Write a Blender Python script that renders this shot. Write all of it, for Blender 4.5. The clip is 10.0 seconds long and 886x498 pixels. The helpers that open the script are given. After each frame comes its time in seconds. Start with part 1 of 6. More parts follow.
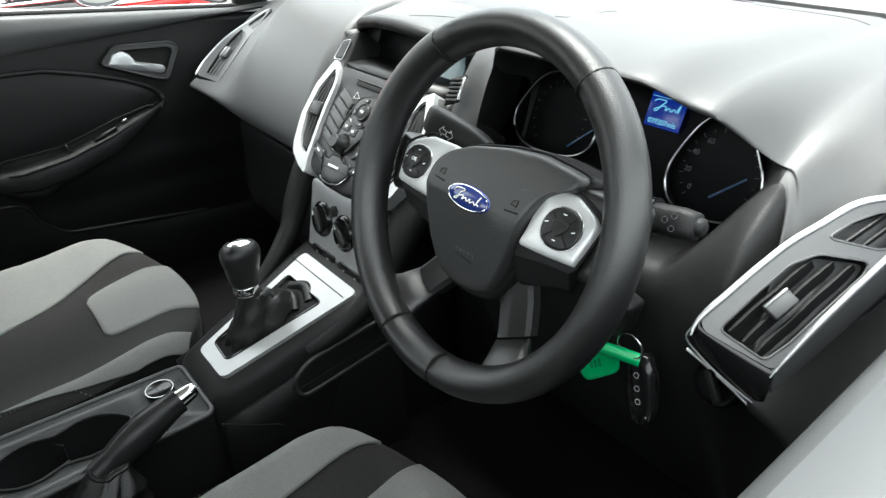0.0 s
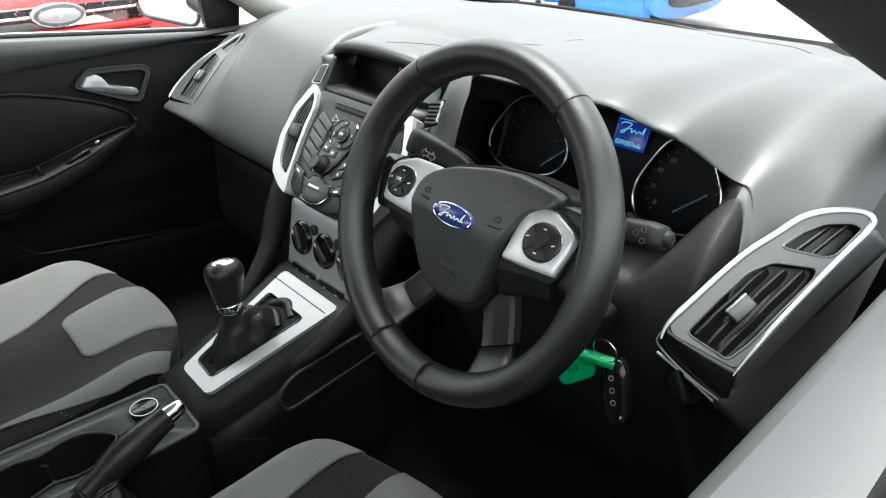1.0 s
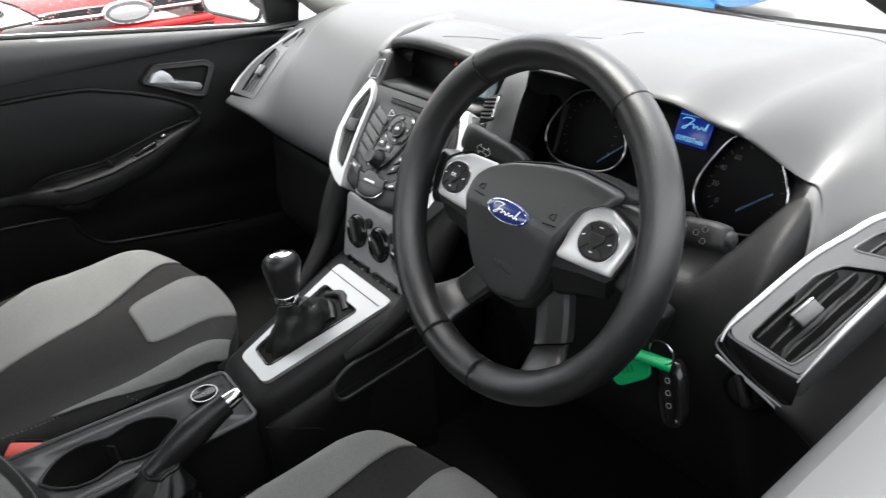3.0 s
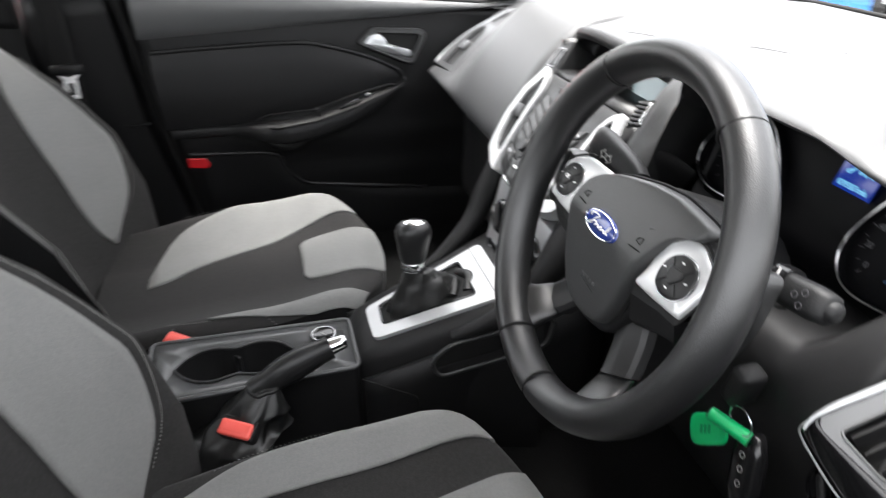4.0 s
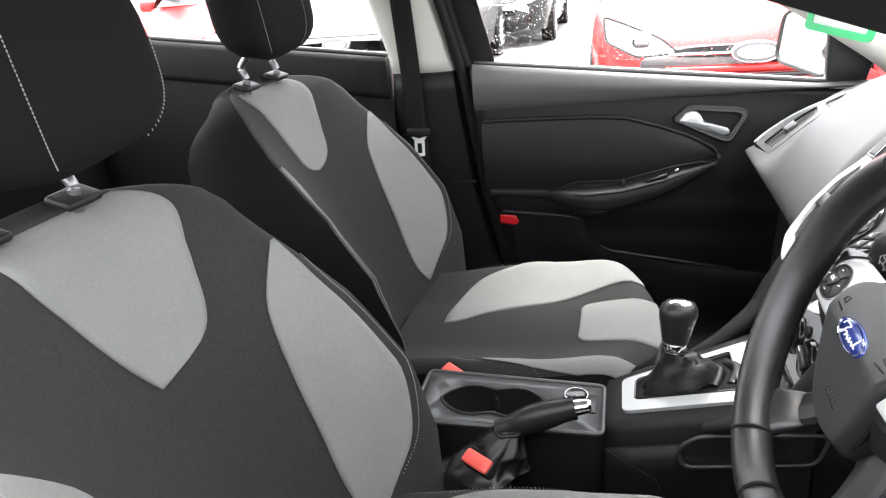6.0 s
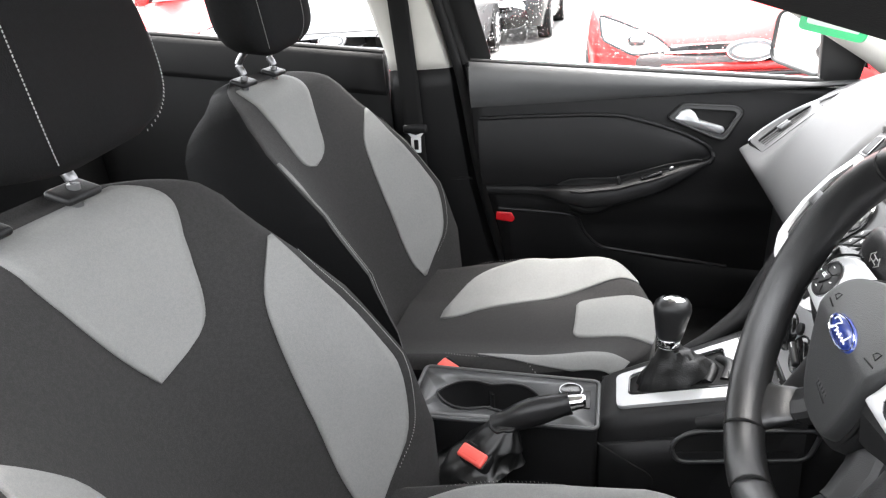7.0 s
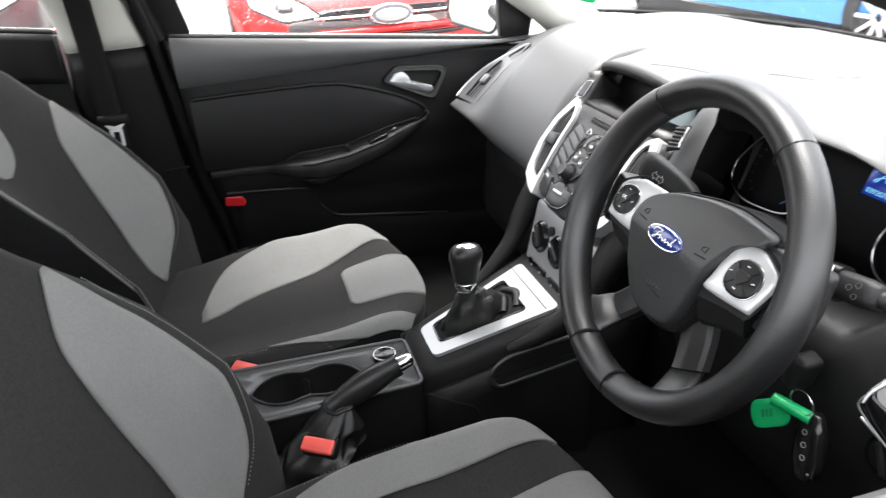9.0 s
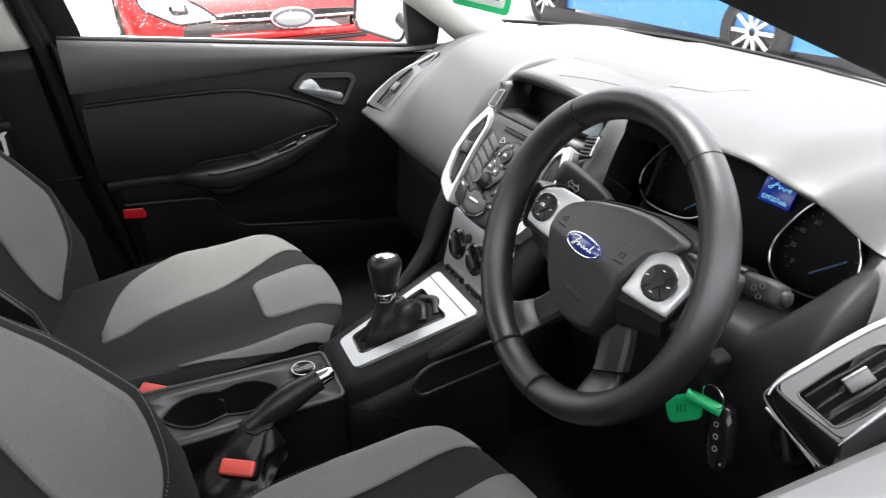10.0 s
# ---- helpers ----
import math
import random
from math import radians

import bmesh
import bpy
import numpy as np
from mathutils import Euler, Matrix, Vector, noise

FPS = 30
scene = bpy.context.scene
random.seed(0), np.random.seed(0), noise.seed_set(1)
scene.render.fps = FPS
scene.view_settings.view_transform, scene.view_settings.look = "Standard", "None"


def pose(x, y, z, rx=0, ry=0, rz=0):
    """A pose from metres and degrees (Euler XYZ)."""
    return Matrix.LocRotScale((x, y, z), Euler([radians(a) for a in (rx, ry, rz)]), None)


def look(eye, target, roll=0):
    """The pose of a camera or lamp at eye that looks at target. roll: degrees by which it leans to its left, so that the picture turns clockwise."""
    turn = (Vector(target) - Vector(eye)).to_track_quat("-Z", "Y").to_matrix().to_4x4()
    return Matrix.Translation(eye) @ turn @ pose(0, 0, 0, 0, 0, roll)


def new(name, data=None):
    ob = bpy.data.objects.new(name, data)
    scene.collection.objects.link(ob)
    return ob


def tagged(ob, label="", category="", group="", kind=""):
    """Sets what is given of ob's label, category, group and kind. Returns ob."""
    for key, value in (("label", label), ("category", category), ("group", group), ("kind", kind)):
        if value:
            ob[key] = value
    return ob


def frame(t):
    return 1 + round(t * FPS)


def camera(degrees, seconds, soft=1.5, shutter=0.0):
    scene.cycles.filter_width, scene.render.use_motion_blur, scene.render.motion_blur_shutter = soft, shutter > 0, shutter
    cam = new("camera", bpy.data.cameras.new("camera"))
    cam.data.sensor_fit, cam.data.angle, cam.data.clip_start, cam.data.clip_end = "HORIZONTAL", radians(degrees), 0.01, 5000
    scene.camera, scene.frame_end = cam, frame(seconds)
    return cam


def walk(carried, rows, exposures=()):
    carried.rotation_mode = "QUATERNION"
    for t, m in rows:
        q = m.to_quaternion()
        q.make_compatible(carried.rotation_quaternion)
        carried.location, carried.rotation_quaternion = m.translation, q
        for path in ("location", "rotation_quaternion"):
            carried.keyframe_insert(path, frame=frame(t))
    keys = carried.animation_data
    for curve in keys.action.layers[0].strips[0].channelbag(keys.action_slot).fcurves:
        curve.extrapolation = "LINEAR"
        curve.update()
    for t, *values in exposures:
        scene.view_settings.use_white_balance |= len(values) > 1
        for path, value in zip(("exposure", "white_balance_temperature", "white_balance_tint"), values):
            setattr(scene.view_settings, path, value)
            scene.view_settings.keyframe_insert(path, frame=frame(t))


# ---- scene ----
cam = camera(67.0, 10.0, soft=1.25, shutter=0.5)
PATH = [
    (0, (0.78, -0.365, 1.117), (-0.59, 0.697, 0.12), -2.1),
    (0.5, (0.784, -0.401, 1.13), (-0.524, 0.761, 0.161), -1.1),
    (1, (0.792, -0.406, 1.134), (-0.522, 0.762, 0.181), -1.1),
    (1.5, (0.789, -0.404, 1.134), (-0.519, 0.754, 0.16), -0.8),
    (2, (0.785, -0.406, 1.133), (-0.537, 0.74, 0.164), -0.5),
    (2.2, (0.784, -0.408, 1.134), (-0.537, 0.742, 0.169), -0.4),
    (3.5, (0.806, -0.392, 1.137), (-0.723, 0.439, 0.151), -3.2),
    (4, (0.837, -0.278, 1.131), (-0.845, 0.162, 0.143), -0.6),
    (4.5, (0.868, -0.237, 1.152), (-0.941, -0.273, 0.302), -2.3),
    (5, (0.882, -0.218, 1.155), (-0.926, -0.561, 0.372), -3.7),
    (5.2, (0.888, -0.205, 1.154), (-0.9, -0.648, 0.376), -4.5),
    (6.3, (0.888, -0.19, 1.153), (-0.886, -0.691, 0.378), -5.1),
    (6.5, (0.889, -0.189, 1.154), (-0.888, -0.671, 0.372), -4.6),
    (7, (0.895, -0.192, 1.155), (-0.88, -0.677, 0.37), -4.7),
    (7.5, (0.9, -0.193, 1.154), (-0.868, -0.682, 0.357), -5.3),
    (8, (0.89, -0.211, 1.157), (-0.858, -0.543, 0.243), -7.3),
    (8.5, (0.876, -0.287, 1.156), (-0.871, -0.159, 0.19), -5.1),
    (9, (0.88, -0.393, 1.169), (-0.825, 0.097, 0.245), -2.9),
    (9.5, (0.873, -0.416, 1.175), (-0.774, 0.253, 0.26), -0.6),
    (10, (0.868, -0.41, 1.174), (-0.741, 0.344, 0.257), -0.2),
]
walk(cam, [(t, look(eye, target, roll)) for t, eye, target, roll in PATH], [(0.0, 2.9, 6350, 2), (0.5, 2.82, 6350, 3), (1.0, 2.67, 6350, 3), (2.2, 2.72, 6400, 4), (3.5, 2.95, 6500, 10), (4.0, 3.28, 6500, 10), (4.5, 3.33, 6500, 10), (5.2, 3.5, 6500, 10), (6.3, 3.72, 6500, 10), (7.5, 3.75, 6500, 10), (8.0, 4.04, 6500, 9), (8.5, 4.05, 6500, 9), (9.0, 3.2, 6500, 10), (9.5, 3.06, 6500, 10), (10.0, 2.88, 6500, 10)])

# ---- light ----
SUN_ELEVATION, SUN_HEADING = radians(83), radians(-130)
world = bpy.data.worlds.new("sky")
scene.world = world
world.use_nodes = True
wn, wl = world.node_tree.nodes, world.node_tree.links
wn.clear()
sky = wn.new("ShaderNodeTexSky")
sky.sky_type, sky.sun_disc = "NISHITA", False
sky.sun_elevation, sky.sun_rotation, sky.dust_density, sky.air_density = SUN_ELEVATION, SUN_HEADING, 4.0, 1.0
cloud = wn.new("ShaderNodeHueSaturation")
cloud.inputs["Saturation"].default_value = 0.12
back = wn.new("ShaderNodeBackground")
back.inputs["Strength"].default_value = 0.15
wout = wn.new("ShaderNodeOutputWorld")
wl.new(sky.outputs[0], cloud.inputs["Color"])
wl.new(cloud.outputs[0], back.inputs["Color"])
wl.new(back.outputs[0], wout.inputs["Surface"])
sun = new("sun", bpy.data.lights.new("sun", "SUN"))
sun.data.energy, sun.data.angle, sun.data.color = 1.7, radians(28), (1.0, 0.97, 0.93)
sun.rotation_euler = (radians(90) - SUN_ELEVATION, 0, -SUN_HEADING + radians(180))


# ---- materials ----
def material(name, color, rough=0.5, metal=0.0, grain=0.0, grain_size=1500.0, vary=0.12, vary_size=9.0, coat=0.0, spec=0.5, sheen=0.0):
    """A surface with fine relief (grain) and a broad drift of tone and gloss."""
    m = bpy.data.materials.new(name)
    m.use_nodes = True
    n, l = m.node_tree.nodes, m.node_tree.links
    b = n["Principled BSDF"]
    b.inputs["Roughness"].default_value, b.inputs["Metallic"].default_value = rough, metal
    b.inputs["Coat Weight"].default_value = coat
    b.inputs["Specular IOR Level"].default_value = spec
    b.inputs["Sheen Weight"].default_value = sheen
    tc = n.new("ShaderNodeTexCoord")
    broad = n.new("ShaderNodeTexNoise")
    broad.inputs["Scale"].default_value, broad.inputs["Detail"].default_value = vary_size, 4.0
    l.new(tc.outputs["Object"], broad.inputs["Vector"])
    ramp = n.new("ShaderNodeMapRange")
    ramp.inputs["To Min"].default_value, ramp.inputs["To Max"].default_value = 1 - vary, 1 + vary
    l.new(broad.outputs["Fac"], ramp.inputs["Value"])
    mul = n.new("ShaderNodeVectorMath")
    mul.operation = "SCALE"
    mul.inputs[0].default_value = color[:3]
    l.new(ramp.outputs[0], mul.inputs["Scale"])
    l.new(mul.outputs[0], b.inputs["Base Color"])
    rr = n.new("ShaderNodeMapRange")
    rr.inputs["To Min"].default_value, rr.inputs["To Max"].default_value = max(rough - 0.08, 0.02), min(rough + 0.08, 1)
    l.new(broad.outputs["Fac"], rr.inputs["Value"])
    l.new(rr.outputs[0], b.inputs["Roughness"])
    if grain:
        fine = n.new("ShaderNodeTexVoronoi")
        fine.inputs["Scale"].default_value = grain_size
        l.new(tc.outputs["Object"], fine.inputs["Vector"])
        bump = n.new("ShaderNodeBump")
        bump.inputs["Strength"].default_value, bump.inputs["Distance"].default_value = grain, 0.0006
        l.new(fine.outputs["Distance"], bump.inputs["Height"])
        l.new(bump.outputs[0], b.inputs["Normal"])
    return m


def fabric(name, color, scale=900.0, contrast=0.25, sheen=0.05):
    """Cloth: a fine knit of threads over lint-like drift."""
    m = material(name, color, 0.95, vary=0.10, vary_size=14, spec=0.15, sheen=sheen)
    n, l = m.node_tree.nodes, m.node_tree.links
    b = n["Principled BSDF"]
    tc = n.new("ShaderNodeTexCoord")
    squash = n.new("ShaderNodeMapping")
    squash.inputs["Scale"].default_value = (1.0, 0.8, 0.8)
    l.new(tc.outputs["Object"], squash.inputs["Vector"])
    knit = n.new("ShaderNodeTexVoronoi")
    knit.inputs["Scale"].default_value = scale
    l.new(squash.outputs[0], knit.inputs["Vector"])
    lint = n.new("ShaderNodeTexNoise")
    lint.inputs["Scale"].default_value, lint.inputs["Detail"].default_value = scale * 0.25, 3.0
    l.new(tc.outputs["Object"], lint.inputs["Vector"])
    weave = n.new("ShaderNodeMath")
    weave.operation = "MULTIPLY"
    l.new(knit.outputs["Distance"], weave.inputs[0])
    l.new(lint.outputs["Fac"], weave.inputs[1])
    rng = n.new("ShaderNodeMapRange")
    rng.inputs["From Max"].default_value = 0.4
    rng.inputs["To Min"].default_value, rng.inputs["To Max"].default_value = 1 - contrast * 0.6, 1 + contrast
    l.new(weave.outputs[0], rng.inputs["Value"])
    tone = n.new("ShaderNodeVectorMath")
    tone.operation = "SCALE"
    link = b.inputs["Base Color"].links[0]
    l.new(link.from_socket, tone.inputs[0])
    l.new(rng.outputs[0], tone.inputs["Scale"])
    l.new(tone.outputs[0], b.inputs["Base Color"])
    bump = n.new("ShaderNodeBump")
    bump.inputs["Strength"].default_value, bump.inputs["Distance"].default_value = 0.5, 0.0008
    l.new(weave.outputs[0], bump.inputs["Height"])
    l.new(bump.outputs[0], b.inputs["Normal"])
    return m


def glow(name, color, strength):
    m = bpy.data.materials.new(name)
    m.use_nodes = True
    b = m.node_tree.nodes["Principled BSDF"]
    b.inputs["Base Color"].default_value = (0.01, 0.01, 0.01, 1)
    b.inputs["Roughness"].default_value = 0.2
    b.inputs["Emission Color"].default_value = (*color, 1)
    b.inputs["Emission Strength"].default_value = strength
    return m


def glass(name, tint=(1, 1, 1), rough=0.0, alpha=0.1):
    m = bpy.data.materials.new(name)
    m.use_nodes = True
    n, l = m.node_tree.nodes, m.node_tree.links
    n.remove(n["Principled BSDF"])
    t = n.new("ShaderNodeBsdfTransparent")
    t.inputs["Color"].default_value = (*tint, 1)
    g = n.new("ShaderNodeBsdfGlossy")
    g.inputs["Roughness"].default_value = rough + 0.02
    f = n.new("ShaderNodeFresnel")
    f.inputs["IOR"].default_value = 1.45
    mix = n.new("ShaderNodeMixShader")
    l.new(f.outputs[0], mix.inputs[0])
    l.new(t.outputs[0], mix.inputs[1])
    l.new(g.outputs[0], mix.inputs[2])
    l.new(mix.outputs[0], n["Material Output"].inputs["Surface"])
    return m


SOFT = material("soft_touch_plastic", (0.048, 0.0485, 0.050), 0.50, grain=0.14, grain_size=1200, vary=0.10)
HARD = material("hard_plastic", (0.009, 0.009, 0.0094), 0.48, grain=0.3, grain_size=900, spec=0.25)
DOORTOP = material("door_top_plastic", (0.05, 0.051, 0.052), 0.42, grain=0.12, grain_size=1400)
SATIN = material("satin_plastic", (0.013, 0.013, 0.0135), 0.38, grain=0.15, grain_size=900, spec=0.35)
GLOSS = material("gloss_black", (0.005, 0.005, 0.0055), 0.18, coat=0.15, spec=0.35)
RUBBER = material("rubber", (0.008, 0.008, 0.008), 0.7, grain=0.2, spec=0.2)
SILVER = material("silver_trim", (0.40, 0.41, 0.42), 0.33, 0.75, grain=0.06, grain_size=2500, vary=0.05)
# Spoke silver: paler than the satin silver, reflected light put into its colour.
SPOKESILVER = material("lit_silver_paint", (0.66, 0.665, 0.67), 0.36, 0.35, grain=0.05, grain_size=2500, vary=0.05)
SATINSILVER = material("satin_silver_paint", (0.44, 0.445, 0.45), 0.42, 0.45, grain=0.05, grain_size=2500, vary=0.05)
STEEL = material("brushed_steel", (0.5, 0.5, 0.51), 0.28, 1.0)
POSTMETAL = material("dull_post_steel", (0.22, 0.22, 0.225), 0.35, 1.0)
CHROME = material("chrome", (0.85, 0.86, 0.87), 0.08, 1.0, vary=0.03)
LEATHER = material("black_leather", (0.009, 0.009, 0.0094), 0.37, spec=0.8, grain=0.28, grain_size=1000, vary=0.2, vary_size=25)
BOOT = material("boot_leather", (0.006, 0.006, 0.006), 0.42, grain=0.5, grain_size=500, vary=0.2)
CLOTH = fabric("dark_cloth", (0.023, 0.0222, 0.022), 800, 0.3)
PANEL = fabric("grey_cloth", (0.172, 0.173, 0.168), 900, 0.12)
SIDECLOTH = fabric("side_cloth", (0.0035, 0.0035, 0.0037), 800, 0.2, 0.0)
HEADCLOTH = fabric("head_cloth", (0.0060, 0.0060, 0.0062), 800, 0.25, 0.0)
THREAD = material("pale_thread", (0.28, 0.28, 0.27), 0.8)
CARPET = material("carpet", (0.006, 0.006, 0.006), 1.0, grain=1.0, grain_size=400, spec=0.1)
LINER = material("pillar_cloth", (0.55, 0.54, 0.50), 0.9, grain=0.5, grain_size=500)
HEADLINER = material("headliner_cloth", (0.5, 0.49, 0.46), 0.95, grain=0.4, grain_size=500)
RED = material("red_plastic", (0.75, 0.10, 0.08), 0.4)
REFLECT = material("red_reflector", (0.45, 0.01, 0.015), 0.2, coat=0.5)
GREEN = material("green_plastic", (0.0, 0.42, 0.13), 0.35, coat=0.2)
GREENINK = material("faded_green_ink", (0.0, 0.20, 0.07), 0.5)
BADGE = material("badge_blue", (0.015, 0.03, 0.16), 0.2, coat=0.6)
WHITE = material("white_print", (0.75, 0.75, 0.75), 0.5)
INK = material("dark_ink", (0.02, 0.02, 0.02), 0.6)
SCREEN = glow("lit_display", (0.008, 0.07, 0.70), 0.040)
DIGIT = glow("lit_digits", (0.25, 0.7, 1.0), 0.11)
NEEDLE = glow("lit_needle", (0.2, 0.45, 0.9), 0.009)
LCD = material("lcd_panel", (0.25, 0.34, 0.36), 0.25, vary=0.1)
PANE = glass("window_glass")
PAINT_OWN = material("silver_paint", (0.55, 0.56, 0.57), 0.3, 0.3, coat=1.0, vary=0.03)
PAINT_RED = material("red_paint", (0.55, 0.012, 0.012), 0.3, coat=0.35, spec=0.3, vary=0.05)
PAINT_GREY = material("grey_paint", (0.10, 0.105, 0.11), 0.3, 0.2, coat=0.4)
PAINT_BLUE = material("blue_paint", (0.02, 0.22, 0.62), 0.25, coat=1.0)
PAINT_DARK = material("black_paint", (0.012, 0.012, 0.013), 0.25, coat=0.3, spec=0.35)
ASPHALT = material("asphalt", (0.15, 0.147, 0.14), 0.85, grain=0.8, grain_size=120, vary=0.3, vary_size=2)
GREYTRIM = material("grey_vent_plastic", (0.028, 0.0285, 0.029), 0.42, grain=0.1)
HUBSKIN = material("airbag_skin", (0.024, 0.0245, 0.025), 0.46, grain=0.35, grain_size=900, spec=0.8)
FACET = material("dark_soft_plastic", (0.024, 0.0245, 0.025), 0.45, grain=0.3, grain_size=900, spec=0.4)
VENTGREY = material("grey_vent_surround", (0.085, 0.086, 0.088), 0.36, 0.25, grain=0.08, vary=0.06)
TRAYGREY = material("grey_tray_plastic", (0.050, 0.051, 0.052), 0.40, grain=0.12, grain_size=1200)
SLAT = material("slat_plastic", (0.016, 0.016, 0.0165), 0.5, spec=0.3)
FAINT = material("faint_print", (0.06, 0.06, 0.065), 0.5)
# Paler copy of the door top plastic, with daylight put into its colour.
DOORTOP_LIT = material("lit_door_top_plastic", (0.10, 0.102, 0.104), 0.42, grain=0.05, vary=0.05)
PILLAR = material("black_trim", (0.006, 0.006, 0.0062), 0.6, grain=0.2, spec=0.2)
DIALFACE = material("dial_face", (0.003, 0.003, 0.0035), 0.5, spec=0.12)
WATER = material("water", (1, 1, 1), 0.02, vary=0.0)
WATER.node_tree.nodes["Principled BSDF"].inputs["Transmission Weight"].default_value = 1.0
WATER.node_tree.nodes["Principled BSDF"].inputs["IOR"].default_value = 1.33
MIRROR = material("mirror", (0.92, 0.93, 0.93), 0.02, 1.0, vary=0.0)


# ---- mesh tools ----
def mesh_of(bm, name, smooth=True, angle=52, out=None):
    bmesh.ops.remove_doubles(bm, verts=bm.verts, dist=1e-6)
    bmesh.ops.recalc_face_normals(bm, faces=bm.faces)
    if out is not None:
        bm.normal_update()
        if sum(f.normal.dot(Vector(out)) * f.calc_area() for f in bm.faces) < 0:
            bmesh.ops.reverse_faces(bm, faces=bm.faces)
    me = bpy.data.meshes.new(name)
    for f in bm.faces:
        f.smooth = smooth
    if smooth:
        for e in bm.edges:
            if len(e.link_faces) == 2 and e.calc_face_angle(0) > radians(angle):
                e.smooth = False
    bm.to_mesh(me)
    bm.free()
    return me


def thing(name, label, category, group="", kind=""):
    return tagged(new(name), label, category, group, kind)


def part(name, bm, mat, parent=None, label="", smooth=True, solid=0.0, angle=52, out=None):
    """One mesh; out: the side that an open sheet faces (it thickens away from it)."""
    ob = new(name, mesh_of(bm, name, smooth, angle, out))
    ob.data.materials.append(mat)
    if parent is not None:
        ob.parent = parent
    if solid:
        mod = ob.modifiers.new("thickness", "SOLIDIFY")
        mod.thickness, mod.offset = abs(solid), -1
    if label:
        tagged(ob, label)
    return ob


def spline(points, n, closed=False):
    """Catmull-Rom through the points, n samples a span."""
    p = [np.array(q, float) for q in points]
    k = len(p)
    out = []
    for i in range(k if closed else k - 1):
        if closed:
            a, b, c, d = p[(i - 1) % k], p[i], p[(i + 1) % k], p[(i + 2) % k]
        else:
            a = p[i - 1] if i else 2 * p[0] - p[1]
            b, c = p[i], p[i + 1]
            d = p[i + 2] if i + 2 < k else 2 * p[-1] - p[-2]
        for j in range(n):
            t = j / n
            out.append(0.5 * (2 * b + (c - a) * t + (2 * a - 5 * b + 4 * c - d) * t * t + (3 * b - a - 3 * c + d) * t ** 3))
    if not closed:
        out.append(p[-1])
    return out


def at(stations, x):
    """Smooth interpolation of a table [(x, value or vector), ...]."""
    xs = [s[0] for s in stations]
    vs = [np.array(s[1], float) for s in stations]
    if x <= xs[0]:
        return vs[0]
    if x >= xs[-1]:
        return vs[-1]
    i = max(j for j in range(len(xs) - 1) if xs[j] <= x)
    t = (x - xs[i]) / (xs[i + 1] - xs[i])
    t = t * t * (3 - 2 * t)
    return vs[i] * (1 - t) + vs[i + 1] * t


def sheet(fn, us, vs, close_u=False):
    """A grid of fn(u, v)."""
    bm = bmesh.new()
    rows = [[bm.verts.new(fn(u, v)) for u in us] for v in vs]
    for r, s in zip(rows, rows[1:]):
        k = len(r)
        for i in range(k if close_u else k - 1):
            j = (i + 1) % k
            bm.faces.new((r[i], r[j], s[j], s[i]))
    return bm


def lin(a, b, n):
    return [a + (b - a) * i / (n - 1) for i in range(n)]


def loft(rings, cap=True):
    bm = bmesh.new()
    rows = [[bm.verts.new(p) for p in r] for r in rings]
    for r, s in zip(rows, rows[1:]):
        for i in range(len(r)):
            j = (i + 1) % len(r)
            bm.faces.new((r[i], r[j], s[j], s[i]))
    if cap:
        bm.faces.new(rows[0])
        bm.faces.new(rows[-1])
    return bm


def tube(points, radius, segs=10, n=6, closed=False, flat=1.0, up=(0, 0, 1)):
    """A tube along a smooth line; radius may be a function of 0..1; flat squeezes it along `up`."""
    pts = spline(points, n, closed)
    rings = []
    for i, p in enumerate(pts):
        if closed:
            d = pts[(i + 1) % len(pts)] - pts[i - 1]
        else:
            d = pts[min(i + 1, len(pts) - 1)] - pts[max(i - 1, 0)]
        d = Vector(d).normalized()
        s = d.cross(Vector(up))
        s = s.normalized() if s.length > 1e-4 else Vector((1, 0, 0))
        w = s.cross(d)
        r = radius(i / (len(pts) - 1)) if callable(radius) else radius
        rings.append([Vector(p) + s * math.cos(a) * r + w * math.sin(a) * r * flat for a in lin(0, math.tau, segs + 1)[:-1]])
    if closed:
        rings.append(rings[0])
        return loft(rings, cap=False)
    return loft(rings)


def rounded(size, m=Matrix(), bevel=0.004, segs=2, bm=None, taper=None):
    """A box with rounded edges."""
    bm = bm or bmesh.new()
    made = bmesh.ops.create_cube(bm, size=1.0)["verts"]
    for v in made:
        v.co = Vector((v.co.x * size[0], v.co.y * size[1], v.co.z * size[2]))
        if taper and v.co.z > 0:
            v.co.x *= taper[0]
            v.co.y *= taper[1]
    edges = {e for v in made for e in v.link_edges}
    if bevel:
        r = bmesh.ops.bevel(bm, geom=list(edges), offset=min(bevel, min(size) * 0.45), segments=segs, affect="EDGES", profile=0.5)
        made = list({v for f in r["faces"] for v in f.verts} | {v for v in made if v.is_valid})
    bmesh.ops.transform(bm, matrix=m, verts=made)
    return bm


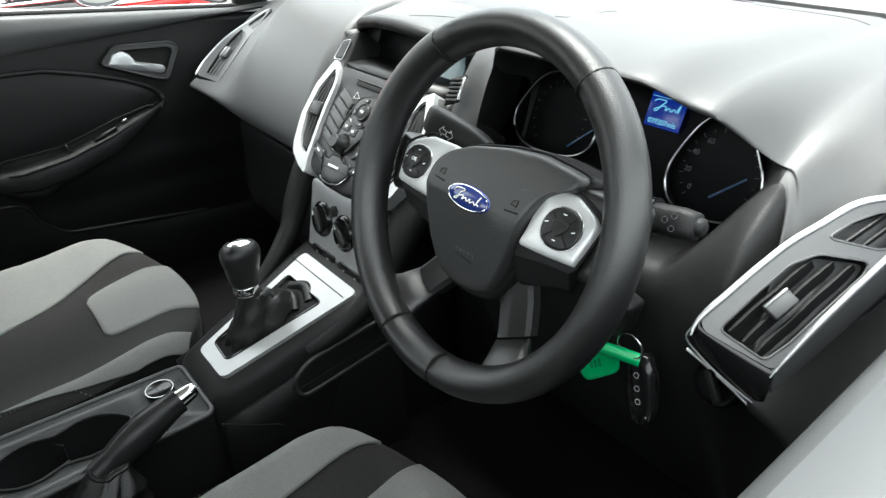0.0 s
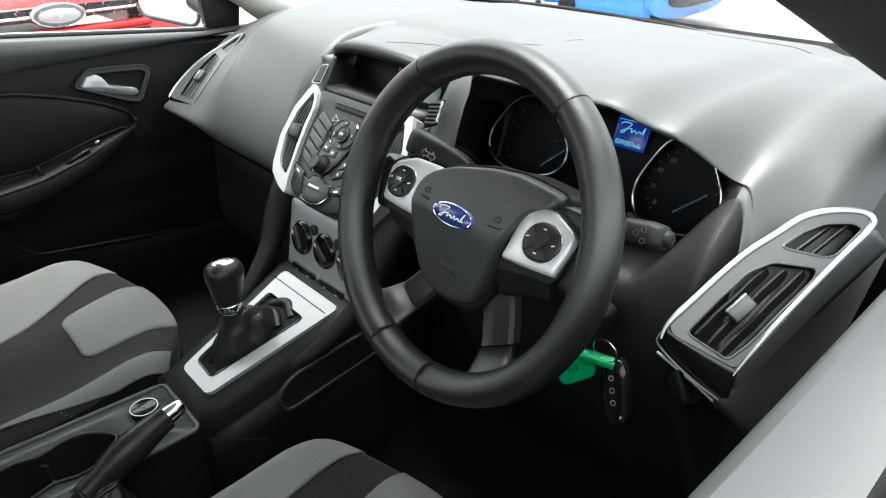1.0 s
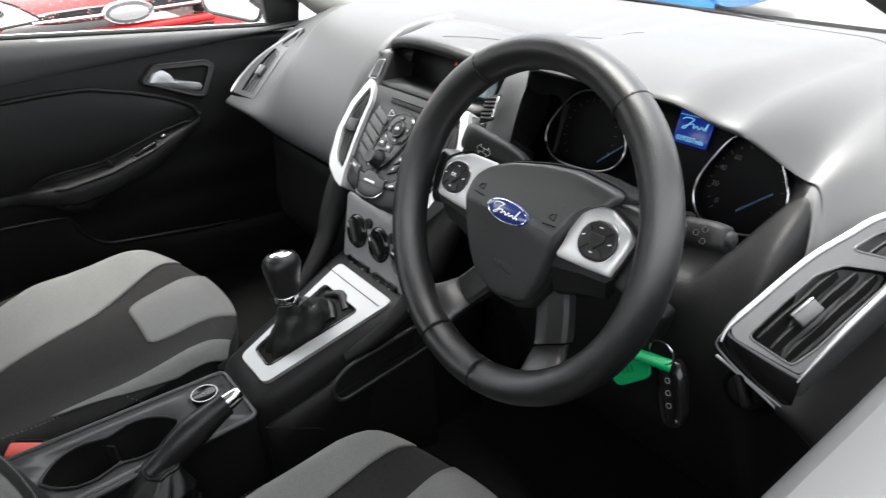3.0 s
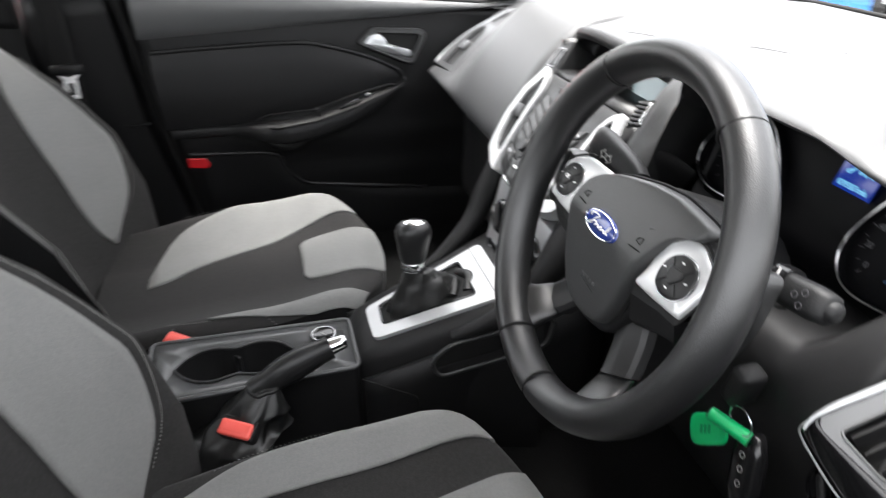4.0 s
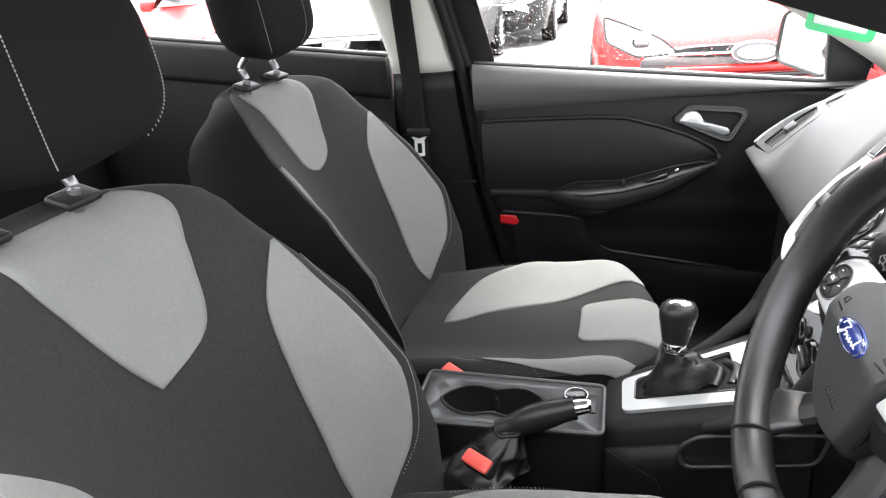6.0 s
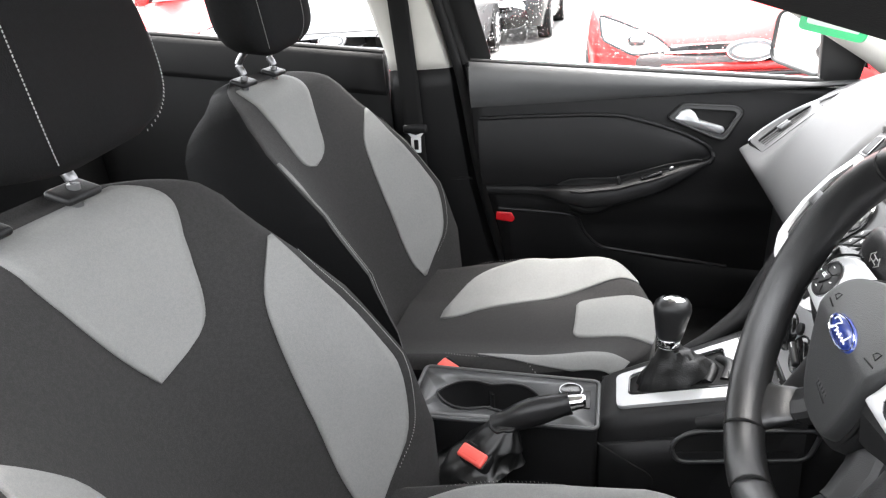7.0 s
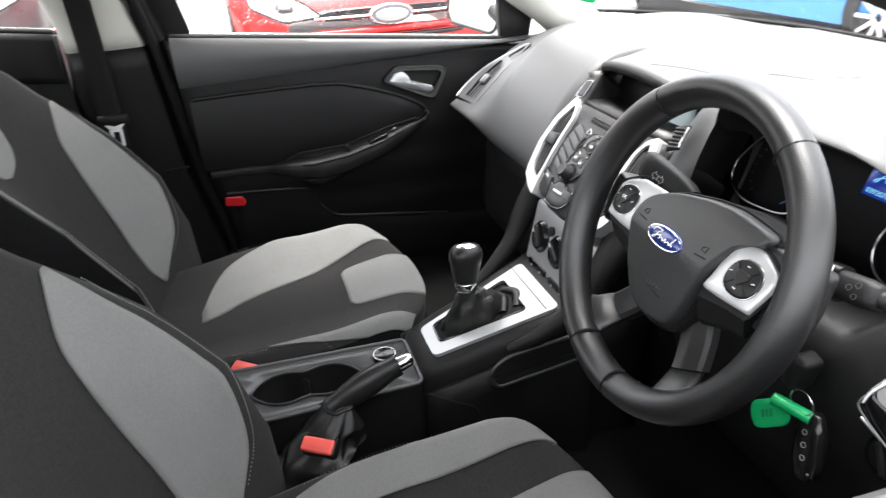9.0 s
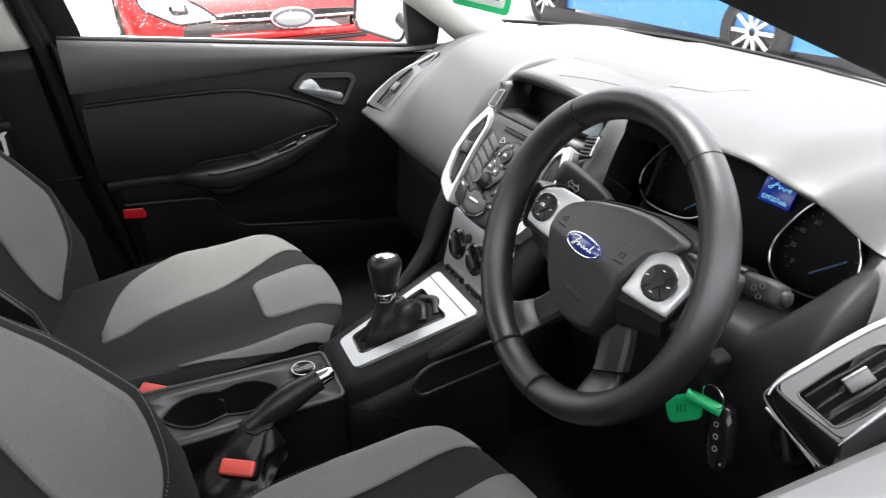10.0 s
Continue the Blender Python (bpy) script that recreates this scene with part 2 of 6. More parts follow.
def slab(outline, depth, m=Matrix(), bevel=0.002, dome=0.0):
    """A plate: an outline in x, y drawn up along z by depth, its upper rim eased."""
    k = len(outline)
    c = sum((np.array(p) for p in outline), np.zeros(2)) / k
    rings = []
    for shrink, z in ((0, 0), (0, depth - bevel), (bevel * 0.35, depth - bevel * 0.3), (bevel, depth)):
        ring = []
        for p in outline:
            d = np.array(p) - c
            L = np.linalg.norm(d) or 1
            q = c + d * (1 - shrink / L)
            ring.append(m @ Vector((q[0], q[1], z)))
        rings.append(ring)
    bm = loft(rings, cap=False)
    bm.verts.ensure_lookup_table()
    last = [bm.verts[i] for i in range(3 * k, 4 * k)]
    for f in (0.66, 0.33):
        ring = []
        for p in outline:
            d = (np.array(p) - c)
            L = np.linalg.norm(d) or 1
            q = c + d * (1 - bevel / L) * f
            ring.append(bm.verts.new(m @ Vector((q[0], q[1], depth + dome * (1 - f * f)))))
        for i in range(k):
            j = (i + 1) % k
            bm.faces.new((last[i], last[j], ring[j], ring[i]))
        last = ring
    tip = bm.verts.new(m @ Vector((c[0], c[1], depth + dome)))
    for i in range(k):
        bm.faces.new((last[i], last[(i + 1) % k], tip))
    bm.verts.ensure_lookup_table()
    bm.faces.new([bm.verts[i] for i in range(k)])
    return bm


def ellipse(a, b, n=32, power=2.0):
    out = []
    for i in range(n):
        t = math.tau * i / n
        c, s = math.cos(t), math.sin(t)
        out.append((a * math.copysign(abs(c) ** (2 / power), c), b * math.copysign(abs(s) ** (2 / power), s)))
    return out


def round_poly(points, r=0.004, n=4):
    """A polygon with eased corners."""
    out = []
    k = len(points)
    for i in range(k):
        p, a, b = (np.array(points[j % k], float) for j in (i, i - 1, i + 1))
        u, w = a - p, b - p
        ru = min(r, np.linalg.norm(u) * 0.45)
        rw = min(r, np.linalg.norm(w) * 0.45)
        s, e = p + u / np.linalg.norm(u) * ru, p + w / np.linalg.norm(w) * rw
        for j in range(n + 1):
            t = j / n
            out.append(tuple(s * (1 - t) ** 2 + 2 * p * t * (1 - t) + e * t * t))
    return out


def rim_ring(outline, inner, depth, m=Matrix(), back=0.0):
    """A frame between two outlines of the same count of points."""
    k = len(outline)
    levels = [(outline, back), (outline, depth), (inner, depth), (inner, back)]
    rings = [[m @ Vector((p[0], p[1], z)) for p in o] for o, z in levels]
    rings.append(rings[0])
    return loft(rings, cap=False)


def lathe(profile, m=Matrix(), n=28):
    """Turned about z: profile of (radius, z)."""
    rings = [[m @ Vector((r * math.cos(math.tau * i / n), r * math.sin(math.tau * i / n), z)) for i in range(n)] for r, z in profile]
    return loft(rings)


def merge(*bms):
    """Several pieces of one part in one mesh."""
    out = bmesh.new()
    for b in bms:
        me = bpy.data.meshes.new("piece")
        b.to_mesh(me)
        b.free()
        out.from_mesh(me)
        bpy.data.meshes.remove(me)
    return out


def basis(origin, xaxis, zaxis):
    """A frame from its origin, its x axis and (about) its z axis."""
    z = Vector(zaxis).normalized()
    x = Vector(xaxis)
    x = (x - z * x.dot(z)).normalized()
    y = z.cross(x)
    return Matrix(((x.x, y.x, z.x, origin[0]), (x.y, y.y, z.y, origin[1]), (x.z, y.z, z.z, origin[2]), (0, 0, 0, 1)))


def lettering(name, text, size, m, mat, parent, depth=0.0003):
    cu = bpy.data.curves.new(name, "FONT")
    cu.body, cu.size, cu.extrude, cu.align_x, cu.align_y = text, size, depth, "CENTER", "CENTER"
    ob = new(name, cu)
    dg = bpy.context.evaluated_depsgraph_get()
    me = bpy.data.meshes.new_from_object(ob.evaluated_get(dg))
    bpy.data.objects.remove(ob)
    bpy.data.curves.remove(cu)
    me.transform(m)
    ob = new(name, me)
    ob.data.materials.clear()
    ob.data.materials.append(mat)
    ob.parent = parent
    return ob


# ---- setting: ground and shell of the car ----
def flat(name, corners, mat, label, kind="structure", category="", thick=0.02, parent=None):
    bm = bmesh.new()
    bm.faces.new([bm.verts.new(c) for c in corners])
    ob = part(name, bm, mat, parent, smooth=False, solid=thick, out=(0, 0, 1))
    if parent is None:
        tagged(ob, label, category or name.split("_")[0], kind=kind)
    return ob


ground = new("ground", mesh_of(sheet(lambda u, v: (u, v, 0), [-900, -60, -20, -8, -4, 0, 4, 8, 20, 60, 900], [-900, -60, -20, -8, -4, 0, 4, 8, 20, 60, 900]), "ground"))
ground.data.materials.append(ASPHALT)
tagged(ground, "pale worn wet asphalt of a car park", "ground", kind="structure")

SIDE = 0.675


def sill_z(y):
    """Height of the window sill along the car."""
    return 0.888 - 0.100 * y


floor = part("floor", sheet(lambda x, y: (x, y, 0.28 + 0.10 * math.exp(-((x / 0.13) ** 4))), lin(-0.84, 0.84, 45), lin(-1.7, 0.85, 12)), CARPET)
tagged(floor, "black carpeted car floor with a centre tunnel", "floor", kind="structure")
firewall = part("wall_front", sheet(lambda x, z: (x, 0.40 + 0.25 * max(0, (z - 0.28) / 0.65), z), lin(-0.74, 0.74, 5), lin(0.28, 0.93, 5)), CARPET, solid=0.03, out=(0, -1, 0))
tagged(firewall, "black bulkhead lining under the dashboard", "wall", kind="structure")
# Plain wall added to close the cabin; no rear seats are modelled.
rear_wall = part("wall_rear", sheet(lambda x, z: (x, -1.62, z), lin(-0.72, 0.72, 5), lin(0.28, 0.98, 5)), SIDECLOTH, solid=0.05, out=(0, 1, 0))
tagged(rear_wall, "plain dark cloth wall added to close the rear", "wall", kind="structure")
# Roof lining out of view; its front is carried on to shade the dash face.
ceiling = part("ceiling", sheet(lambda x, y: (x, y, 1.44 - 0.10 * (x / 0.62) ** 2 - 0.03 * max(0, y + 0.3) * 2), lin(-0.62, 0.62, 13), lin(-1.65, 0.04, 10)), HEADLINER, solid=0.03, out=(0, 0, -1))
tagged(ceiling, "pale cloth headliner, out of view, shading the cabin", "ceiling", kind="structure")

# ---- dashboard ----
dashboard = thing("dashboard", "dark grey soft-touch dashboard with cowl over the dials", "dashboard")


def section(*yz):
    return list(yz)


END = section((.60, .905), (.48, .90), (.36, .898), (.24, .864), (.162, .809), (.105, .766), (.070, .744), (.09, .730), (.15, .72), (.16, .62), (.15, .48), (.22, .36))
PLAIN = section((.62, .925), (.48, .942), (.32, .942), (.22, .925), (.155, .875), (.105, .80), (.08, .735), (.10, .705), (.15, .695), (.15, .62), (.14, .48), (.20, .36))
MIDDLE = section((.64, .93), (.50, .945), (.36, .945), (.31, .938), (.295, .92), (.285, .85), (.25, .79), (.20, .74), (.19, .70), (.19, .62), (.19, .48), (.22, .36))
NEXT = section((.63, .93), (.48, .945), (.32, .947), (.22, .94), (.165, .915), (.135, .87), (.11, .82), (.10, .78), (.10, .75), (.11, .70), (.14, .60), (.2, .45))
COWL = section((.62, .93), (.48, .947), (.32, .957), (.20, .962), (.128, .950), (.16, .935), (.245, .925), (.20, .800), (.11, .785), (.10, .72), (.12, .60), (.2, .45))
COWL2 = section((.60, .925), (.47, .94), (.32, .945), (.21, .943), (.150, .929), (.178, .913), (.238, .897), (.20, .800), (.11, .785), (.10, .72), (.12, .60), (.2, .45))
CORNER = section((.58, .918), (.46, .930), (.35, .932), (.245, .908), (.197, .885), (.193, .880), (.188, .875), (.183, .870), (.176, .863), (.118, .795), (.115, .66), (.2, .45))
LOWER = section((.58, .905), (.46, .912), (.36, .912), (.26, .892), (.18, .818), (.125, .762), (.085, .722), (.10, .70), (.14, .69), (.15, .62), (.15, .48), (.22, .36))
FAR = section((.58, .895), (.46, .895), (.36, .888), (.28, .862), (.19, .775), (.135, .72), (.10, .68), (.12, .66), (.15, .65), (.15, .60), (.15, .48), (.22, .36))
STATIONS = [(-0.665, END), (-0.50, END), (-0.37, PLAIN), (-0.15, PLAIN), (-0.12, MIDDLE), (0.13, MIDDLE), (0.165, NEXT), (0.205, NEXT), (0.255, COWL), (0.43, COWL), (0.485, COWL2), (0.548, CORNER), (0.608, LOWER), (0.665, FAR)]


def dash_row(x):
    return spline(at(STATIONS, x), 6)


def dash_top(x, y):
    """The top of the dashboard over the plan."""
    r = dash_row(x)[:25]
    return Vector((x, y, float(np.interp(-y, [-q[0] for q in r], [q[1] for q in r]))))


xs = sorted(set([round(v, 4) for v in lin(-0.602, 0.665, 106)] + [-0.145, -0.135, 0.15, 0.215, 0.225, 0.235, 0.245] + [round(v, 4) for v in lin(0.485, 0.57, 26)]))
rows = [dash_row(x) for x in xs]
def skin_piece(x0, x1, k0, k1, inside=True, facet=False, end=None):
    """Faces of the dash between two stations and two rows; inside=False leaves the dials' bay out."""
    bm = bmesh.new()
    seen = {}

    def vert(i, j):
        if (i, j) not in seen:
            seen[i, j] = bm.verts.new((xs[i], *rows[i][j]))
        return seen[i, j]
    for i in range(len(xs) - 1):
        mid = (xs[i] + xs[i + 1]) / 2
        for j in range(k0, min(k1, len(rows[i]) - 1)):
            bay = 0.214 < mid < 0.5475 and 26 <= j < 45
            dark = 0.118 < mid < 0.236 and j >= 21
            side = mid > 0.638 or mid > 0.600 and j >= 25
            if x0 <= mid <= x1 and bay != inside and dark == facet and (end is None or end == side):
                bm.faces.new((vert(i, j), vert(i, j + 1), vert(i + 1, j + 1), vert(i + 1, j)))
    return bm


part("dash_skin", merge(skin_piece(-1, 0.25, 0, 44), skin_piece(0.25, 1, 0, 41, end=False)), SOFT, dashboard, "soft grey upper skin", angle=65)
part("dial_bay", skin_piece(0.2, 0.56, 26, 45, False), HARD, dashboard, "black bay round the dials", angle=65)
part("dash_facet", skin_piece(0.1, 0.25, 0, 44, True, True), FACET, dashboard, "dark facet beside the dials", angle=65)
# Dash end blackened to paint the shadow between the vent and the door.
part("shaded_dash_end", skin_piece(0.25, 1, 0, 41, end=True), SATIN, dashboard, "satin dash end, blackened for the shadow by the door", angle=65)
# On the driver's side the black starts higher, painting shade below the dials.
part("shaded_knee_panel", merge(skin_piece(0.25, 1, 41, 44), skin_piece(-1, 1, 44, 99), skin_piece(0.1, 0.25, 44, 99, True, True)), HARD, dashboard, "black lower panel, carried higher in place of shade", angle=65)


# ---- door shell on the passenger side ----
def door_x(y, z):
    """Inner face of a door, as distance from the car's middle."""
    s = sill_z(y)
    return float(at([(0.25, 0.755), (0.38, 0.745), (0.50, 0.715), (0.60, 0.685), (0.70, 0.668), (0.80, 0.668), (0.86, 0.672), (1.0, 0.675)], z + (0.9 - s) * max(0, min(1, (z - 0.5) / 0.4))))


def side_out(side, y):
    """The driver's door stands a little further out, more so towards its rear."""
    return 0.0 if side < 0 else float(np.interp(y, [-0.35, -0.2, 0.1, 0.3], [0.056, 0.050, 0.042, 0.04]))


def door_rear(z):
    return float(at([(0.25, -0.44), (0.41, -0.468), (0.80, -0.518), (0.94, -0.528), (1.1, -0.55)], z))


def door_panel(side, y0=None, y1=0.62, name="door_1"):
    d = thing(name, "closed car door with black trim and window sill", "door", kind="structure")

    def skin(v, w):
        z0 = 0.27
        yb = -0.5 if y0 is None else y0
        y = yb + (y1 - yb) * v
        z = z0 + (sill_z(y) - 0.012 - z0) * w
        if y0 is None:
            y = door_rear(z) + (y1 - door_rear(z)) * v
        return (side * (door_x(y, z) + side_out(side, y)), y, z)
    part("door_trim", sheet(skin, lin(0, 1, 40), lin(0, 1, 40)), HARD, d, solid=0.03, out=(-side, 0, 0))
    return d


door_left = door_panel(-1)
door_right = door_panel(1, name="door_2")

# ---- dashboard fittings ----
def inset(o, d):
    """An outline moved inwards by d (counter-clockwise points)."""
    out = []
    n = len(o)
    for i in range(n):
        a, b = np.array(o[i - 1]), np.array(o[(i + 1) % n])
        t = (b - a) / (np.linalg.norm(b - a) or 1)
        out.append(tuple(np.array(o[i]) + np.array((-t[1], t[0])) * d))
    return out


def outer_vent(m, label, plate, flank, chin, rail, lip, big, small, blades, short, adj, turn, depth):
    """An outer air vent: a plate with two ducts, a bright rail round it, a flank and a dark chin."""
    v = thing("air_vent", label, "air vent", "outer air vents")
    plate, big, small = round_poly(plate, 0.006, 4), round_poly(big, 0.005, 4), round_poly(small, 0.004, 4)
    bm = bmesh.new()
    loops = []
    for o in (plate, big, small):
        ring = [bm.verts.new((p[0], p[1], 0.006)) for p in o]
        loops.append([bm.edges.new((ring[i], ring[(i + 1) % len(ring)])) for i in range(len(ring))])
    bmesh.ops.triangle_fill(bm, edges=[e for l in loops for e in l], use_beauty=True)
    bmesh.ops.transform(bm, matrix=m, verts=bm.verts)
    part("vent_plate", bm, VENTGREY, v, smooth=False, solid=0.003, out=m.to_3x3() @ Vector((0, 0, 1)))
    part("vent_side", loft([[m @ Vector((p[0], p[1], z)) for p in o] for o, z in ((plate, 0.0058), (inset(plate, -0.001), 0.003), (inset(plate, -0.002), -0.03))], cap=False), HARD, v)
    for name, (a, b), (da, db), mat in (("flank", flank, (0.0056, -0.016), VENTGREY), ("chin", chin, (0.0056, -0.010), GLOSS)):
        pa, pb = spline(a, 5), spline(b, 5)
        part(name, sheet(lambda i, w: m @ Vector((pa[i][0] + (pb[i][0] - pa[i][0]) * w, pa[i][1] + (pb[i][1] - pa[i][1]) * w, da + (db - da) * (0.35 * w + 0.65 * w * w))), range(len(pa)), lin(0, 1, 6)), mat, v, solid=0.002, out=m.to_3x3() @ Vector((0, 0, 1)))
    nrm = m.to_3x3() @ Vector((0, 0, 1))
    part("silver_rail", tube([m @ Vector((x, y, 0.0062)) for x, y in rail], lambda t: 0.0030 * min(1, 0.30 + 5 * t, 0.2 + 7 * (1 - t)), 10, 5, flat=0.5, up=nrm), SILVER, v, "bright silver rail")
    part("lower_lip", tube([m @ Vector((x, y, z)) for x, y, z in lip], 0.0009, 6, 5), SILVER, v, "thin silver lip")
    for o in (big, small):
        part("duct_edge", tube([m @ Vector((p[0], p[1], 0.0058)) for p in inset(o, -0.0008)], 0.0012, 6, 1, True), VENTGREY, v)
        part("duct", loft([[m @ Vector((p[0], p[1], z)) for p in o] for z in (0.006, -depth)], cap=False), RUBBER, v)
        part("duct_back", slab(o, 0.0006, m @ pose(0, 0, -depth), 0.0003), RUBBER, v)
    for j, (a, b) in enumerate(blades):
        dx, dy = b[0] - a[0], b[1] - a[1]
        L = math.hypot(dx, dy)
        nx, ny = dy / L, -dx / L
        rows = []
        for t in lin(0, 1, 22):
            w = 0.0003 * math.sin(t * 14 + 1.3 * j)
            x, y = a[0] + dx * t + nx * w, a[1] + dy * t + ny * w
            e = 0.75 + 0.25 * min(1, 12 * t, 12 * (1 - t))
            rows.append([m @ Vector((x + nx * p * e, y + ny * p * e, q)) for p, q in ((-0.0040, 0.0036), (-0.0022, 0.0046), (0.0052, -0.0050), (0.0044, -0.0062), (-0.0044, 0.0024))])
        part("slat", loft(rows), SLAT, v)
    for a, b in short:
        part("slat", loft([[m @ Vector((x + p, y, q)) for p, q in ((-0.0012, 0.0036), (0.0002, 0.0042), (0.0030, -0.0050), (0.0018, -0.0052))] for x, y in (a, ((a[0] + b[0]) / 2, (a[1] + b[1]) / 2), b)]), SLAT, v)
    flap = part("adjuster", rounded((0.0155, 0.0245, 0.009), m @ pose(adj[0], adj[1], 0.0070, 0, 0, turn), 0.002), VENTGREY, v)
    part("adjuster_cap", rounded((0.0022, 0.0240, 0.002), m @ pose(adj[0], adj[1], 0.0070, 0, 0, turn) @ pose(-0.0062, 0, 0.0044), 0.0008), SILVER, flap, "silver edge of the adjuster")
    return v


DV = basis((0.602, 0.1575, 0.813), (0.876, 0.133, -0.464), (0.432, -0.647, 0.629))
outer_vent(DV, "silver-railed air vent beside the dials",
           [(-0.030, -0.094), (0.029, -0.080), (0.0285, -0.06), (0.0275, 0.0), (0.0285, 0.092), (0.022, 0.099), (0.014, 0.097), (-0.005, 0.081), (-0.0180, 0.063), (-0.0250, 0.036), (-0.0315, 0.008), (-0.0350, -0.025), (-0.0370, -0.059), (-0.0375, -0.088)],
           ([(0.0290, -0.082), (0.0285, -0.060), (0.0275, -0.020), (0.0275, 0.020), (0.0280, 0.060), (0.0285, 0.095)], [(0.050, -0.100), (0.050, -0.065), (0.050, -0.020), (0.051, 0.020), (0.053, 0.060), (0.055, 0.098)]),
           ([(-0.0375, -0.090), (-0.030, -0.0935), (0.0, -0.0872), (0.029, -0.0805), (0.031, -0.080)], [(-0.0385, -0.103), (-0.0325, -0.1085), (0.0, -0.111), (0.036, -0.110), (0.046, -0.108)]),
           [(-0.0340, -0.104), (-0.0378, -0.094), (-0.0385, -0.080), (-0.0372, -0.059), (-0.0352, -0.0245), (-0.0317, 0.0078), (-0.0250, 0.0359), (-0.0180, 0.0638), (-0.0050, 0.0835), (0.012, 0.0985), (0.024, 0.1015), (0.0290, 0.092), (0.0285, 0.060), (0.0280, 0.011), (0.0282, -0.024), (0.0298, -0.060), (0.0315, -0.086)],
           [(-0.0378, -0.096, 0.005), (-0.0370, -0.104, 0.002), (-0.0325, -0.1085, -0.002), (-0.015, -0.1105, -0.006), (0.010, -0.111, -0.008), (0.043, -0.1085, -0.009)],
           [(-0.021, -0.084), (0.019, -0.078), (0.0225, -0.054), (0.0230, -0.018), (0.0240, 0.026), (0.0205, 0.035), (-0.009, 0.0150), (-0.0185, -0.006), (-0.0205, -0.042)],
           [(-0.013, 0.031), (0.020, 0.049), (0.0238, 0.057), (0.0245, 0.088), (0.0166, 0.0868), (0.0, 0.0712), (-0.0085, 0.0525)],
           [((-0.0130, -0.080), (-0.0085, 0.008)), ((0.0000, -0.079), (0.0035, 0.018)), ((0.0130, -0.077), (0.0155, 0.027))],
           [((-0.002, 0.038), (0.004, 0.074)), ((0.009, 0.044), (0.014, 0.083))], (-0.0028, -0.0360), -4, 0.014)
PVY = Vector((0.22, 0.79, 0.565)).normalized()
PVX = Vector((0.95, -0.03, -0.10))
PV = basis((-0.524, 0.170, 0.8085), PVX - PVY * PVX.dot(PVY), (0.066, -0.593, 0.803))
outer_vent(PV, "silver-railed air vent beside the passenger's door",
           [(-0.050, -0.108), (0.030, -0.083), (0.004, -0.032), (-0.018, 0.012), (-0.026, 0.040), (-0.042, 0.088), (-0.050, 0.091), (-0.066, 0.046), (-0.080, 0.010), (-0.086, -0.030), (-0.076, -0.078), (-0.062, -0.104)],
           ([(-0.050, 0.092), (-0.066, 0.046), (-0.081, 0.010), (-0.087, -0.030), (-0.077, -0.078), (-0.062, -0.105)], [(-0.062, 0.096), (-0.080, 0.050), (-0.094, 0.012), (-0.100, -0.030), (-0.092, -0.080), (-0.075, -0.112)]),
           ([(-0.070, -0.098), (-0.050, -0.1085), (-0.010, -0.096), (0.030, -0.0835)], [(-0.074, -0.112), (-0.054, -0.122), (-0.012, -0.110), (0.030, -0.094)]),
           [(-0.046, 0.092), (-0.056, 0.078), (-0.067, 0.046), (-0.0805, 0.010), (-0.0865, -0.030), (-0.0775, -0.078), (-0.064, -0.104), (-0.056, -0.112)],
           [(-0.066, -0.103, 0.005), (-0.060, -0.112, 0.000), (-0.048, -0.118, -0.006), (-0.020, -0.112, -0.009)],
           [(-0.034, -0.092), (0.014, -0.075), (-0.008, -0.032), (-0.032, 0.012), (-0.040, 0.018), (-0.066, 0.020), (-0.066, -0.010), (-0.056, -0.050)],
           [(-0.060, 0.036), (-0.034, 0.040), (-0.045, 0.080), (-0.050, 0.080)],
           [((-0.022, -0.086), (-0.058, 0.014)), ((-0.010, -0.082), (-0.050, 0.014)), ((0.002, -0.078), (-0.042, 0.012))],
           [((-0.050, 0.040), (-0.048, 0.074))], (-0.034, -0.034), 22, 0.010)

# instrument cluster
cluster = thing("instrument_cluster", "unlit black dials in chrome rings round a blue display", "instrument cluster")
CL = basis((0.39, 0.205, 0.868), (1, 0, 0), (0, -0.94, 0.34))
part("cluster_plate", slab(round_poly([(-0.17, -0.06), (0.155, -0.075), (0.165, 0.02), (0.10, 0.045), (-0.10, 0.05), (-0.17, 0.02)], 0.02), 0.01, CL @ pose(0, 0, -0.012), 0.003), DIALFACE, cluster)


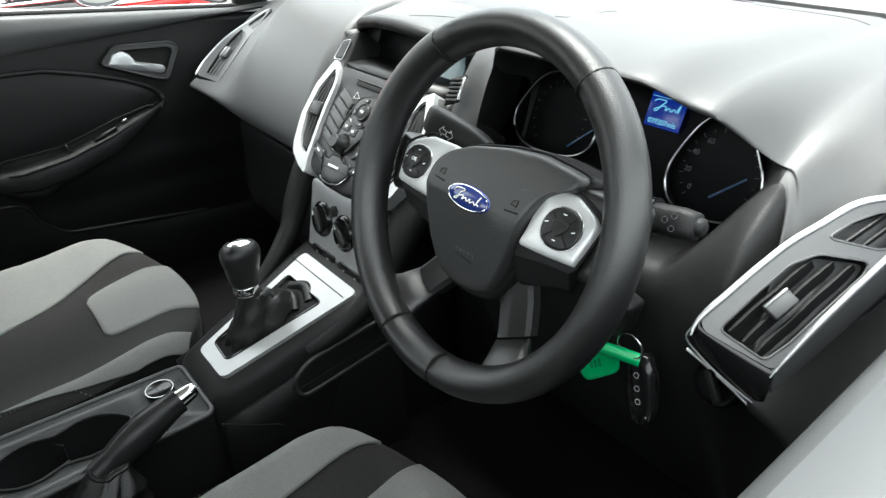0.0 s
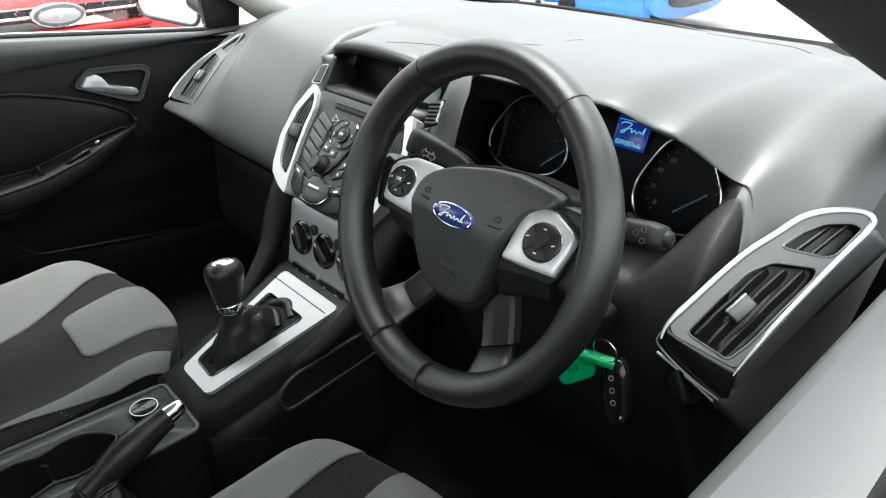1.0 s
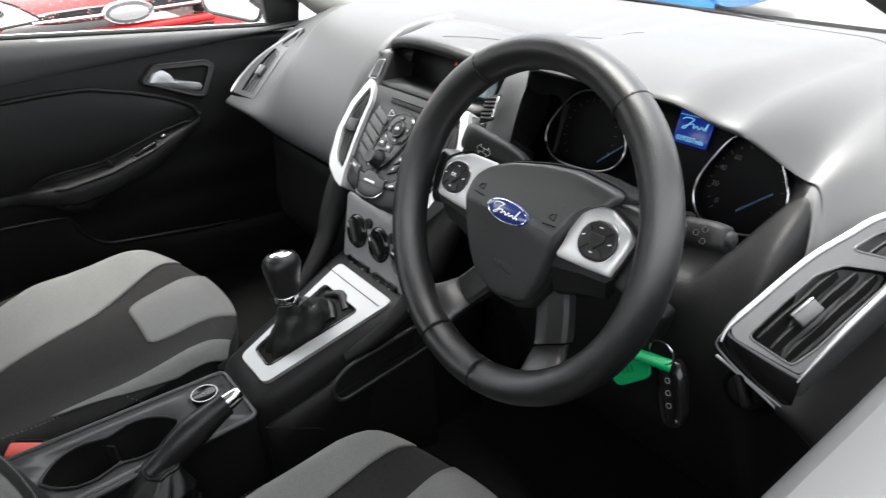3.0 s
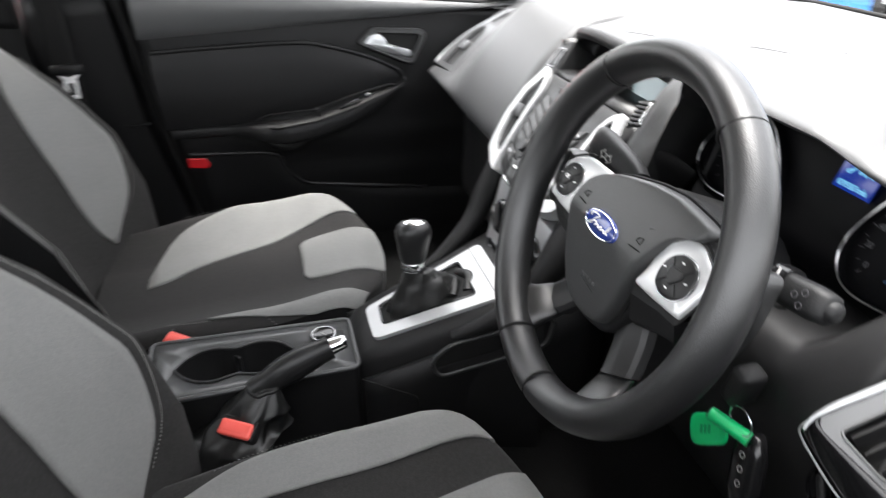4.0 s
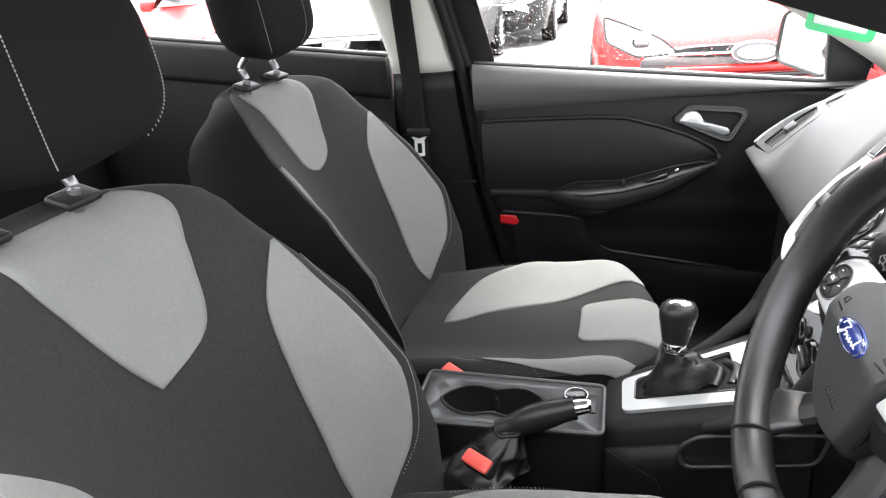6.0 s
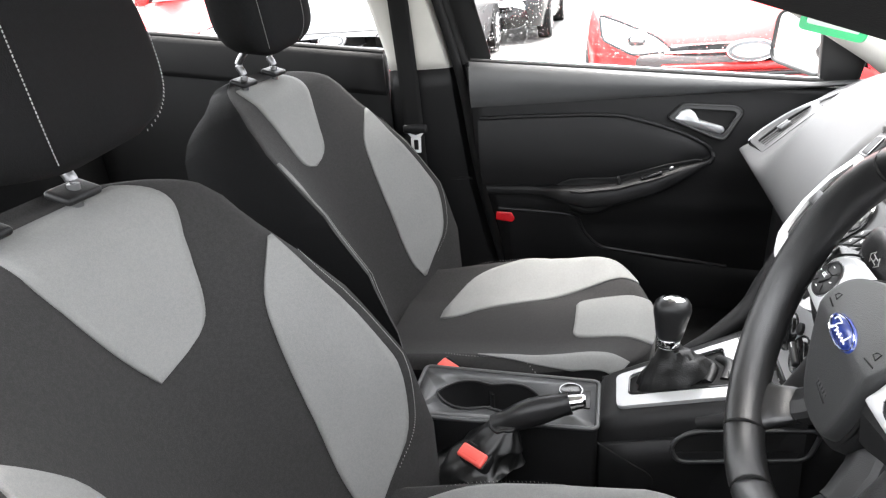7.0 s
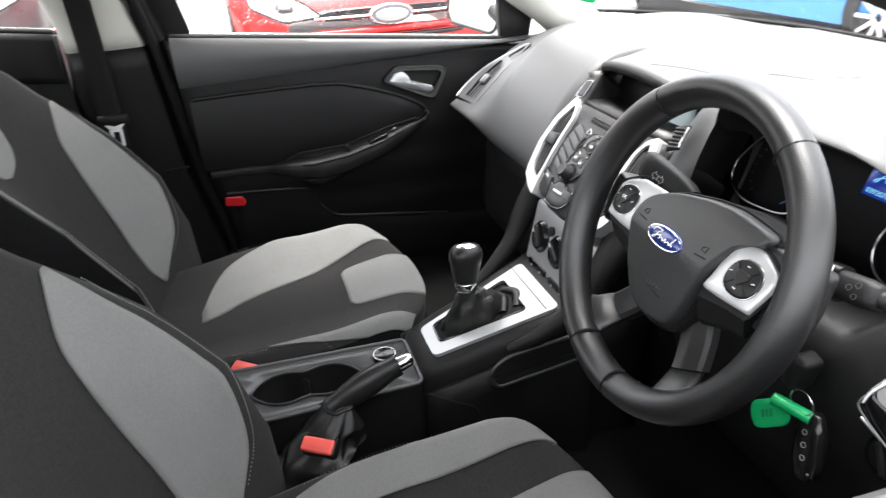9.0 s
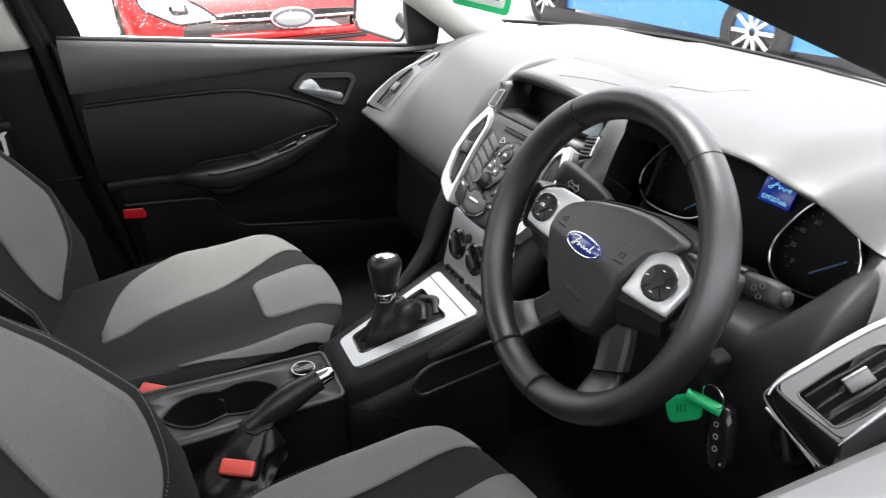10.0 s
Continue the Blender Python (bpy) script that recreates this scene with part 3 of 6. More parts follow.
def dial(cx, cy, kind, rx, ry, nx, ny):
    o = []
    for i in range(44):
        t = math.tau * i / 44
        r = 1 + 0.09 * math.cos(3 * (t - radians(95)))
        o.append((cx + rx * r * math.cos(t), cy + ry * r * math.sin(t)))
    d = part("dial", slab(o, 0.004, CL @ pose(0, 0, -0.001), 0.001), DIALFACE, cluster, "black dial face")
    part("dial_ring", tube([CL @ Vector((x, y, 0.012)) for x, y in o], 0.0011, 6, 1, True), STEEL, d, "thin bright ring")
    part("dial_wall", loft([[CL @ Vector((x, y, z)) for x, y in o] for z in (0.0, 0.012)], cap=False), DIALFACE, d)
    for i in range(17):
        a = radians(225 - i * 15.5)
        r = 0.040
        part("tick", rounded((0.0045 if i % 2 == 0 else 0.0028, 0.0007, 0.0004), CL @ pose(cx + r * math.cos(a) * 0.93, cy + r * math.sin(a), 0.0036, 0, 0, math.degrees(a)), 0), FAINT, d, smooth=False)
    part("needle", rounded((0.040, 0.0024, 0.0012), CL @ pose(nx, ny, 0.006, 0, 0, 43), 0.0006), NEEDLE, d, "lit blue needle")
    if kind == "speed":
        for i, txt in enumerate(("0", "20", "40", "60")):
            a = radians(222 - i * 33)
            lettering("numeral", txt, 0.0075, CL @ pose(cx + 0.031 * math.cos(a), cy + 0.031 * math.sin(a), 0.004), FAINT, d)
    return d


dial(-0.110, -0.009, "rev", 0.059, 0.046, -0.071, -0.024)
dial(0.093, -0.014, "speed", 0.046, 0.050, 0.108, -0.025)
disp = part("display", rounded((0.041, 0.034, 0.002), CL @ pose(0.020, 0.027, 0.004), 0.0008), SCREEN, cluster, "lit blue display")
swash = [(-0.015, 0.004), (-0.011, 0.0065), (-0.002, 0.0060), (-0.006, 0.001), (-0.010, -0.005), (-0.013, -0.004), (-0.006, 0.000), (-0.001, 0.001), (0.000, -0.003), (0.003, 0.000), (0.006, -0.003), (0.009, 0.000), (0.012, -0.002), (0.015, 0.005), (0.014, -0.003)]
part("logo_swash", tube([CL @ Vector((0.020 + x, 0.031 + y, 0.0056)) for x, y in swash], 0.0006, 5, 5), DIGIT, disp)
lettering("mileage", "039207mls", 0.0075, CL @ pose(0.020, 0.0155, 0.0056), DIGIT, disp)
part("display_line", rounded((0.038, 0.0005, 0.0004), CL @ pose(0.020, 0.0400, 0.0054), 0), DIGIT, disp, smooth=False)

# column shroud, stalks, key
shroud = thing("steering_column", "black steering column shroud with two stalks", "steering column")
part("column_cover", loft([[Vector((0.36, 0.0, 0.845)) + Vector((x * w, 0.933 * -0 + d * 0.93, z * h - d * 0.36)) for x, z in ellipse(1, 1, 20, 2.8)] for d, w, h in ((0.03, 0.048, 0.050), (0.09, 0.058, 0.056), (0.17, 0.06, 0.055))]), HARD, shroud)


def stalk(base, tip, width, name):
    b, t = Vector(base), Vector(tip)
    d = (t - b)
    L = d.length
    m = basis(b, d, (0, -0.9, 0.45))
    s = part(name, loft([[m @ Vector((x, y * w, z * h)) for y, z in ellipse(1, 1, 16, 3)] for x, w, h in ((0, 0.009, 0.008), (L * 0.3, 0.010, 0.009), (L * 0.45, width, 0.011), (L * 0.85, width * 1.05, 0.012), (L * 0.98, width * 0.9, 0.010), (L, width * 0.7, 0.007))]), HARD, shroud, angle=60)
    return s, m, L


m1, L1 = basis((0.322, 0.050, 0.868), (-0.095, -0.002, 0.013), (0, -0.93, 0.37)), 0.098
s1 = part("indicator_stalk", loft([[m1 @ Vector((x, y * w + o, z * h)) for y, z in ellipse(1, 1, 18, 3.4)] for x, w, h, o in ((0, 0.012, 0.009, 0), (0.014, 0.0155, 0.011, 0), (0.030, 0.0170, 0.011, 0.0), (0.060, 0.0172, 0.011, 0.0), (0.084, 0.0165, 0.011, -0.001), (0.095, 0.0145, 0.0095, -0.002), (0.0985, 0.010, 0.006, -0.002))]), HARD, shroud, angle=60)
part("stalk_ridge", tube([m1 @ Vector((x, y, 0.006)) for x, y in ((0.006, 0.011), (0.03, 0.0150), (0.06, 0.0150), (0.088, 0.0125))], 0.004, 8, 4), SATIN, s1)
for i, x in enumerate((0.50, 0.62)):
    tri_ = [(-0.0055, 0), (0, 0.0052), (0, 0.0024), (0.0052, 0.0024), (0.0052, -0.0024), (0, -0.0024), (0, -0.0052)]
    part("arrow_mark", tube([m1 @ pose(L1 * x, 0.001, 0.0112) @ Vector((-a if i else a, b, 0)) for a, b in tri_], 0.0005, 5, 1, True), THREAD, s1)
part("lamp_mark", rounded((0.004, 0.006, 0.0005), m1 @ pose(L1 * 0.22, 0.001, 0.0104), 0), WHITE, s1, smooth=False)
s2, m2, L2 = stalk((0.45, 0.07, 0.852), (0.540, 0.075, 0.864), 0.0125, "wiper_stalk")
part("collar", loft([[m2 @ Vector((x, y * 0.0165, z * 0.0135)) for y, z in ellipse(1, 1, 18, 2.5)] for x in (L2 * 0.45, L2 * 0.58)]), GLOSS, s2)
for i in range(4):
    part("wiper_mark", rounded((0.0012, 0.003 + 0.002 * i, 0.0006), m2 @ pose(L2 * 0.52, -0.010 + 0.006 * i, 0.0128), 0), WHITE, s2, smooth=False)
part("end_button", loft([[m2 @ Vector((x, y * r, z * r)) for y, z in ellipse(1, 1, 16)] for x, r in ((L2 * 0.98, 0.008), (L2 * 1.04, 0.0075), (L2 * 1.06, 0.005))]), HARD, s2)
for i, (x, y) in enumerate(((0.82, 0.004), (0.74, 0.0), (0.82, -0.006))):
    part("wash_mark", tube([m2 @ Vector((L2 * x + 0.0025 * math.cos(a), y + 0.0025 * math.sin(a), 0.0122)) for a in lin(0, math.tau, 9)[:-1]], 0.0003, 4, 1, True), FAINT, s2)

key = thing("key_bunch", "car key in the ignition, black fob and green tags", "keys")
part("key_head", rounded((0.020, 0.026, 0.040), pose(0.484, 0.074, 0.752, 0, 14, 0), 0.006, 3), HARD, key)
part("key_ring", tube([(0.499 + 0.014 * math.cos(a), 0.066, 0.7275 + 0.0125 * math.sin(a)) for a in lin(0.4, 0.4 + math.tau, 7)[:-1]], 0.0009, 6, 3, True, up=(0, 1, 0)), STEEL, key, "thin steel ring")
FOB = basis((0.5155, 0.071, 0.684), (0.92, 0.0, 0.39), (0, -0.96, 0.28))
fob = part("fob", loft([[FOB @ Vector((x, 0.034 - 0.066 * t, z)) for x, z in ellipse(w, 0.0075, 22, 3)] for t, w in ((0, 0.006), (0.05, 0.0120), (0.30, 0.0165), (0.75, 0.0168), (0.95, 0.0125), (1, 0.007))]), GLOSS, key, "black remote fob")
for i in range(3):
    part("fob_mark", tube([FOB @ Vector((-0.001 + 0.0028 * math.cos(a), 0.014 - 0.0125 * i + 0.0028 * math.sin(a), 0.0079)) for a in lin(0, math.tau, 7)[:-1]], 0.0004, 4, 1, True, up=(0, 1, 0)), THREAD, fob)
part("fob_glint", rounded((0.003, 0.003, 0.002), FOB @ pose(0.006, -0.0255, 0.0070), 0.0008), CHROME, fob)
FTAG = basis((0.468, 0.067, 0.6885), (0.74, 0.02, 0.67), (-0.15, -0.95, 0.2))
flat_tag = part("flat_tag", slab(round_poly([(-0.0300, -0.0150), (0.026, -0.0135), (0.026, 0.0135), (-0.0300, 0.0150)], 0.014, 6), 0.003, FTAG, 0.001), GREEN, key, "green plastic tag")
for x in (-0.010, -0.004, 0.002):
    part("tag_print", rounded((0.0040, 0.0080, 0.0003), FTAG @ pose(x, 0, 0.0031, 0, 0, -8), 0), GREENINK, flat_tag, smooth=False)
tube_tag = part("tube_tag", tube([(0.4745, 0.056, 0.7165), (0.488, 0.063, 0.7150), (0.508, 0.072, 0.7125)], 0.0064, 16, 4), GREEN, key, "green plastic tube")
TEND = basis((0.4738, 0.0550, 0.7167), (0.50, 0.30, 0.1), (-0.78, -0.62, 0.08))
part("tag_mark", rounded((0.0070, 0.0016, 0.0006), TEND @ pose(0, 0.0014, 0.0008, 0, 0, 25), 0), INK, tube_tag, smooth=False)
part("tag_mark", rounded((0.0050, 0.0016, 0.0006), TEND @ pose(0, -0.0020, 0.0008, 0, 0, 60), 0), INK, tube_tag, smooth=False)

knee = thing("light_switch", "round dark light switch with a highlight arc in the lower dash", "switch")
part("switch_ring", lathe([(0.021, 0), (0.022, 0.004), (0.019, 0.008), (0.017, 0.005), (0.0, 0.004)], basis((0.572, 0.10, 0.712), (1, 0, 0), (0.1, -0.95, 0.3)), 30), GLOSS, knee)
# The crescent highlight on the dark rim is modelled as a chrome arc.
part("switch_rim", tube([basis((0.572, 0.10, 0.712), (1, 0, 0), (0.1, -0.95, 0.3)) @ Vector((0.0205 * math.cos(a), 0.0205 * math.sin(a), 0.006)) for a in lin(0.3, 2.0, 9)], lambda t: 0.0004 + 0.0016 * math.sin(math.pi * t), 6, 2), CHROME, knee, "chrome arc standing for the rim's highlight")
part("switch_knob", rounded((0.008, 0.03, 0.010), basis((0.572, 0.092, 0.714), (1, 0, 0), (0.1, -0.95, 0.3)) @ pose(0, 0, 0.004, 0, 0, 35), 0.003), HARD, knee)

part("lower_strip", tube([(0.540, 0.092, 0.735), (0.575, 0.094, 0.722), (0.614, 0.094, 0.706)], 0.0016, 8, 4), SILVER, dashboard, "thin silver strip")
# groove lines of the top pad, cowl of the screen
part("speaker_slot", tube([dash_top(0.30 + 0.16 * t, 0.555 - 0.030 * t) + Vector((0, 0, 0.0003)) for t in lin(0, 1, 14)], lambda t: 0.0003 + 0.0006 * t, 6, 1), SOFT, dashboard)
part("glovebox_lid", slab(round_poly([(-0.19, -0.10), (0.19, -0.10), (0.20, 0.075), (-0.20, 0.085)], 0.02), 0.012, basis((-0.36, 0.148, 0.58), (1, 0, 0), (0, -1, 0.05)), 0.005), HARD, dashboard)

# ---- steering wheel ----
WHEEL = basis((0.36, 0.0, 0.85), (1, 0, 0), (0, -0.933, 0.36))
wheel = thing("steering_wheel", "black leather steering wheel with silver spokes and a blue oval badge", "steering wheel")
RC, RR = Vector((0.002, -0.008, 0.002)), 0.1608


def rim_pt(a, r=RR, z=0.0):
    return WHEEL @ (RC + Vector((r * math.cos(a), r * math.sin(a), z)))


def rim_piece(a0, a1, n):
    rings = []
    for a in lin(a0, a1, n):
        grip = 0.0012 * max(0, math.cos(2 * (a - radians(25)))) + 0.0012 * max(0, math.cos(2 * (a - radians(155))))
        ring = []
        for t in lin(0, math.tau, 19)[:-1]:
            w = 0.0170 + grip - 0.0012 * max(0, -math.cos(t))
            d = 0.0186 + grip
            ring.append(rim_pt(a, RR + w * math.cos(t), d * math.sin(t) - 0.004 * max(0, -math.cos(t))))
        rings.append(ring)
    return loft(rings)


seams = [radians(v) for v in (55, 124, 248, 276)]
for a0, a1 in zip(seams, seams[1:] + [seams[0] + math.tau]):
    part("rim", rim_piece(a0 + 0.004, a1 - 0.004, max(6, int((a1 - a0) * 18))), LEATHER, wheel, "black leather rim")
for a in seams:
    part("seam", tube([rim_pt(a, RR + 0.0166 * math.cos(t), 0.0180 * math.sin(t)) for t in lin(0, math.tau, 17)[:-1]], 0.0016, 5, 1, True), RUBBER, wheel)
# stitches along the inner side
for s, (b0, b1) in enumerate(((60, 118), (130, 243))):
    bm = bmesh.new()
    for i in range(46 if s == 0 else 80):
        a = radians(b0 + (b1 - b0) * i / (45 if s == 0 else 79))
        rounded((0.0013, 0.0035, 0.0010), basis(rim_pt(a, RR - 0.0148, -0.003), rim_pt(a, RR + 0.1) - rim_pt(a), (0, -0.933, 0.36)) @ pose(0, 0, 0, 0, 0, 30), 0, bm=bm)
    part("stitching", bm, RUBBER, wheel, smooth=False)
hub = round_poly([(-0.0695, 0.011), (-0.0655, 0.0220), (-0.054, 0.0325), (-0.028, 0.0435), (0.0130, 0.0530), (0.047, 0.0565), (0.082, 0.0532), (0.1000, 0.0500), (0.096, 0.0370), (0.083, 0.0345), (0.0705, 0.0235), (0.062, 0.0015), (0.053, -0.030), (0.043, -0.060), (0.0315, -0.0813), (0.020, -0.0875), (-0.005, -0.0915), (-0.0285, -0.0890), (-0.044, -0.0790), (-0.058, -0.055), (-0.0665, -0.0275), (-0.070, -0.006)], 0.008, 4)


def hub_z(x, y):
    """The airbag cover: flat below, folded at the badge and leaning back above it."""
    u = max(0.0, y + 0.006)
    return 0.0070 - 0.22 * (u * u + 0.00006) ** 0.5 - 1.6 * u * u - 0.24 * max(0.0, -y - 0.006) - 0.35 * x * x


def hub_ring(g, dz, skirt=0.0):
    """A ring of the cover: g runs 0 at the edge, 1 half-way in, 2 in the middle."""
    ring = []
    for x, y in hub:
        ix, iy = 0.5 * x, min(0.6 * y, 0.024)
        a, b = min(g, 1.0), max(0.0, g - 1.0)
        px, py = (x + (ix - x) * a) * (1 - b), (y + (iy - y) * a) * (1 - b) - 0.004 * b
        ring.append(WHEEL @ Vector((px, py, hub_z(px, py) * (1 - skirt) + dz)))
    return ring


part("airbag_cover", loft([hub_ring(0, -0.050, 1.0), hub_ring(0, -0.009), hub_ring(0.015, -0.004), hub_ring(0.05, -0.0012), hub_ring(0.10, 0.0)] + [hub_ring(g, 0.0) for g in (0.22, 0.36, 0.5, 0.65, 0.8, 1.0, 1.15, 1.3, 1.45, 1.6, 1.75, 1.92)]), HUBSKIN, wheel, "grained black airbag cover", angle=60)
part("hub_joint", tube([WHEEL @ Vector((x * 1.008, y * 1.008, hub_z(x, y) - 0.014)) for x, y in hub], 0.0022, 6, 1, True), RUBBER, wheel)
part("hub_shell", slab([(a * 1.06, b * 1.06 - 0.002) for a, b in hub], 0.036, WHEEL @ pose(0, 0, -0.060), 0.006), HARD, wheel)
badge = part("badge", slab(ellipse(0.0285, 0.0115, 40), 0.003, WHEEL @ pose(-0.003, -0.001, 0.0030, -5), 0.0015, 0.0012), BADGE, wheel, "dark blue oval badge")
part("badge_rim", tube([WHEEL @ Vector((x - 0.004, y - 0.001, 0.0058 - 0.09 * y)) for x, y in ellipse(0.0268, 0.0103, 36)], 0.0006, 6, 1, True), CHROME, badge, "thin silver line")
pts = [(-0.018, 0.002), (-0.016, 0.0050), (-0.010, 0.0064), (-0.004, 0.0058), (-0.009, 0.002), (-0.012, -0.004), (-0.016, -0.0045), (-0.010, -0.001), (-0.004, 0.0005), (-0.005, -0.003), (-0.001, -0.0005), (0.002, -0.003), (0.005, 0.000), (0.006, -0.003), (0.010, -0.001), (0.013, -0.003), (0.0175, 0.0055), (0.014, -0.001), (0.017, -0.003)]
part("badge_scroll", tube([WHEEL @ Vector((x - 0.004, y - 0.001, 0.0076 - 2.5 * x * x - 0.09 * y)) for x, y in pts], 0.0006, 6, 5), WHITE, badge, "pale scroll")
part("airbag_mark", tube([WHEEL @ Vector((-0.014 + 0.026 * t, -0.058 - 0.003 * t, hub_z(-0.014 + 0.026 * t, -0.06) + 0.0002)) for t in lin(0, 1, 5)], 0.0006, 5, 2), RUBBER, wheel)
for j in range(5):
    part("airbag_mark", rounded((0.0030, 0.0050, 0.0008), WHEEL @ pose(-0.012 + 0.0055 * j, -0.0535, hub_z(-0.012 + 0.0055 * j, -0.0535)), 0.0003), HUBSKIN, wheel)
for k in (-1, 1):
    part("horn_mark", rounded((0.015, 0.0013, 0.0010), WHEEL @ pose(k * 0.049, 0.004, hub_z(0.049, 0.004) + 0.0004, 0, k * 4, k * 4), 0.0003), RUBBER, wheel)
    part("horn_mark", tube([WHEEL @ Vector((k * 0.049 + x, 0.012 + y, hub_z(0.049, 0.012 + y) + 0.0003)) for x, y in ((-0.004, -0.002), (0.003, -0.003), (0.003, 0.003), (-0.002, 0.0015))], 0.0005, 5, 1, True), RUBBER, wheel)

    def P(pts):
        q = [(k * a, b) for a, b in pts]
        return q if k > 0 else q[::-1]
    part("spoke_arm", slab(round_poly(P([(0.045, 0.030 if k > 0 else 0.020), (0.10, 0.044 if k > 0 else 0.024), (0.134, 0.043 if k > 0 else 0.024), (0.152, 0.046 if k > 0 else 0.030), (0.156, 0.0), (0.148, -0.036), (0.12, -0.030), (0.070, -0.046), (0.045, -0.05)]), 0.01), 0.026, WHEEL @ pose(0, 0, -0.045), 0.006), LEATHER, wheel)
    SPK = WHEEL @ pose(0, 0.003, 0.000, -14)
    part("spoke_trim", slab(round_poly(P([(0.055, 0.036), (0.080, 0.036), (0.097, 0.036), (0.119, 0.026), (0.1275, 0.018), (0.1265, 0.006), (0.121, -0.019), (0.091, -0.0215), (0.060, -0.0225), (0.062, -0.010), (0.062, 0.015)]), 0.004), 0.008, SPK @ pose(0, 0, -0.0150), 0.004, 0.003), SPOKESILVER, wheel, "silver spoke trim")
    part("trim_groove", tube([SPK @ Vector((k * a, b, -0.0105)) for a, b in ((0.092, 0.0385), (0.101, 0.0375), (0.122, 0.027), (0.1305, 0.018), (0.1290, 0.004), (0.1235, -0.021))], 0.0013, 6, 4), RUBBER, wheel)
    part("lower_trim", loft([[WHEEL @ Vector((k * a, b, z)) for a, b in q] for z, q in ((-0.030, [(0.050, -0.020), (0.120, -0.018), (0.112, -0.046), (0.092, -0.050), (0.058, -0.062)]), (-0.022, [(0.050, -0.019), (0.122, -0.0175), (0.114, -0.043), (0.092, -0.047), (0.056, -0.058)]), (-0.0105, [(0.052, -0.019), (0.122, -0.0185), (0.116, -0.026), (0.090, -0.028), (0.055, -0.034)]))]), HARD, wheel, "dark lower facet", angle=20)
    pod = part("key_pad", slab([(k * 0.0985 + a, 0.005 + b) for a, b in ellipse(0.0200, 0.0178, 32, 2.3)], 0.004, SPK @ pose(0, 0, -0.0068), 0.002, 0.0015), SATIN, wheel, "black round key pad")
    part("pad_ring", tube([SPK @ Vector((k * 0.0985 + a, 0.005 + b, -0.0045)) for a, b in ellipse(0.0203, 0.0181, 32, 2.3)], 0.0006, 6, 1, True), STEEL, pod)
    part("centre_key", slab([(k * 0.0985 + a, 0.006 + b) for a, b in round_poly([(-0.008, 0.005), (0.008, 0.005), (0.009, 0.0), (0.0, -0.010), (-0.009, 0.0)], 0.003)], 0.002, SPK @ pose(0, 0, -0.0018), 0.0008), SATIN, pod)
    for a in (45, 135, 225, 315):
        part("key_gap", rounded((0.011, 0.0006, 0.0006), SPK @ pose(k * 0.0985 + 0.0130 * math.cos(radians(a)), 0.005 + 0.0115 * math.sin(radians(a)), -0.0016, 0, 0, a), 0), RUBBER, pod, smooth=False)
    for dx, dy in ((0, 0.0120), (0.0145, 0.001), (-0.0145, 0.001), (0, -0.0110)):
        part("key_mark", rounded((0.0035, 0.0009, 0.0004), SPK @ pose(k * 0.0985 + dx, 0.005 + dy, -0.0012, 0, 0, 20 if dx else 0), 0), WHITE, pod, smooth=False)
    if k < 0:
        lettering("key_word", "OK", 0.0055, SPK @ pose(-0.0985, 0.0065, 0.0006), WHITE, pod)
    part("lower_spoke", loft([[WHEEL @ Vector((k * (cx + 0.86 * x), cy + 0.45 * x, z + zz)) for x, zz in ((-w, -0.010), (-w, 0.004), (-w * 0.75, 0.0085), (-w * 0.1, 0.0095), (w * 0.05, 0.0085), (w * 0.8, 0.004), (w, 0.0), (w, -0.010))] for cx, cy, w, z in ((0.034, -0.058, 0.022, -0.046), (0.049, -0.086, 0.020, -0.044), (0.062, -0.107, 0.0195, -0.036), (0.0650, -0.112, 0.0195, -0.033))]), SATIN, wheel, "dark satin lower spoke", angle=25)
    part("spoke_foot", loft([[WHEEL @ Vector((k * (cx + 0.86 * x), cy + 0.45 * x, z + zz)) for x, zz in ellipse(w, 0.0095, 14, 3)] for cx, cy, w, z in ((0.0660, -0.1135, 0.0200, -0.0330), (0.074, -0.127, 0.024, -0.020), (0.086, -0.142, 0.034, -0.006))]), LEATHER, wheel, angle=60)

# ---- centre stack ----
STACK = basis((0.0, 0.046, 0.725), (1, 0, 0), (0, -0.803, 0.596))
stack = thing("centre_stack", "black centre stack with audio keys, silver vents and a hooded screen", "centre stack")
face = [(-0.03, -0.004), (0.03, -0.004), (0.078, 0.010), (0.100, 0.030), (0.150, 0.150), (0.148, 0.168), (-0.148, 0.168), (-0.150, 0.150), (-0.100, 0.030), (-0.078, 0.010)]
part("stack_body", slab(round_poly(face, 0.010), 0.12, STACK @ pose(0, 0, -0.12), 0.006), SATIN, stack)


for k in (-1,):
    part("screen_cheek", slab(round_poly([(k * 0.100, 0.160), (k * 0.148, 0.160), (k * 0.140, 0.212), (k * 0.108, 0.225)][::k], 0.004), 0.09, STACK @ pose(0, 0, -0.09), 0.004), SATIN, stack)


def key_block(outline, depth, m, name, parent, mat=None, dome=0.0006):
    return part(name, slab(outline, depth, m, 0.0009, dome), mat or SATIN, parent)


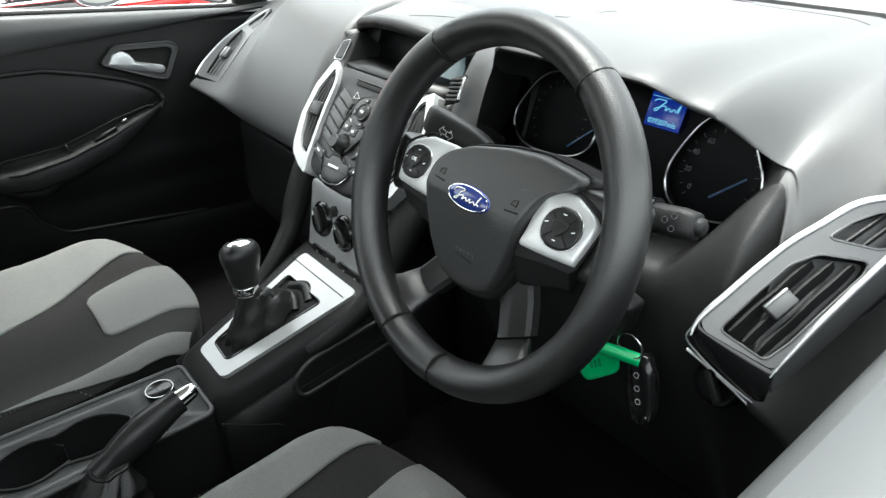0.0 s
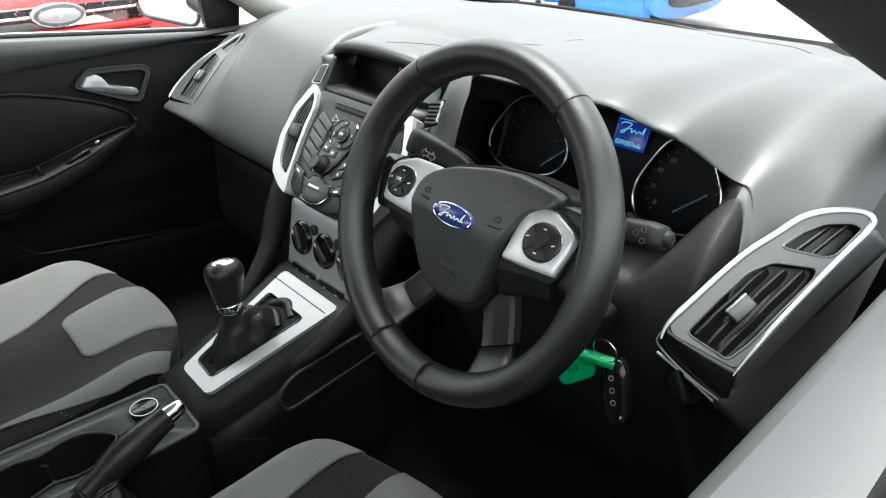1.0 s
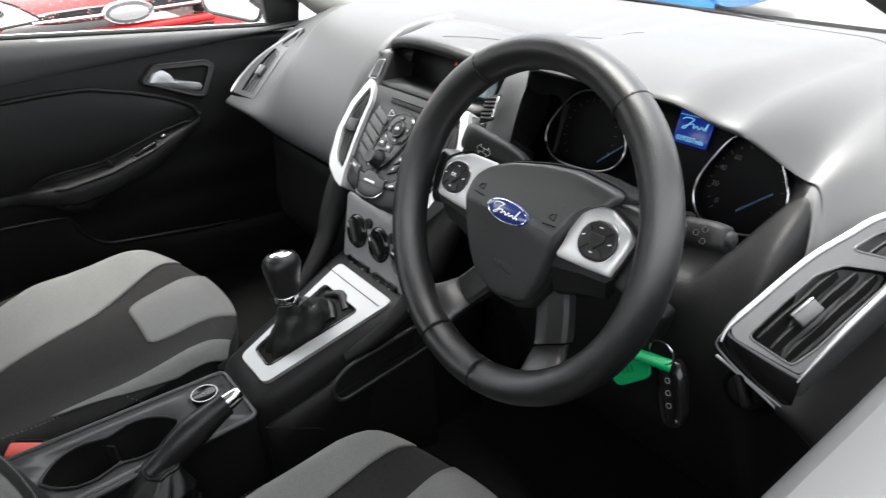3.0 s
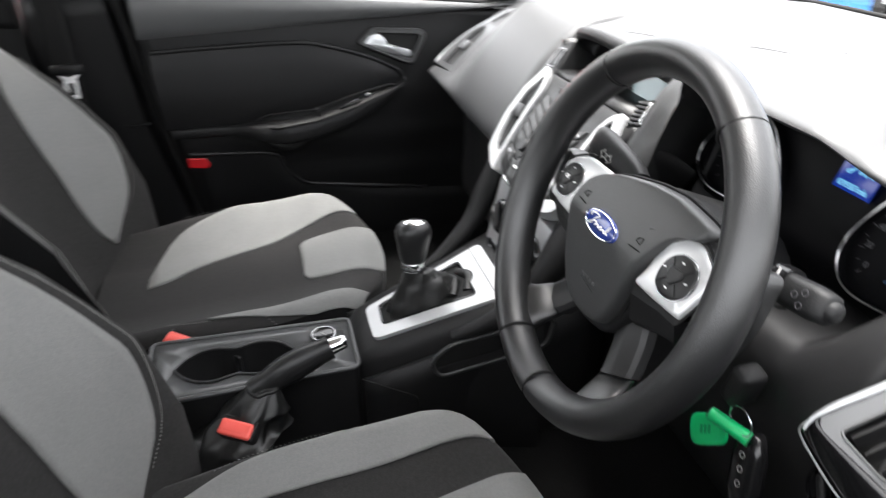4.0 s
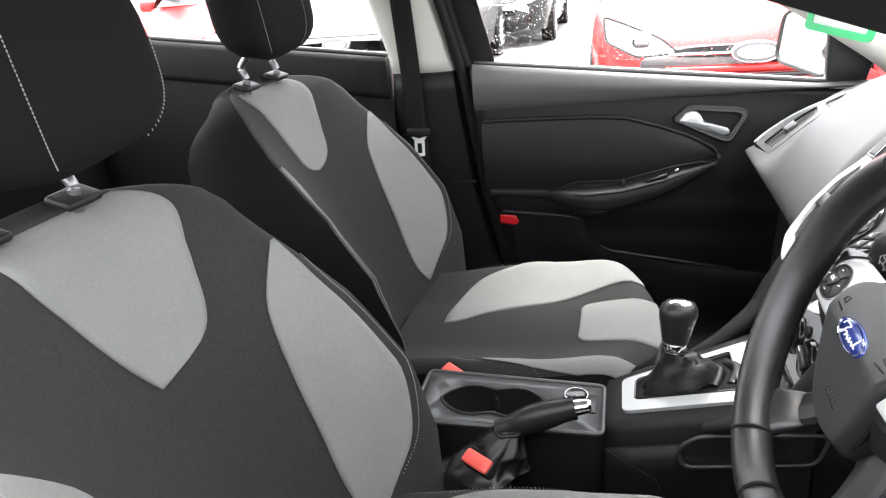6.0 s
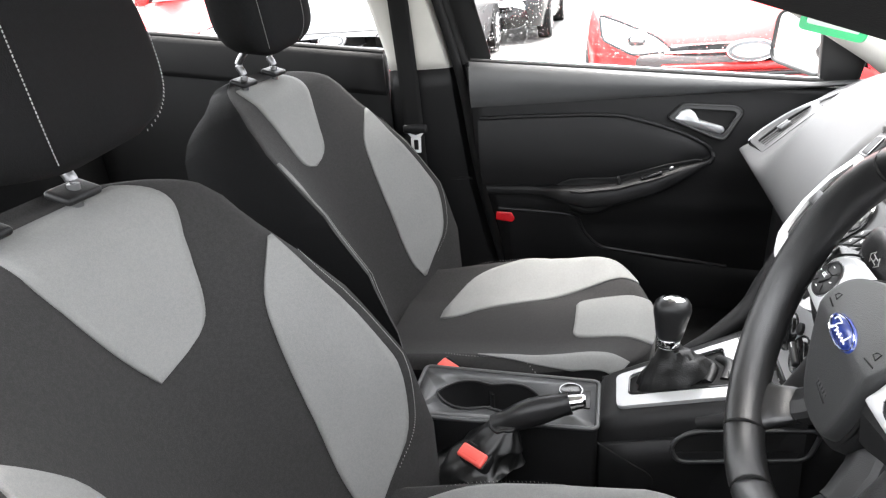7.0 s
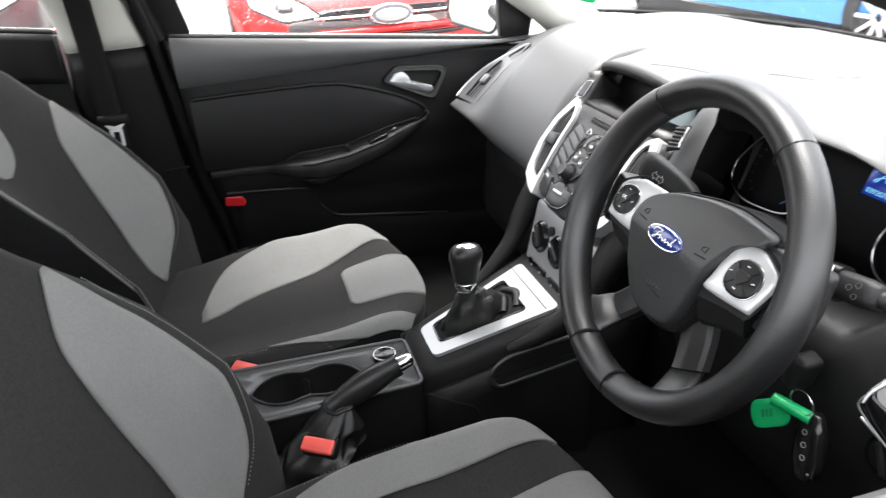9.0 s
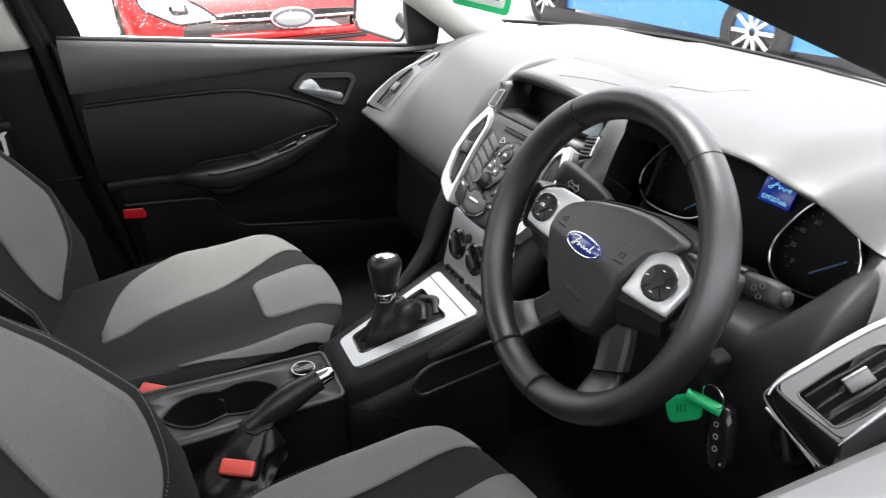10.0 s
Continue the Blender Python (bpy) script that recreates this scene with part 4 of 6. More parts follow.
for k in (-1, 1):
    def P(pts):
        q = [(k * a, b) for a, b in pts]
        return q if k > 0 else q[::-1]
    o = round_poly(P([(0.070, -0.003), (0.093, 0.003), (0.123, 0.018), (0.132, 0.031), (0.146, 0.076), (0.143, 0.126), (0.121, 0.172), (0.102, 0.160), (0.092, 0.138), (0.090, 0.098), (0.087, 0.069), (0.078, 0.019)]), 0.005, 4)
    i = round_poly(P([(0.087, 0.024), (0.099, 0.026), (0.113, 0.034), (0.121, 0.044), (0.134, 0.080), (0.131, 0.122), (0.112, 0.159), (0.103, 0.149), (0.098, 0.135), (0.098, 0.105), (0.094, 0.072), (0.089, 0.045)]), 0.005, 4)
    vent = thing("air_vent", "narrow silver-framed air vent of the centre stack", "air vent", "centre air vents")
    part("vent_frame", rim_ring(o, i, 0.007, STACK, -0.02), SATINSILVER, vent, "silver frame")
    part("duct_back", slab(i, 0.001, STACK @ pose(0, 0, 0.0015), 0.0005), RUBBER, vent)
    for j in range(3):
        f = 0.25 + 0.25 * j
        part("slat", tube([STACK @ Vector((k * (a + (b - a) * f), y, 0.004)) for a, b, y in ((0.092, 0.110, 0.032), (0.096, 0.128, 0.06), (0.099, 0.133, 0.100), (0.104, 0.118, 0.144))], 0.0022, 6, 5, flat=0.5), SATIN, vent)
    part("adjuster", rounded((0.028, 0.022, 0.007), STACK @ pose(k * 0.113, 0.092, 0.006, 0, 0, -4 * k), 0.002), SATIN, vent)

# long slanted keys on one side, number keys on the other
SLANTED = [[(-0.074, 0.137), (-0.037, 0.120), (-0.040, 0.109), (-0.080, 0.124)], [(-0.080, 0.123), (-0.042, 0.108), (-0.039, 0.092), (-0.083, 0.109)], [(-0.083, 0.108), (-0.039, 0.091), (-0.040, 0.076), (-0.083, 0.093)], [(-0.083, 0.092), (-0.041, 0.075), (-0.039, 0.061), (-0.080, 0.076)], [(-0.080, 0.075), (-0.040, 0.060), (-0.038, 0.044), (-0.076, 0.060)]]
for q in SLANTED:
    c = np.mean(q, axis=0)
    q = [tuple(c + (np.array(p) - c) * 0.95) for p in q][::-1]
    key_block(round_poly(q, 0.002), 0.0032, STACK, "audio_key", stack, GREYTRIM)


def sunk_line(name, pts, r, parent, mat, h=0.0026):
    part(name, tube([STACK @ Vector((x, y, h)) for x, y in pts], r, 6, 1, True), mat, parent)


for j in range(4):
    for c in range(2):
        x0, y0 = 0.013 + 0.020 * c + 0.006 * j, 0.046 + 0.0165 * j + 0.009 * c
        q = [(x0, y0), (x0 + 0.017, y0 + 0.009), (x0 + 0.022, y0 + 0.023), (x0 + 0.005, y0 + 0.014)]
        nk = key_block(round_poly(q, 0.002), 0.003, STACK, "number_key", stack, GREYTRIM)
        part("key_mark", rounded((0.002, 0.0035, 0.0004), STACK @ pose(x0 + 0.011, y0 + 0.0115, 0.0038), 0), WHITE, nk, smooth=False)
pod = [(-0.037, 0.095), (-0.027, 0.111), (-0.020, 0.128), (-0.006, 0.138), (0.010, 0.137), (0.023, 0.126), (0.027, 0.108), (0.020, 0.094), (0.012, 0.076), (-0.002, 0.056), (-0.022, 0.046), (-0.038, 0.050), (-0.042, 0.068)]
part("pad_recess", slab(round_poly(pod[::-1], 0.010, 4), 0.0022, STACK, 0.0008), GREYTRIM, stack)
sunk_line("recess_line", round_poly([(x * 1.05, 0.093 + (y - 0.093) * 1.05) for x, y in pod], 0.010, 4), 0.0011, stack, GLOSS)
pad = part("ring_pad", slab(ellipse(0.0270, 0.0225, 36, 2.2), 0.0026, STACK @ pose(-0.003, 0.114, 0.0012, 0, 0, 12), 0.001), GREYTRIM, stack)
part("ring_line", tube([STACK @ pose(-0.003, 0.114, 0.0036, 0, 0, 12) @ Vector((x, y, 0)) for x, y in ellipse(0.0275, 0.023, 36, 2.2)], 0.0010, 6, 1, True), GLOSS, pad)
part("ring_key", lathe([(0.0135, 0), (0.0135, 0.0035), (0.0120, 0.0050), (0.0098, 0.0040)], STACK @ pose(-0.002, 0.113, 0.003), 28), SATIN, pad, "dark satin ring")
part("ok_key", lathe([(0.0100, 0), (0.0100, 0.0035), (0.0085, 0.0046), (0, 0.0048)], STACK @ pose(-0.002, 0.113, 0.003), 24), SATIN, pad)
lettering("key_word", "OK", 0.006, STACK @ pose(-0.002, 0.113, 0.0082), WHITE, pad)
for a in (10, 100, 190, 280):
    ca, sa = math.cos(radians(a)), math.sin(radians(a))
    part("cursor_key", rounded((0.007, 0.011, 0.002), STACK @ pose(-0.002 + 0.0205 * ca, 0.113 + 0.0175 * sa, 0.004, 0, 0, a), 0.001), SATIN, pad)
    part("key_mark", rounded((0.0022, 0.004, 0.0004), STACK @ pose(-0.002 + 0.0205 * ca, 0.113 + 0.0175 * sa, 0.0052, 0, 0, a), 0), THREAD, pad, smooth=False)
for x, y in ((-0.027, 0.087), (-0.008, 0.083)):
    sk = key_block(round_poly([(x - 0.008, y - 0.007), (x + 0.008, y - 0.007), (x + 0.009, y + 0.005), (x - 0.008, y + 0.006)], 0.002), 0.0014, STACK @ pose(0, 0, 0.002), "skip_key", stack, GREYTRIM)
    part("skip_mark", rounded((0.005, 0.003, 0.0004), STACK @ pose(x, y, 0.0042), 0), WHITE, sk, smooth=False)
part("knob_well", lathe([(0.0165, 0), (0.0165, 0.001), (0.0145, 0.0004), (0, 0.0002)], STACK @ pose(-0.020, 0.060, 0.0022), 28), RUBBER, stack)
part("volume_knob", lathe([(0.0125, 0), (0.0130, 0.004), (0.0112, 0.006), (0.0108, 0.016), (0.0092, 0.018), (0, 0.0175)], STACK @ pose(-0.020, 0.060, 0.002), 26), SATIN, stack)
menu = [(-0.048, 0.034), (-0.034, 0.032), (-0.030, 0.040), (-0.010, 0.043), (0.003, 0.036), (0.017, 0.037), (0.022, 0.022), (0.011, 0.010), (-0.010, 0.004), (-0.034, 0.006)]
mk = key_block(round_poly(menu[::-1], 0.004), 0.0035, STACK, "menu_key", stack, GREYTRIM)
part("menu_split", rounded((0.062, 0.0009, 0.0008), STACK @ pose(-0.014, 0.0225, 0.0042, 0, 0, 3), 0), RUBBER, mk, smooth=False)
part("menu_bar", rounded((0.026, 0.0035, 0.001), STACK @ pose(-0.014, 0.0265, 0.0046, 0, 0, 2), 0.0004), WHITE, mk, "white bar")
sunk_line("menu_line", round_poly([(-0.014 + (x + 0.014) * 1.08, 0.023 + (y - 0.023) * 1.10) for x, y in menu], 0.004), 0.0011, mk, GLOSS)
part("menu_edge", tube([STACK @ Vector((x, y, 0.0036)) for x, y in ((-0.036, 0.0035), (-0.011, 0.0012), (0.012, 0.0075), (0.0245, 0.020))], 0.0009, 6, 3), CHROME, mk, "bright lower edge")
for k in (-1, 1):
    c = (-0.067, 0.038) if k < 0 else (0.037, 0.034)
    q = [(-0.018, 0.010), (0.012, 0.002), (0.018, -0.012), (-0.010, -0.002)] if k < 0 else [(-0.017, -0.004), (-0.004, -0.006), (0.014, 0.000), (0.006, 0.012)]
    q = [(c[0] + x, c[1] + y) for x, y in q]
    ck = key_block(round_poly(q if k > 0 else q[::-1], 0.003), 0.003, STACK, "corner_key", stack, GREYTRIM)
    sunk_line("key_line", round_poly([(c[0] + (x - c[0]) * 1.12, c[1] + (y - c[1]) * 1.15) for x, y in q], 0.003), 0.0008, ck, GLOSS)
    part("key_mark", rounded((0.009, 0.0025, 0.0005), STACK @ pose(c[0], c[1], 0.0038, 0, 0, k * 20), 0), STEEL, ck, smooth=False)
part("triangle_mark", tube([STACK @ Vector((x, y, 0.0012)) for x, y in ((-0.045, 0.127), (-0.031, 0.130), (-0.042, 0.137))], 0.0006, 5, 1, True), WHITE, stack)
part("disc_slot", rounded((0.100, 0.0065, 0.006), STACK @ pose(-0.003, 0.1500, -0.001), 0.001), RUBBER, stack)
part("disc_lip", rounded((0.104, 0.002, 0.003), STACK @ pose(-0.003, 0.155, 0.001), 0.0008), SATIN, stack)
for k in (-1,):
    hz = part("hazard_key", slab(round_poly([(k * 0.114, 0.176), (k * 0.132, 0.174), (k * 0.128, 0.200), (k * 0.114, 0.204)][::k], 0.004), 0.003, STACK, 0.001), SATIN, stack)
    part("hazard_rim", tube([STACK @ Vector((x, y, 0.003)) for x, y in round_poly([(k * 0.112, 0.174), (k * 0.134, 0.172), (k * 0.130, 0.202), (k * 0.112, 0.207)], 0.004)], 0.0006, 6, 1, True), STEEL, hz)

# screen in its hood
hood = thing("display_screen", "dark screen under a black hood on the dashboard", "screen")


def hood_pt(x, s, lift=0.0):
    """s: 0 at the rear lip to 1 where it meets the pad."""
    a = abs(x) / 0.14
    return Vector((x, 0.168 + 0.11 * s + 0.035 * a ** 3, 0.918 + 0.018 * (1 - a * a) + (0.008 + 0.020 * a ** 4) * s - 0.009 * a ** 4 + lift))


part("hood_roof", sheet(lambda x, s: hood_pt(x, s), lin(-0.152, 0.140, 27), lin(0, 1, 6)), SOFT, hood, solid=0.008, out=(0, 0, 1))
part("hood_lip", tube([hood_pt(x, 0.03, -0.008) for x in lin(-0.148, 0.136, 15)], 0.0085, 10, 2), HARD, hood, "thick black lip")
for k in (-1,):
    part("hood_cheek", sheet(lambda s, z: Vector((k * (0.120 + 0.012 * z), 0.17 + 0.095 * s, 0.850 + 0.052 * z)), lin(0, 1, 4), lin(0, 1, 4)), SATIN, hood, solid=0.005, out=(-k, 0, 0))
def pad_pt(x, y):
    """The pad's surface, over the hood where that lies on top."""
    p = dash_top(x, y)
    if -0.15 < x < 0.14 and 0.165 < y < 0.278:
        p.z = max(p.z, hood_pt(x, 0).z + (hood_pt(x, 1).z - hood_pt(x, 0).z) * (y - hood_pt(x, 0).y) / 0.11)
    return p + Vector((0, 0, 0.0002))


part("pad_seam", tube([pad_pt(x, y) for x, y in spline([(0.002, 0.195), (0.087, 0.246), (0.165, 0.281), (0.256, 0.318)], 8)], 0.0006, 6, 2), SOFT, dashboard)
SCR = basis((0.0, 0.222, 0.885), (1, 0, 0), (0, -0.92, 0.38))
part("screen_glass", rounded((0.235, 0.085, 0.004), SCR, 0.002), DIALFACE, hood, "dark glossy screen")
part("lcd", slab(round_poly([(0.030, -0.037), (0.086, -0.037), (0.097, -0.014), (0.088, 0.014), (0.014, 0.018), (0.010, -0.005)], 0.008, 5), 0.002, SCR @ pose(0, 0, 0.003), 0.0008), LCD, hood, "pale grey-blue lit read-out")
part("warning_mark", rounded((0.005, 0.006, 0.001), SCR @ pose(-0.004, 0.008, 0.003), 0.0004), RED, hood, "small red mark")
part("screen_shelf", sheet(lambda x, s: Vector((x, 0.150 + 0.11 * s, 0.864 - 0.006 * s)), lin(-0.12, 0.12, 5), lin(0, 1, 4)), SATIN, hood, solid=0.01, out=(0, 0, 1))

# roller wheel beside the column
TH = basis((0.178, 0.130, 0.884), (1, 0.1, 0.2), (0.05, -0.80, 0.60))
thumb = thing("thumb_wheel", "ribbed black thumb wheel with a bright end", "thumb wheel")
part("wheel_slot", slab(round_poly([(-0.011, -0.02), (0.011, -0.014), (0.012, 0.02), (-0.008, 0.016)], 0.003), 0.002, TH, 0.0006), RUBBER, thumb)
for j in range(6):
    part("rib", rounded((0.018, 0.0035, 0.004), TH @ pose(0, -0.0135 + 0.0052 * j, 0.003), 0.001), SATIN, thumb)
part("wheel_end", rounded((0.003, 0.028, 0.005), TH @ pose(0.011, 0.001, 0.003), 0.001), CHROME, thumb)

# ---- climate panel ----
CLIM = basis((0.011, 0.05, 0.65), (1, 0, 0), (0, -0.97, 0.24))
climate = thing("climate_panel", "silver climate panel with three black rotary knobs", "climate panel")
part("panel", slab(round_poly([(-0.100, -0.062), (0.100, -0.062), (0.108, 0.058), (-0.108, 0.058)], 0.012), 0.03, CLIM @ pose(0, 0, -0.03), 0.004), SATINSILVER, climate, "silver panel")
for j in (-1, 0, 1):
    kb = part("rotary_knob", lathe([(0.0275, 0), (0.0275, 0.002), (0.0250, 0.003), (0.0240, 0.006), (0.022, 0.007), (0, 0.0068)], CLIM @ pose(j * 0.0635, 0.003, 0), 32), GLOSS, climate, "black rotary knob")
    part("knob_grip", rounded((0.010, 0.040, 0.009), CLIM @ pose(j * 0.0635, 0.003, 0.009, 0, 0, 55 + 20 * j), 0.003), SATIN, kb)
    part("knob_line", rounded((0.0015, 0.008, 0.0006), CLIM @ pose(j * 0.0635 - 0.009, 0.011, 0.0137, 0, 0, 55 + 20 * j), 0), WHITE, kb, smooth=False)
for x in (-0.0325, 0.0325):
    part("round_button", lathe([(0.0085, 0), (0.0085, 0.004), (0.007, 0.005), (0, 0.0052)], CLIM @ pose(x, 0.026, 0), 20), SATIN, climate)
for x in (-0.049, 0.028):
    w = 0.064
    pb = part("button_strip", slab(round_poly([(x - w / 2, -0.060), (x + w / 2, -0.060), (x + w / 2, -0.042), (x - w / 2, -0.042)], 0.004), 0.004, CLIM, 0.001), GLOSS, climate, "black button strip")
    for d in (-0.016, 0.016):
        part("button_mark", rounded((0.006, 0.003, 0.0005), CLIM @ pose(x + d, -0.051, 0.0042), 0), STEEL, pb, smooth=False)

# ---- centre console ----
console = thing("centre_console", "black centre console with silver gear surround and cup holders", "centre console")
TOPN = Vector((0, -0.34, 0.94)).normalized()
CON = basis((0.0, -0.172, 0.5265), (1, 0, 0), TOPN)   # local y runs forward along the slope


def console_ring(t):
    y = -0.215 + 0.275 * t
    w = float(at([(0, 0.045), (0.10, 0.060), (0.3, 0.070), (1.0, 0.100)], t))
    z = 0.5265 + 0.3617 * (y + 0.172) - 0.030 * max(0, 1 - t / 0.10) ** 2
    ring = []
    for a, b in ((-1.25, 0.30), (-1.22, 0.46), (-1.12, z - 0.02), (-1.02, z - 0.004), (-0.9, z), (0.9, z), (1.02, z - 0.004), (1.12, z - 0.02), (1.22, 0.46), (1.25, 0.30)):
        ring.append((a * w, y, b))
    return ring


part("console_front", loft([console_ring(t) for t in (0, 0.03, 0.07, 0.12, 0.2, 0.3, 0.45, 0.6, 0.8, 1.0)]), HARD, console, angle=50)
so = round_poly([(-0.036, -0.004), (0.046, -0.004), (0.086, 0.205), (-0.066, 0.205)], 0.012, 8)
si = round_poly([(-0.028, 0.017), (0.024, 0.014), (0.0545, 0.162), (-0.046, 0.162)], 0.010, 8)
part("gear_surround", rim_ring(so, si, 0.006, CON, -0.004), SATINSILVER, console, "silver gear surround")
part("surround_joint", rounded((0.152, 0.0012, 0.0014), CON @ pose(0, 0.186, 0.0062), 0), RUBBER, console, smooth=False)
part("boot_well", slab(si, 0.001, CON @ pose(0, 0, 0.0005), 0.0005), RUBBER, console)
part("well_edge", tube([CON @ Vector((x, y, 0.006)) for x, y in inset(si, 0.0012)], 0.0016, 6, 1, True), GLOSS, console)
# dark cheeks joining the stack and the console, and the side wall with its pocket
for k in (-1, 1):
    part("cheek", tube([(k * 0.128, 0.12, 0.745), (k * 0.132, 0.085, 0.715), (k * 0.132, 0.052, 0.66), (k * 0.124, 0.025, 0.615), (k * 0.108, -0.025, 0.572), (k * 0.094, -0.07, 0.548)], lambda t: 0.030 - 0.022 * t, 14, 6), HARD, console)

    def wall(s, w):
        return Vector((k * (0.085 + 0.028 * s + 0.006 * w), -0.20 + 0.36 * s, 0.29 + (0.20 + 0.10 * s) * w))
    part("side_wall", sheet(wall, lin(0, 1, 10), lin(0, 1, 6)), HARD, console, solid=0.01, out=(k, 0, 0))
pk = round_poly([(-0.075, -0.022), (0.09, -0.015), (0.11, 0.03), (-0.05, 0.028), (-0.08, 0.008)], 0.016, 5)
PKT = basis((0.1075, -0.025, 0.522), (0.07, 1.0, 0.16), (1, -0.08, 0.05))
# Flat black plate for the pocket's shaded hollow; lip and floor paler where lit.
part("pocket_shade", slab(pk, 0.0015, PKT @ pose(0, 0, -0.001), 0.0005), RUBBER, console, "flat dark plate for the pocket's shaded hollow")
part("pocket_lip", tube([PKT @ Vector((x, y, 0.002)) for x, y in pk], 0.0034, 8, 1, True), GREYTRIM, console)
part("pocket_floor", slab(round_poly([(-0.070, -0.020), (0.085, -0.013), (0.090, -0.002), (-0.074, -0.006)], 0.004), 0.002, PKT @ pose(0, 0, 0.0004), 0.0008), SATIN, console)

# rear tray with cup holders, cut through
TRAY = 0.506
tray_o = round_poly([(-0.062, -0.500), (0.078, -0.500), (0.072, -0.204), (-0.050, -0.204)], 0.012, 5)
cups = []
for i in range(40):
    a = math.tau * i / 40
    yy = 0.0855 * math.sin(a)
    r = 0.041 - 0.011 * math.exp(-(yy / 0.020) ** 2)
    cups.append((0.012 + math.copysign(min(abs(math.cos(a)) ** 0.7, 1), math.cos(a)) * r * (1 if abs(yy) < 0.06 else math.sqrt(max(0.02, 1 - ((abs(yy) - 0.045) / 0.0415) ** 2))), -0.377 + yy))
bm = bmesh.new()
for o in (tray_o, cups):
    ring = [bm.verts.new((p[0], p[1], TRAY)) for p in o]
    for i in range(len(ring)):
        bm.edges.new((ring[i], ring[(i + 1) % len(ring)]))
bmesh.ops.triangle_fill(bm, edges=bm.edges[:], use_beauty=True)
part("tray_top", bm, TRAYGREY, console, solid=0.004, out=(0, 0, 1))
part("tray_rim", tube([(p[0], p[1], TRAY) for p in tray_o], 0.0035, 8, 1, True), TRAYGREY, console)
part("cup_rim", tube([(p[0], p[1], TRAY + 0.001) for p in cups], 0.0022, 8, 1, True), SATIN, console)
part("cup_wall", loft([[(0.012 + (p[0] - 0.012) * f, -0.377 + (p[1] + 0.377) * f, z) for p in cups] for z, f in ((TRAY, 1.0), (0.44, 0.93), (0.435, 0.85), (0.4345, 0.02))], cap=False), HARD, console)
for dx, rz in ((-0.018, 35), (0.024, -35)):
    part("cup_divider", rounded((0.014, 0.004, 0.05), pose(0.003 + dx, -0.377, 0.470, 0, 0, rz), 0.001), SATIN, console)
part("tray_body", loft([[(p[0] * 1.02 + 0.0, p[1], z) for p in tray_o] for z in (0.503, 0.47, 0.29)], cap=False), HARD, console)
part("shut_line", tube([(0.093, -0.205, 0.50), (0.1, -0.16, 0.475), (0.106, -0.13, 0.46), (0.108, -0.125, 0.44)], 0.0012, 5, 4), RUBBER, console)
part("switch_plate", rounded((0.046, 0.052, 0.003), pose(0.002, -0.242, TRAY + 0.001), 0.001), SATIN, console)
esc = part("drive_switch", lathe([(0.0185, 0), (0.0188, 0.008), (0.017, 0.0105), (0.015, 0.0095), (0, 0.0095)], pose(-0.005, -0.247, TRAY + 0.002), 30), GLOSS, console, "round switch with a bright rim")
part("switch_rim", tube([(-0.005 + 0.0178 * math.cos(a), -0.247 + 0.0178 * math.sin(a), TRAY + 0.0122) for a in lin(0, math.tau, 25)[:-1]], 0.0008, 6, 1, True), STEEL, esc)
part("switch_mark", rounded((0.008, 0.0015, 0.0004), pose(-0.005, -0.247, TRAY + 0.0119, 0, 0, 40), 0), THREAD, esc, smooth=False)

# gear lever
gear = thing("gear_lever", "glossy black gear knob with a chrome collar over a leather boot", "gear lever")
base_c, top_c = Vector((0.0, -0.093, 0.556)), Vector((0.004, -0.106, 0.618))
rings = []
for t in lin(0, 1, 9):
    c = base_c.lerp(top_c, t ** 0.8)
    w = 0.021 * (1 - t) ** 1.4 + 0.0125
    L = 0.044 * (1 - t) ** 1.2 + 0.0125
    ring = []
    for a in lin(0, math.tau, 41)[:-1]:
        f = 1 + 0.07 * math.sin(9 * a + 3 * t) * (1 - t) * 0.8 + 0.04 * math.sin(5 * a - 8 * t)
        ring.append((c.x + w * math.cos(a) * f, c.y + L * math.sin(a) * f, c.z + 0.024 * math.sin(a) * (1 - t) + 0.003 * math.sin(6 * t * 3 + 2 * a)))
    rings.append(ring)
part("boot", loft(rings), BOOT, gear, "creased black leather boot")
fold = lambda dy, r, h: tube([(-0.028, -0.07 + dy, 0.566 + h), (0.0, -0.06 + dy, 0.575 + h), (0.028, -0.07 + dy, 0.566 + h)], r, 16, 6)
part("boot_fold", merge(fold(0.042, 0.008, 0.010), fold(0.018, 0.008, 0.004)), BOOT, gear)
GK = basis((0.004, -0.107, 0.614), (1, 0, 0), (-0.10, 0.06, 1))
part("collar", lathe([(0.0150, 0), (0.0165, 0.002), (0.0168, 0.013), (0.0155, 0.0145)], GK, 28), CHROME, gear, "chrome collar")
part("collar_line", tube([GK @ Vector((0.0168 * math.cos(a), 0.0168 * math.sin(a), 0.0032)) for a in lin(0, math.tau, 25)[:-1]], 0.0007, 6, 1, True), RUBBER, gear)
kn = part("knob", loft([[GK @ Vector((x, y + oy, z)) for x, y in ellipse(w, l, 28, 2.5)] for z, w, l, oy in ((0.0135, 0.0155, 0.0165, 0), (0.018, 0.0175, 0.0185, 0), (0.030, 0.0190, 0.0210, 0), (0.042, 0.0205, 0.0230, 0), (0.052, 0.0225, 0.0255, 0), (0.061, 0.0230, 0.0265, 0.0005), (0.068, 0.0212, 0.0248, 0.001), (0.074, 0.0165, 0.0200, 0.002), (0.0768, 0.0095, 0.0120, 0.003))]), SATIN, gear, "satin black knob", angle=70)
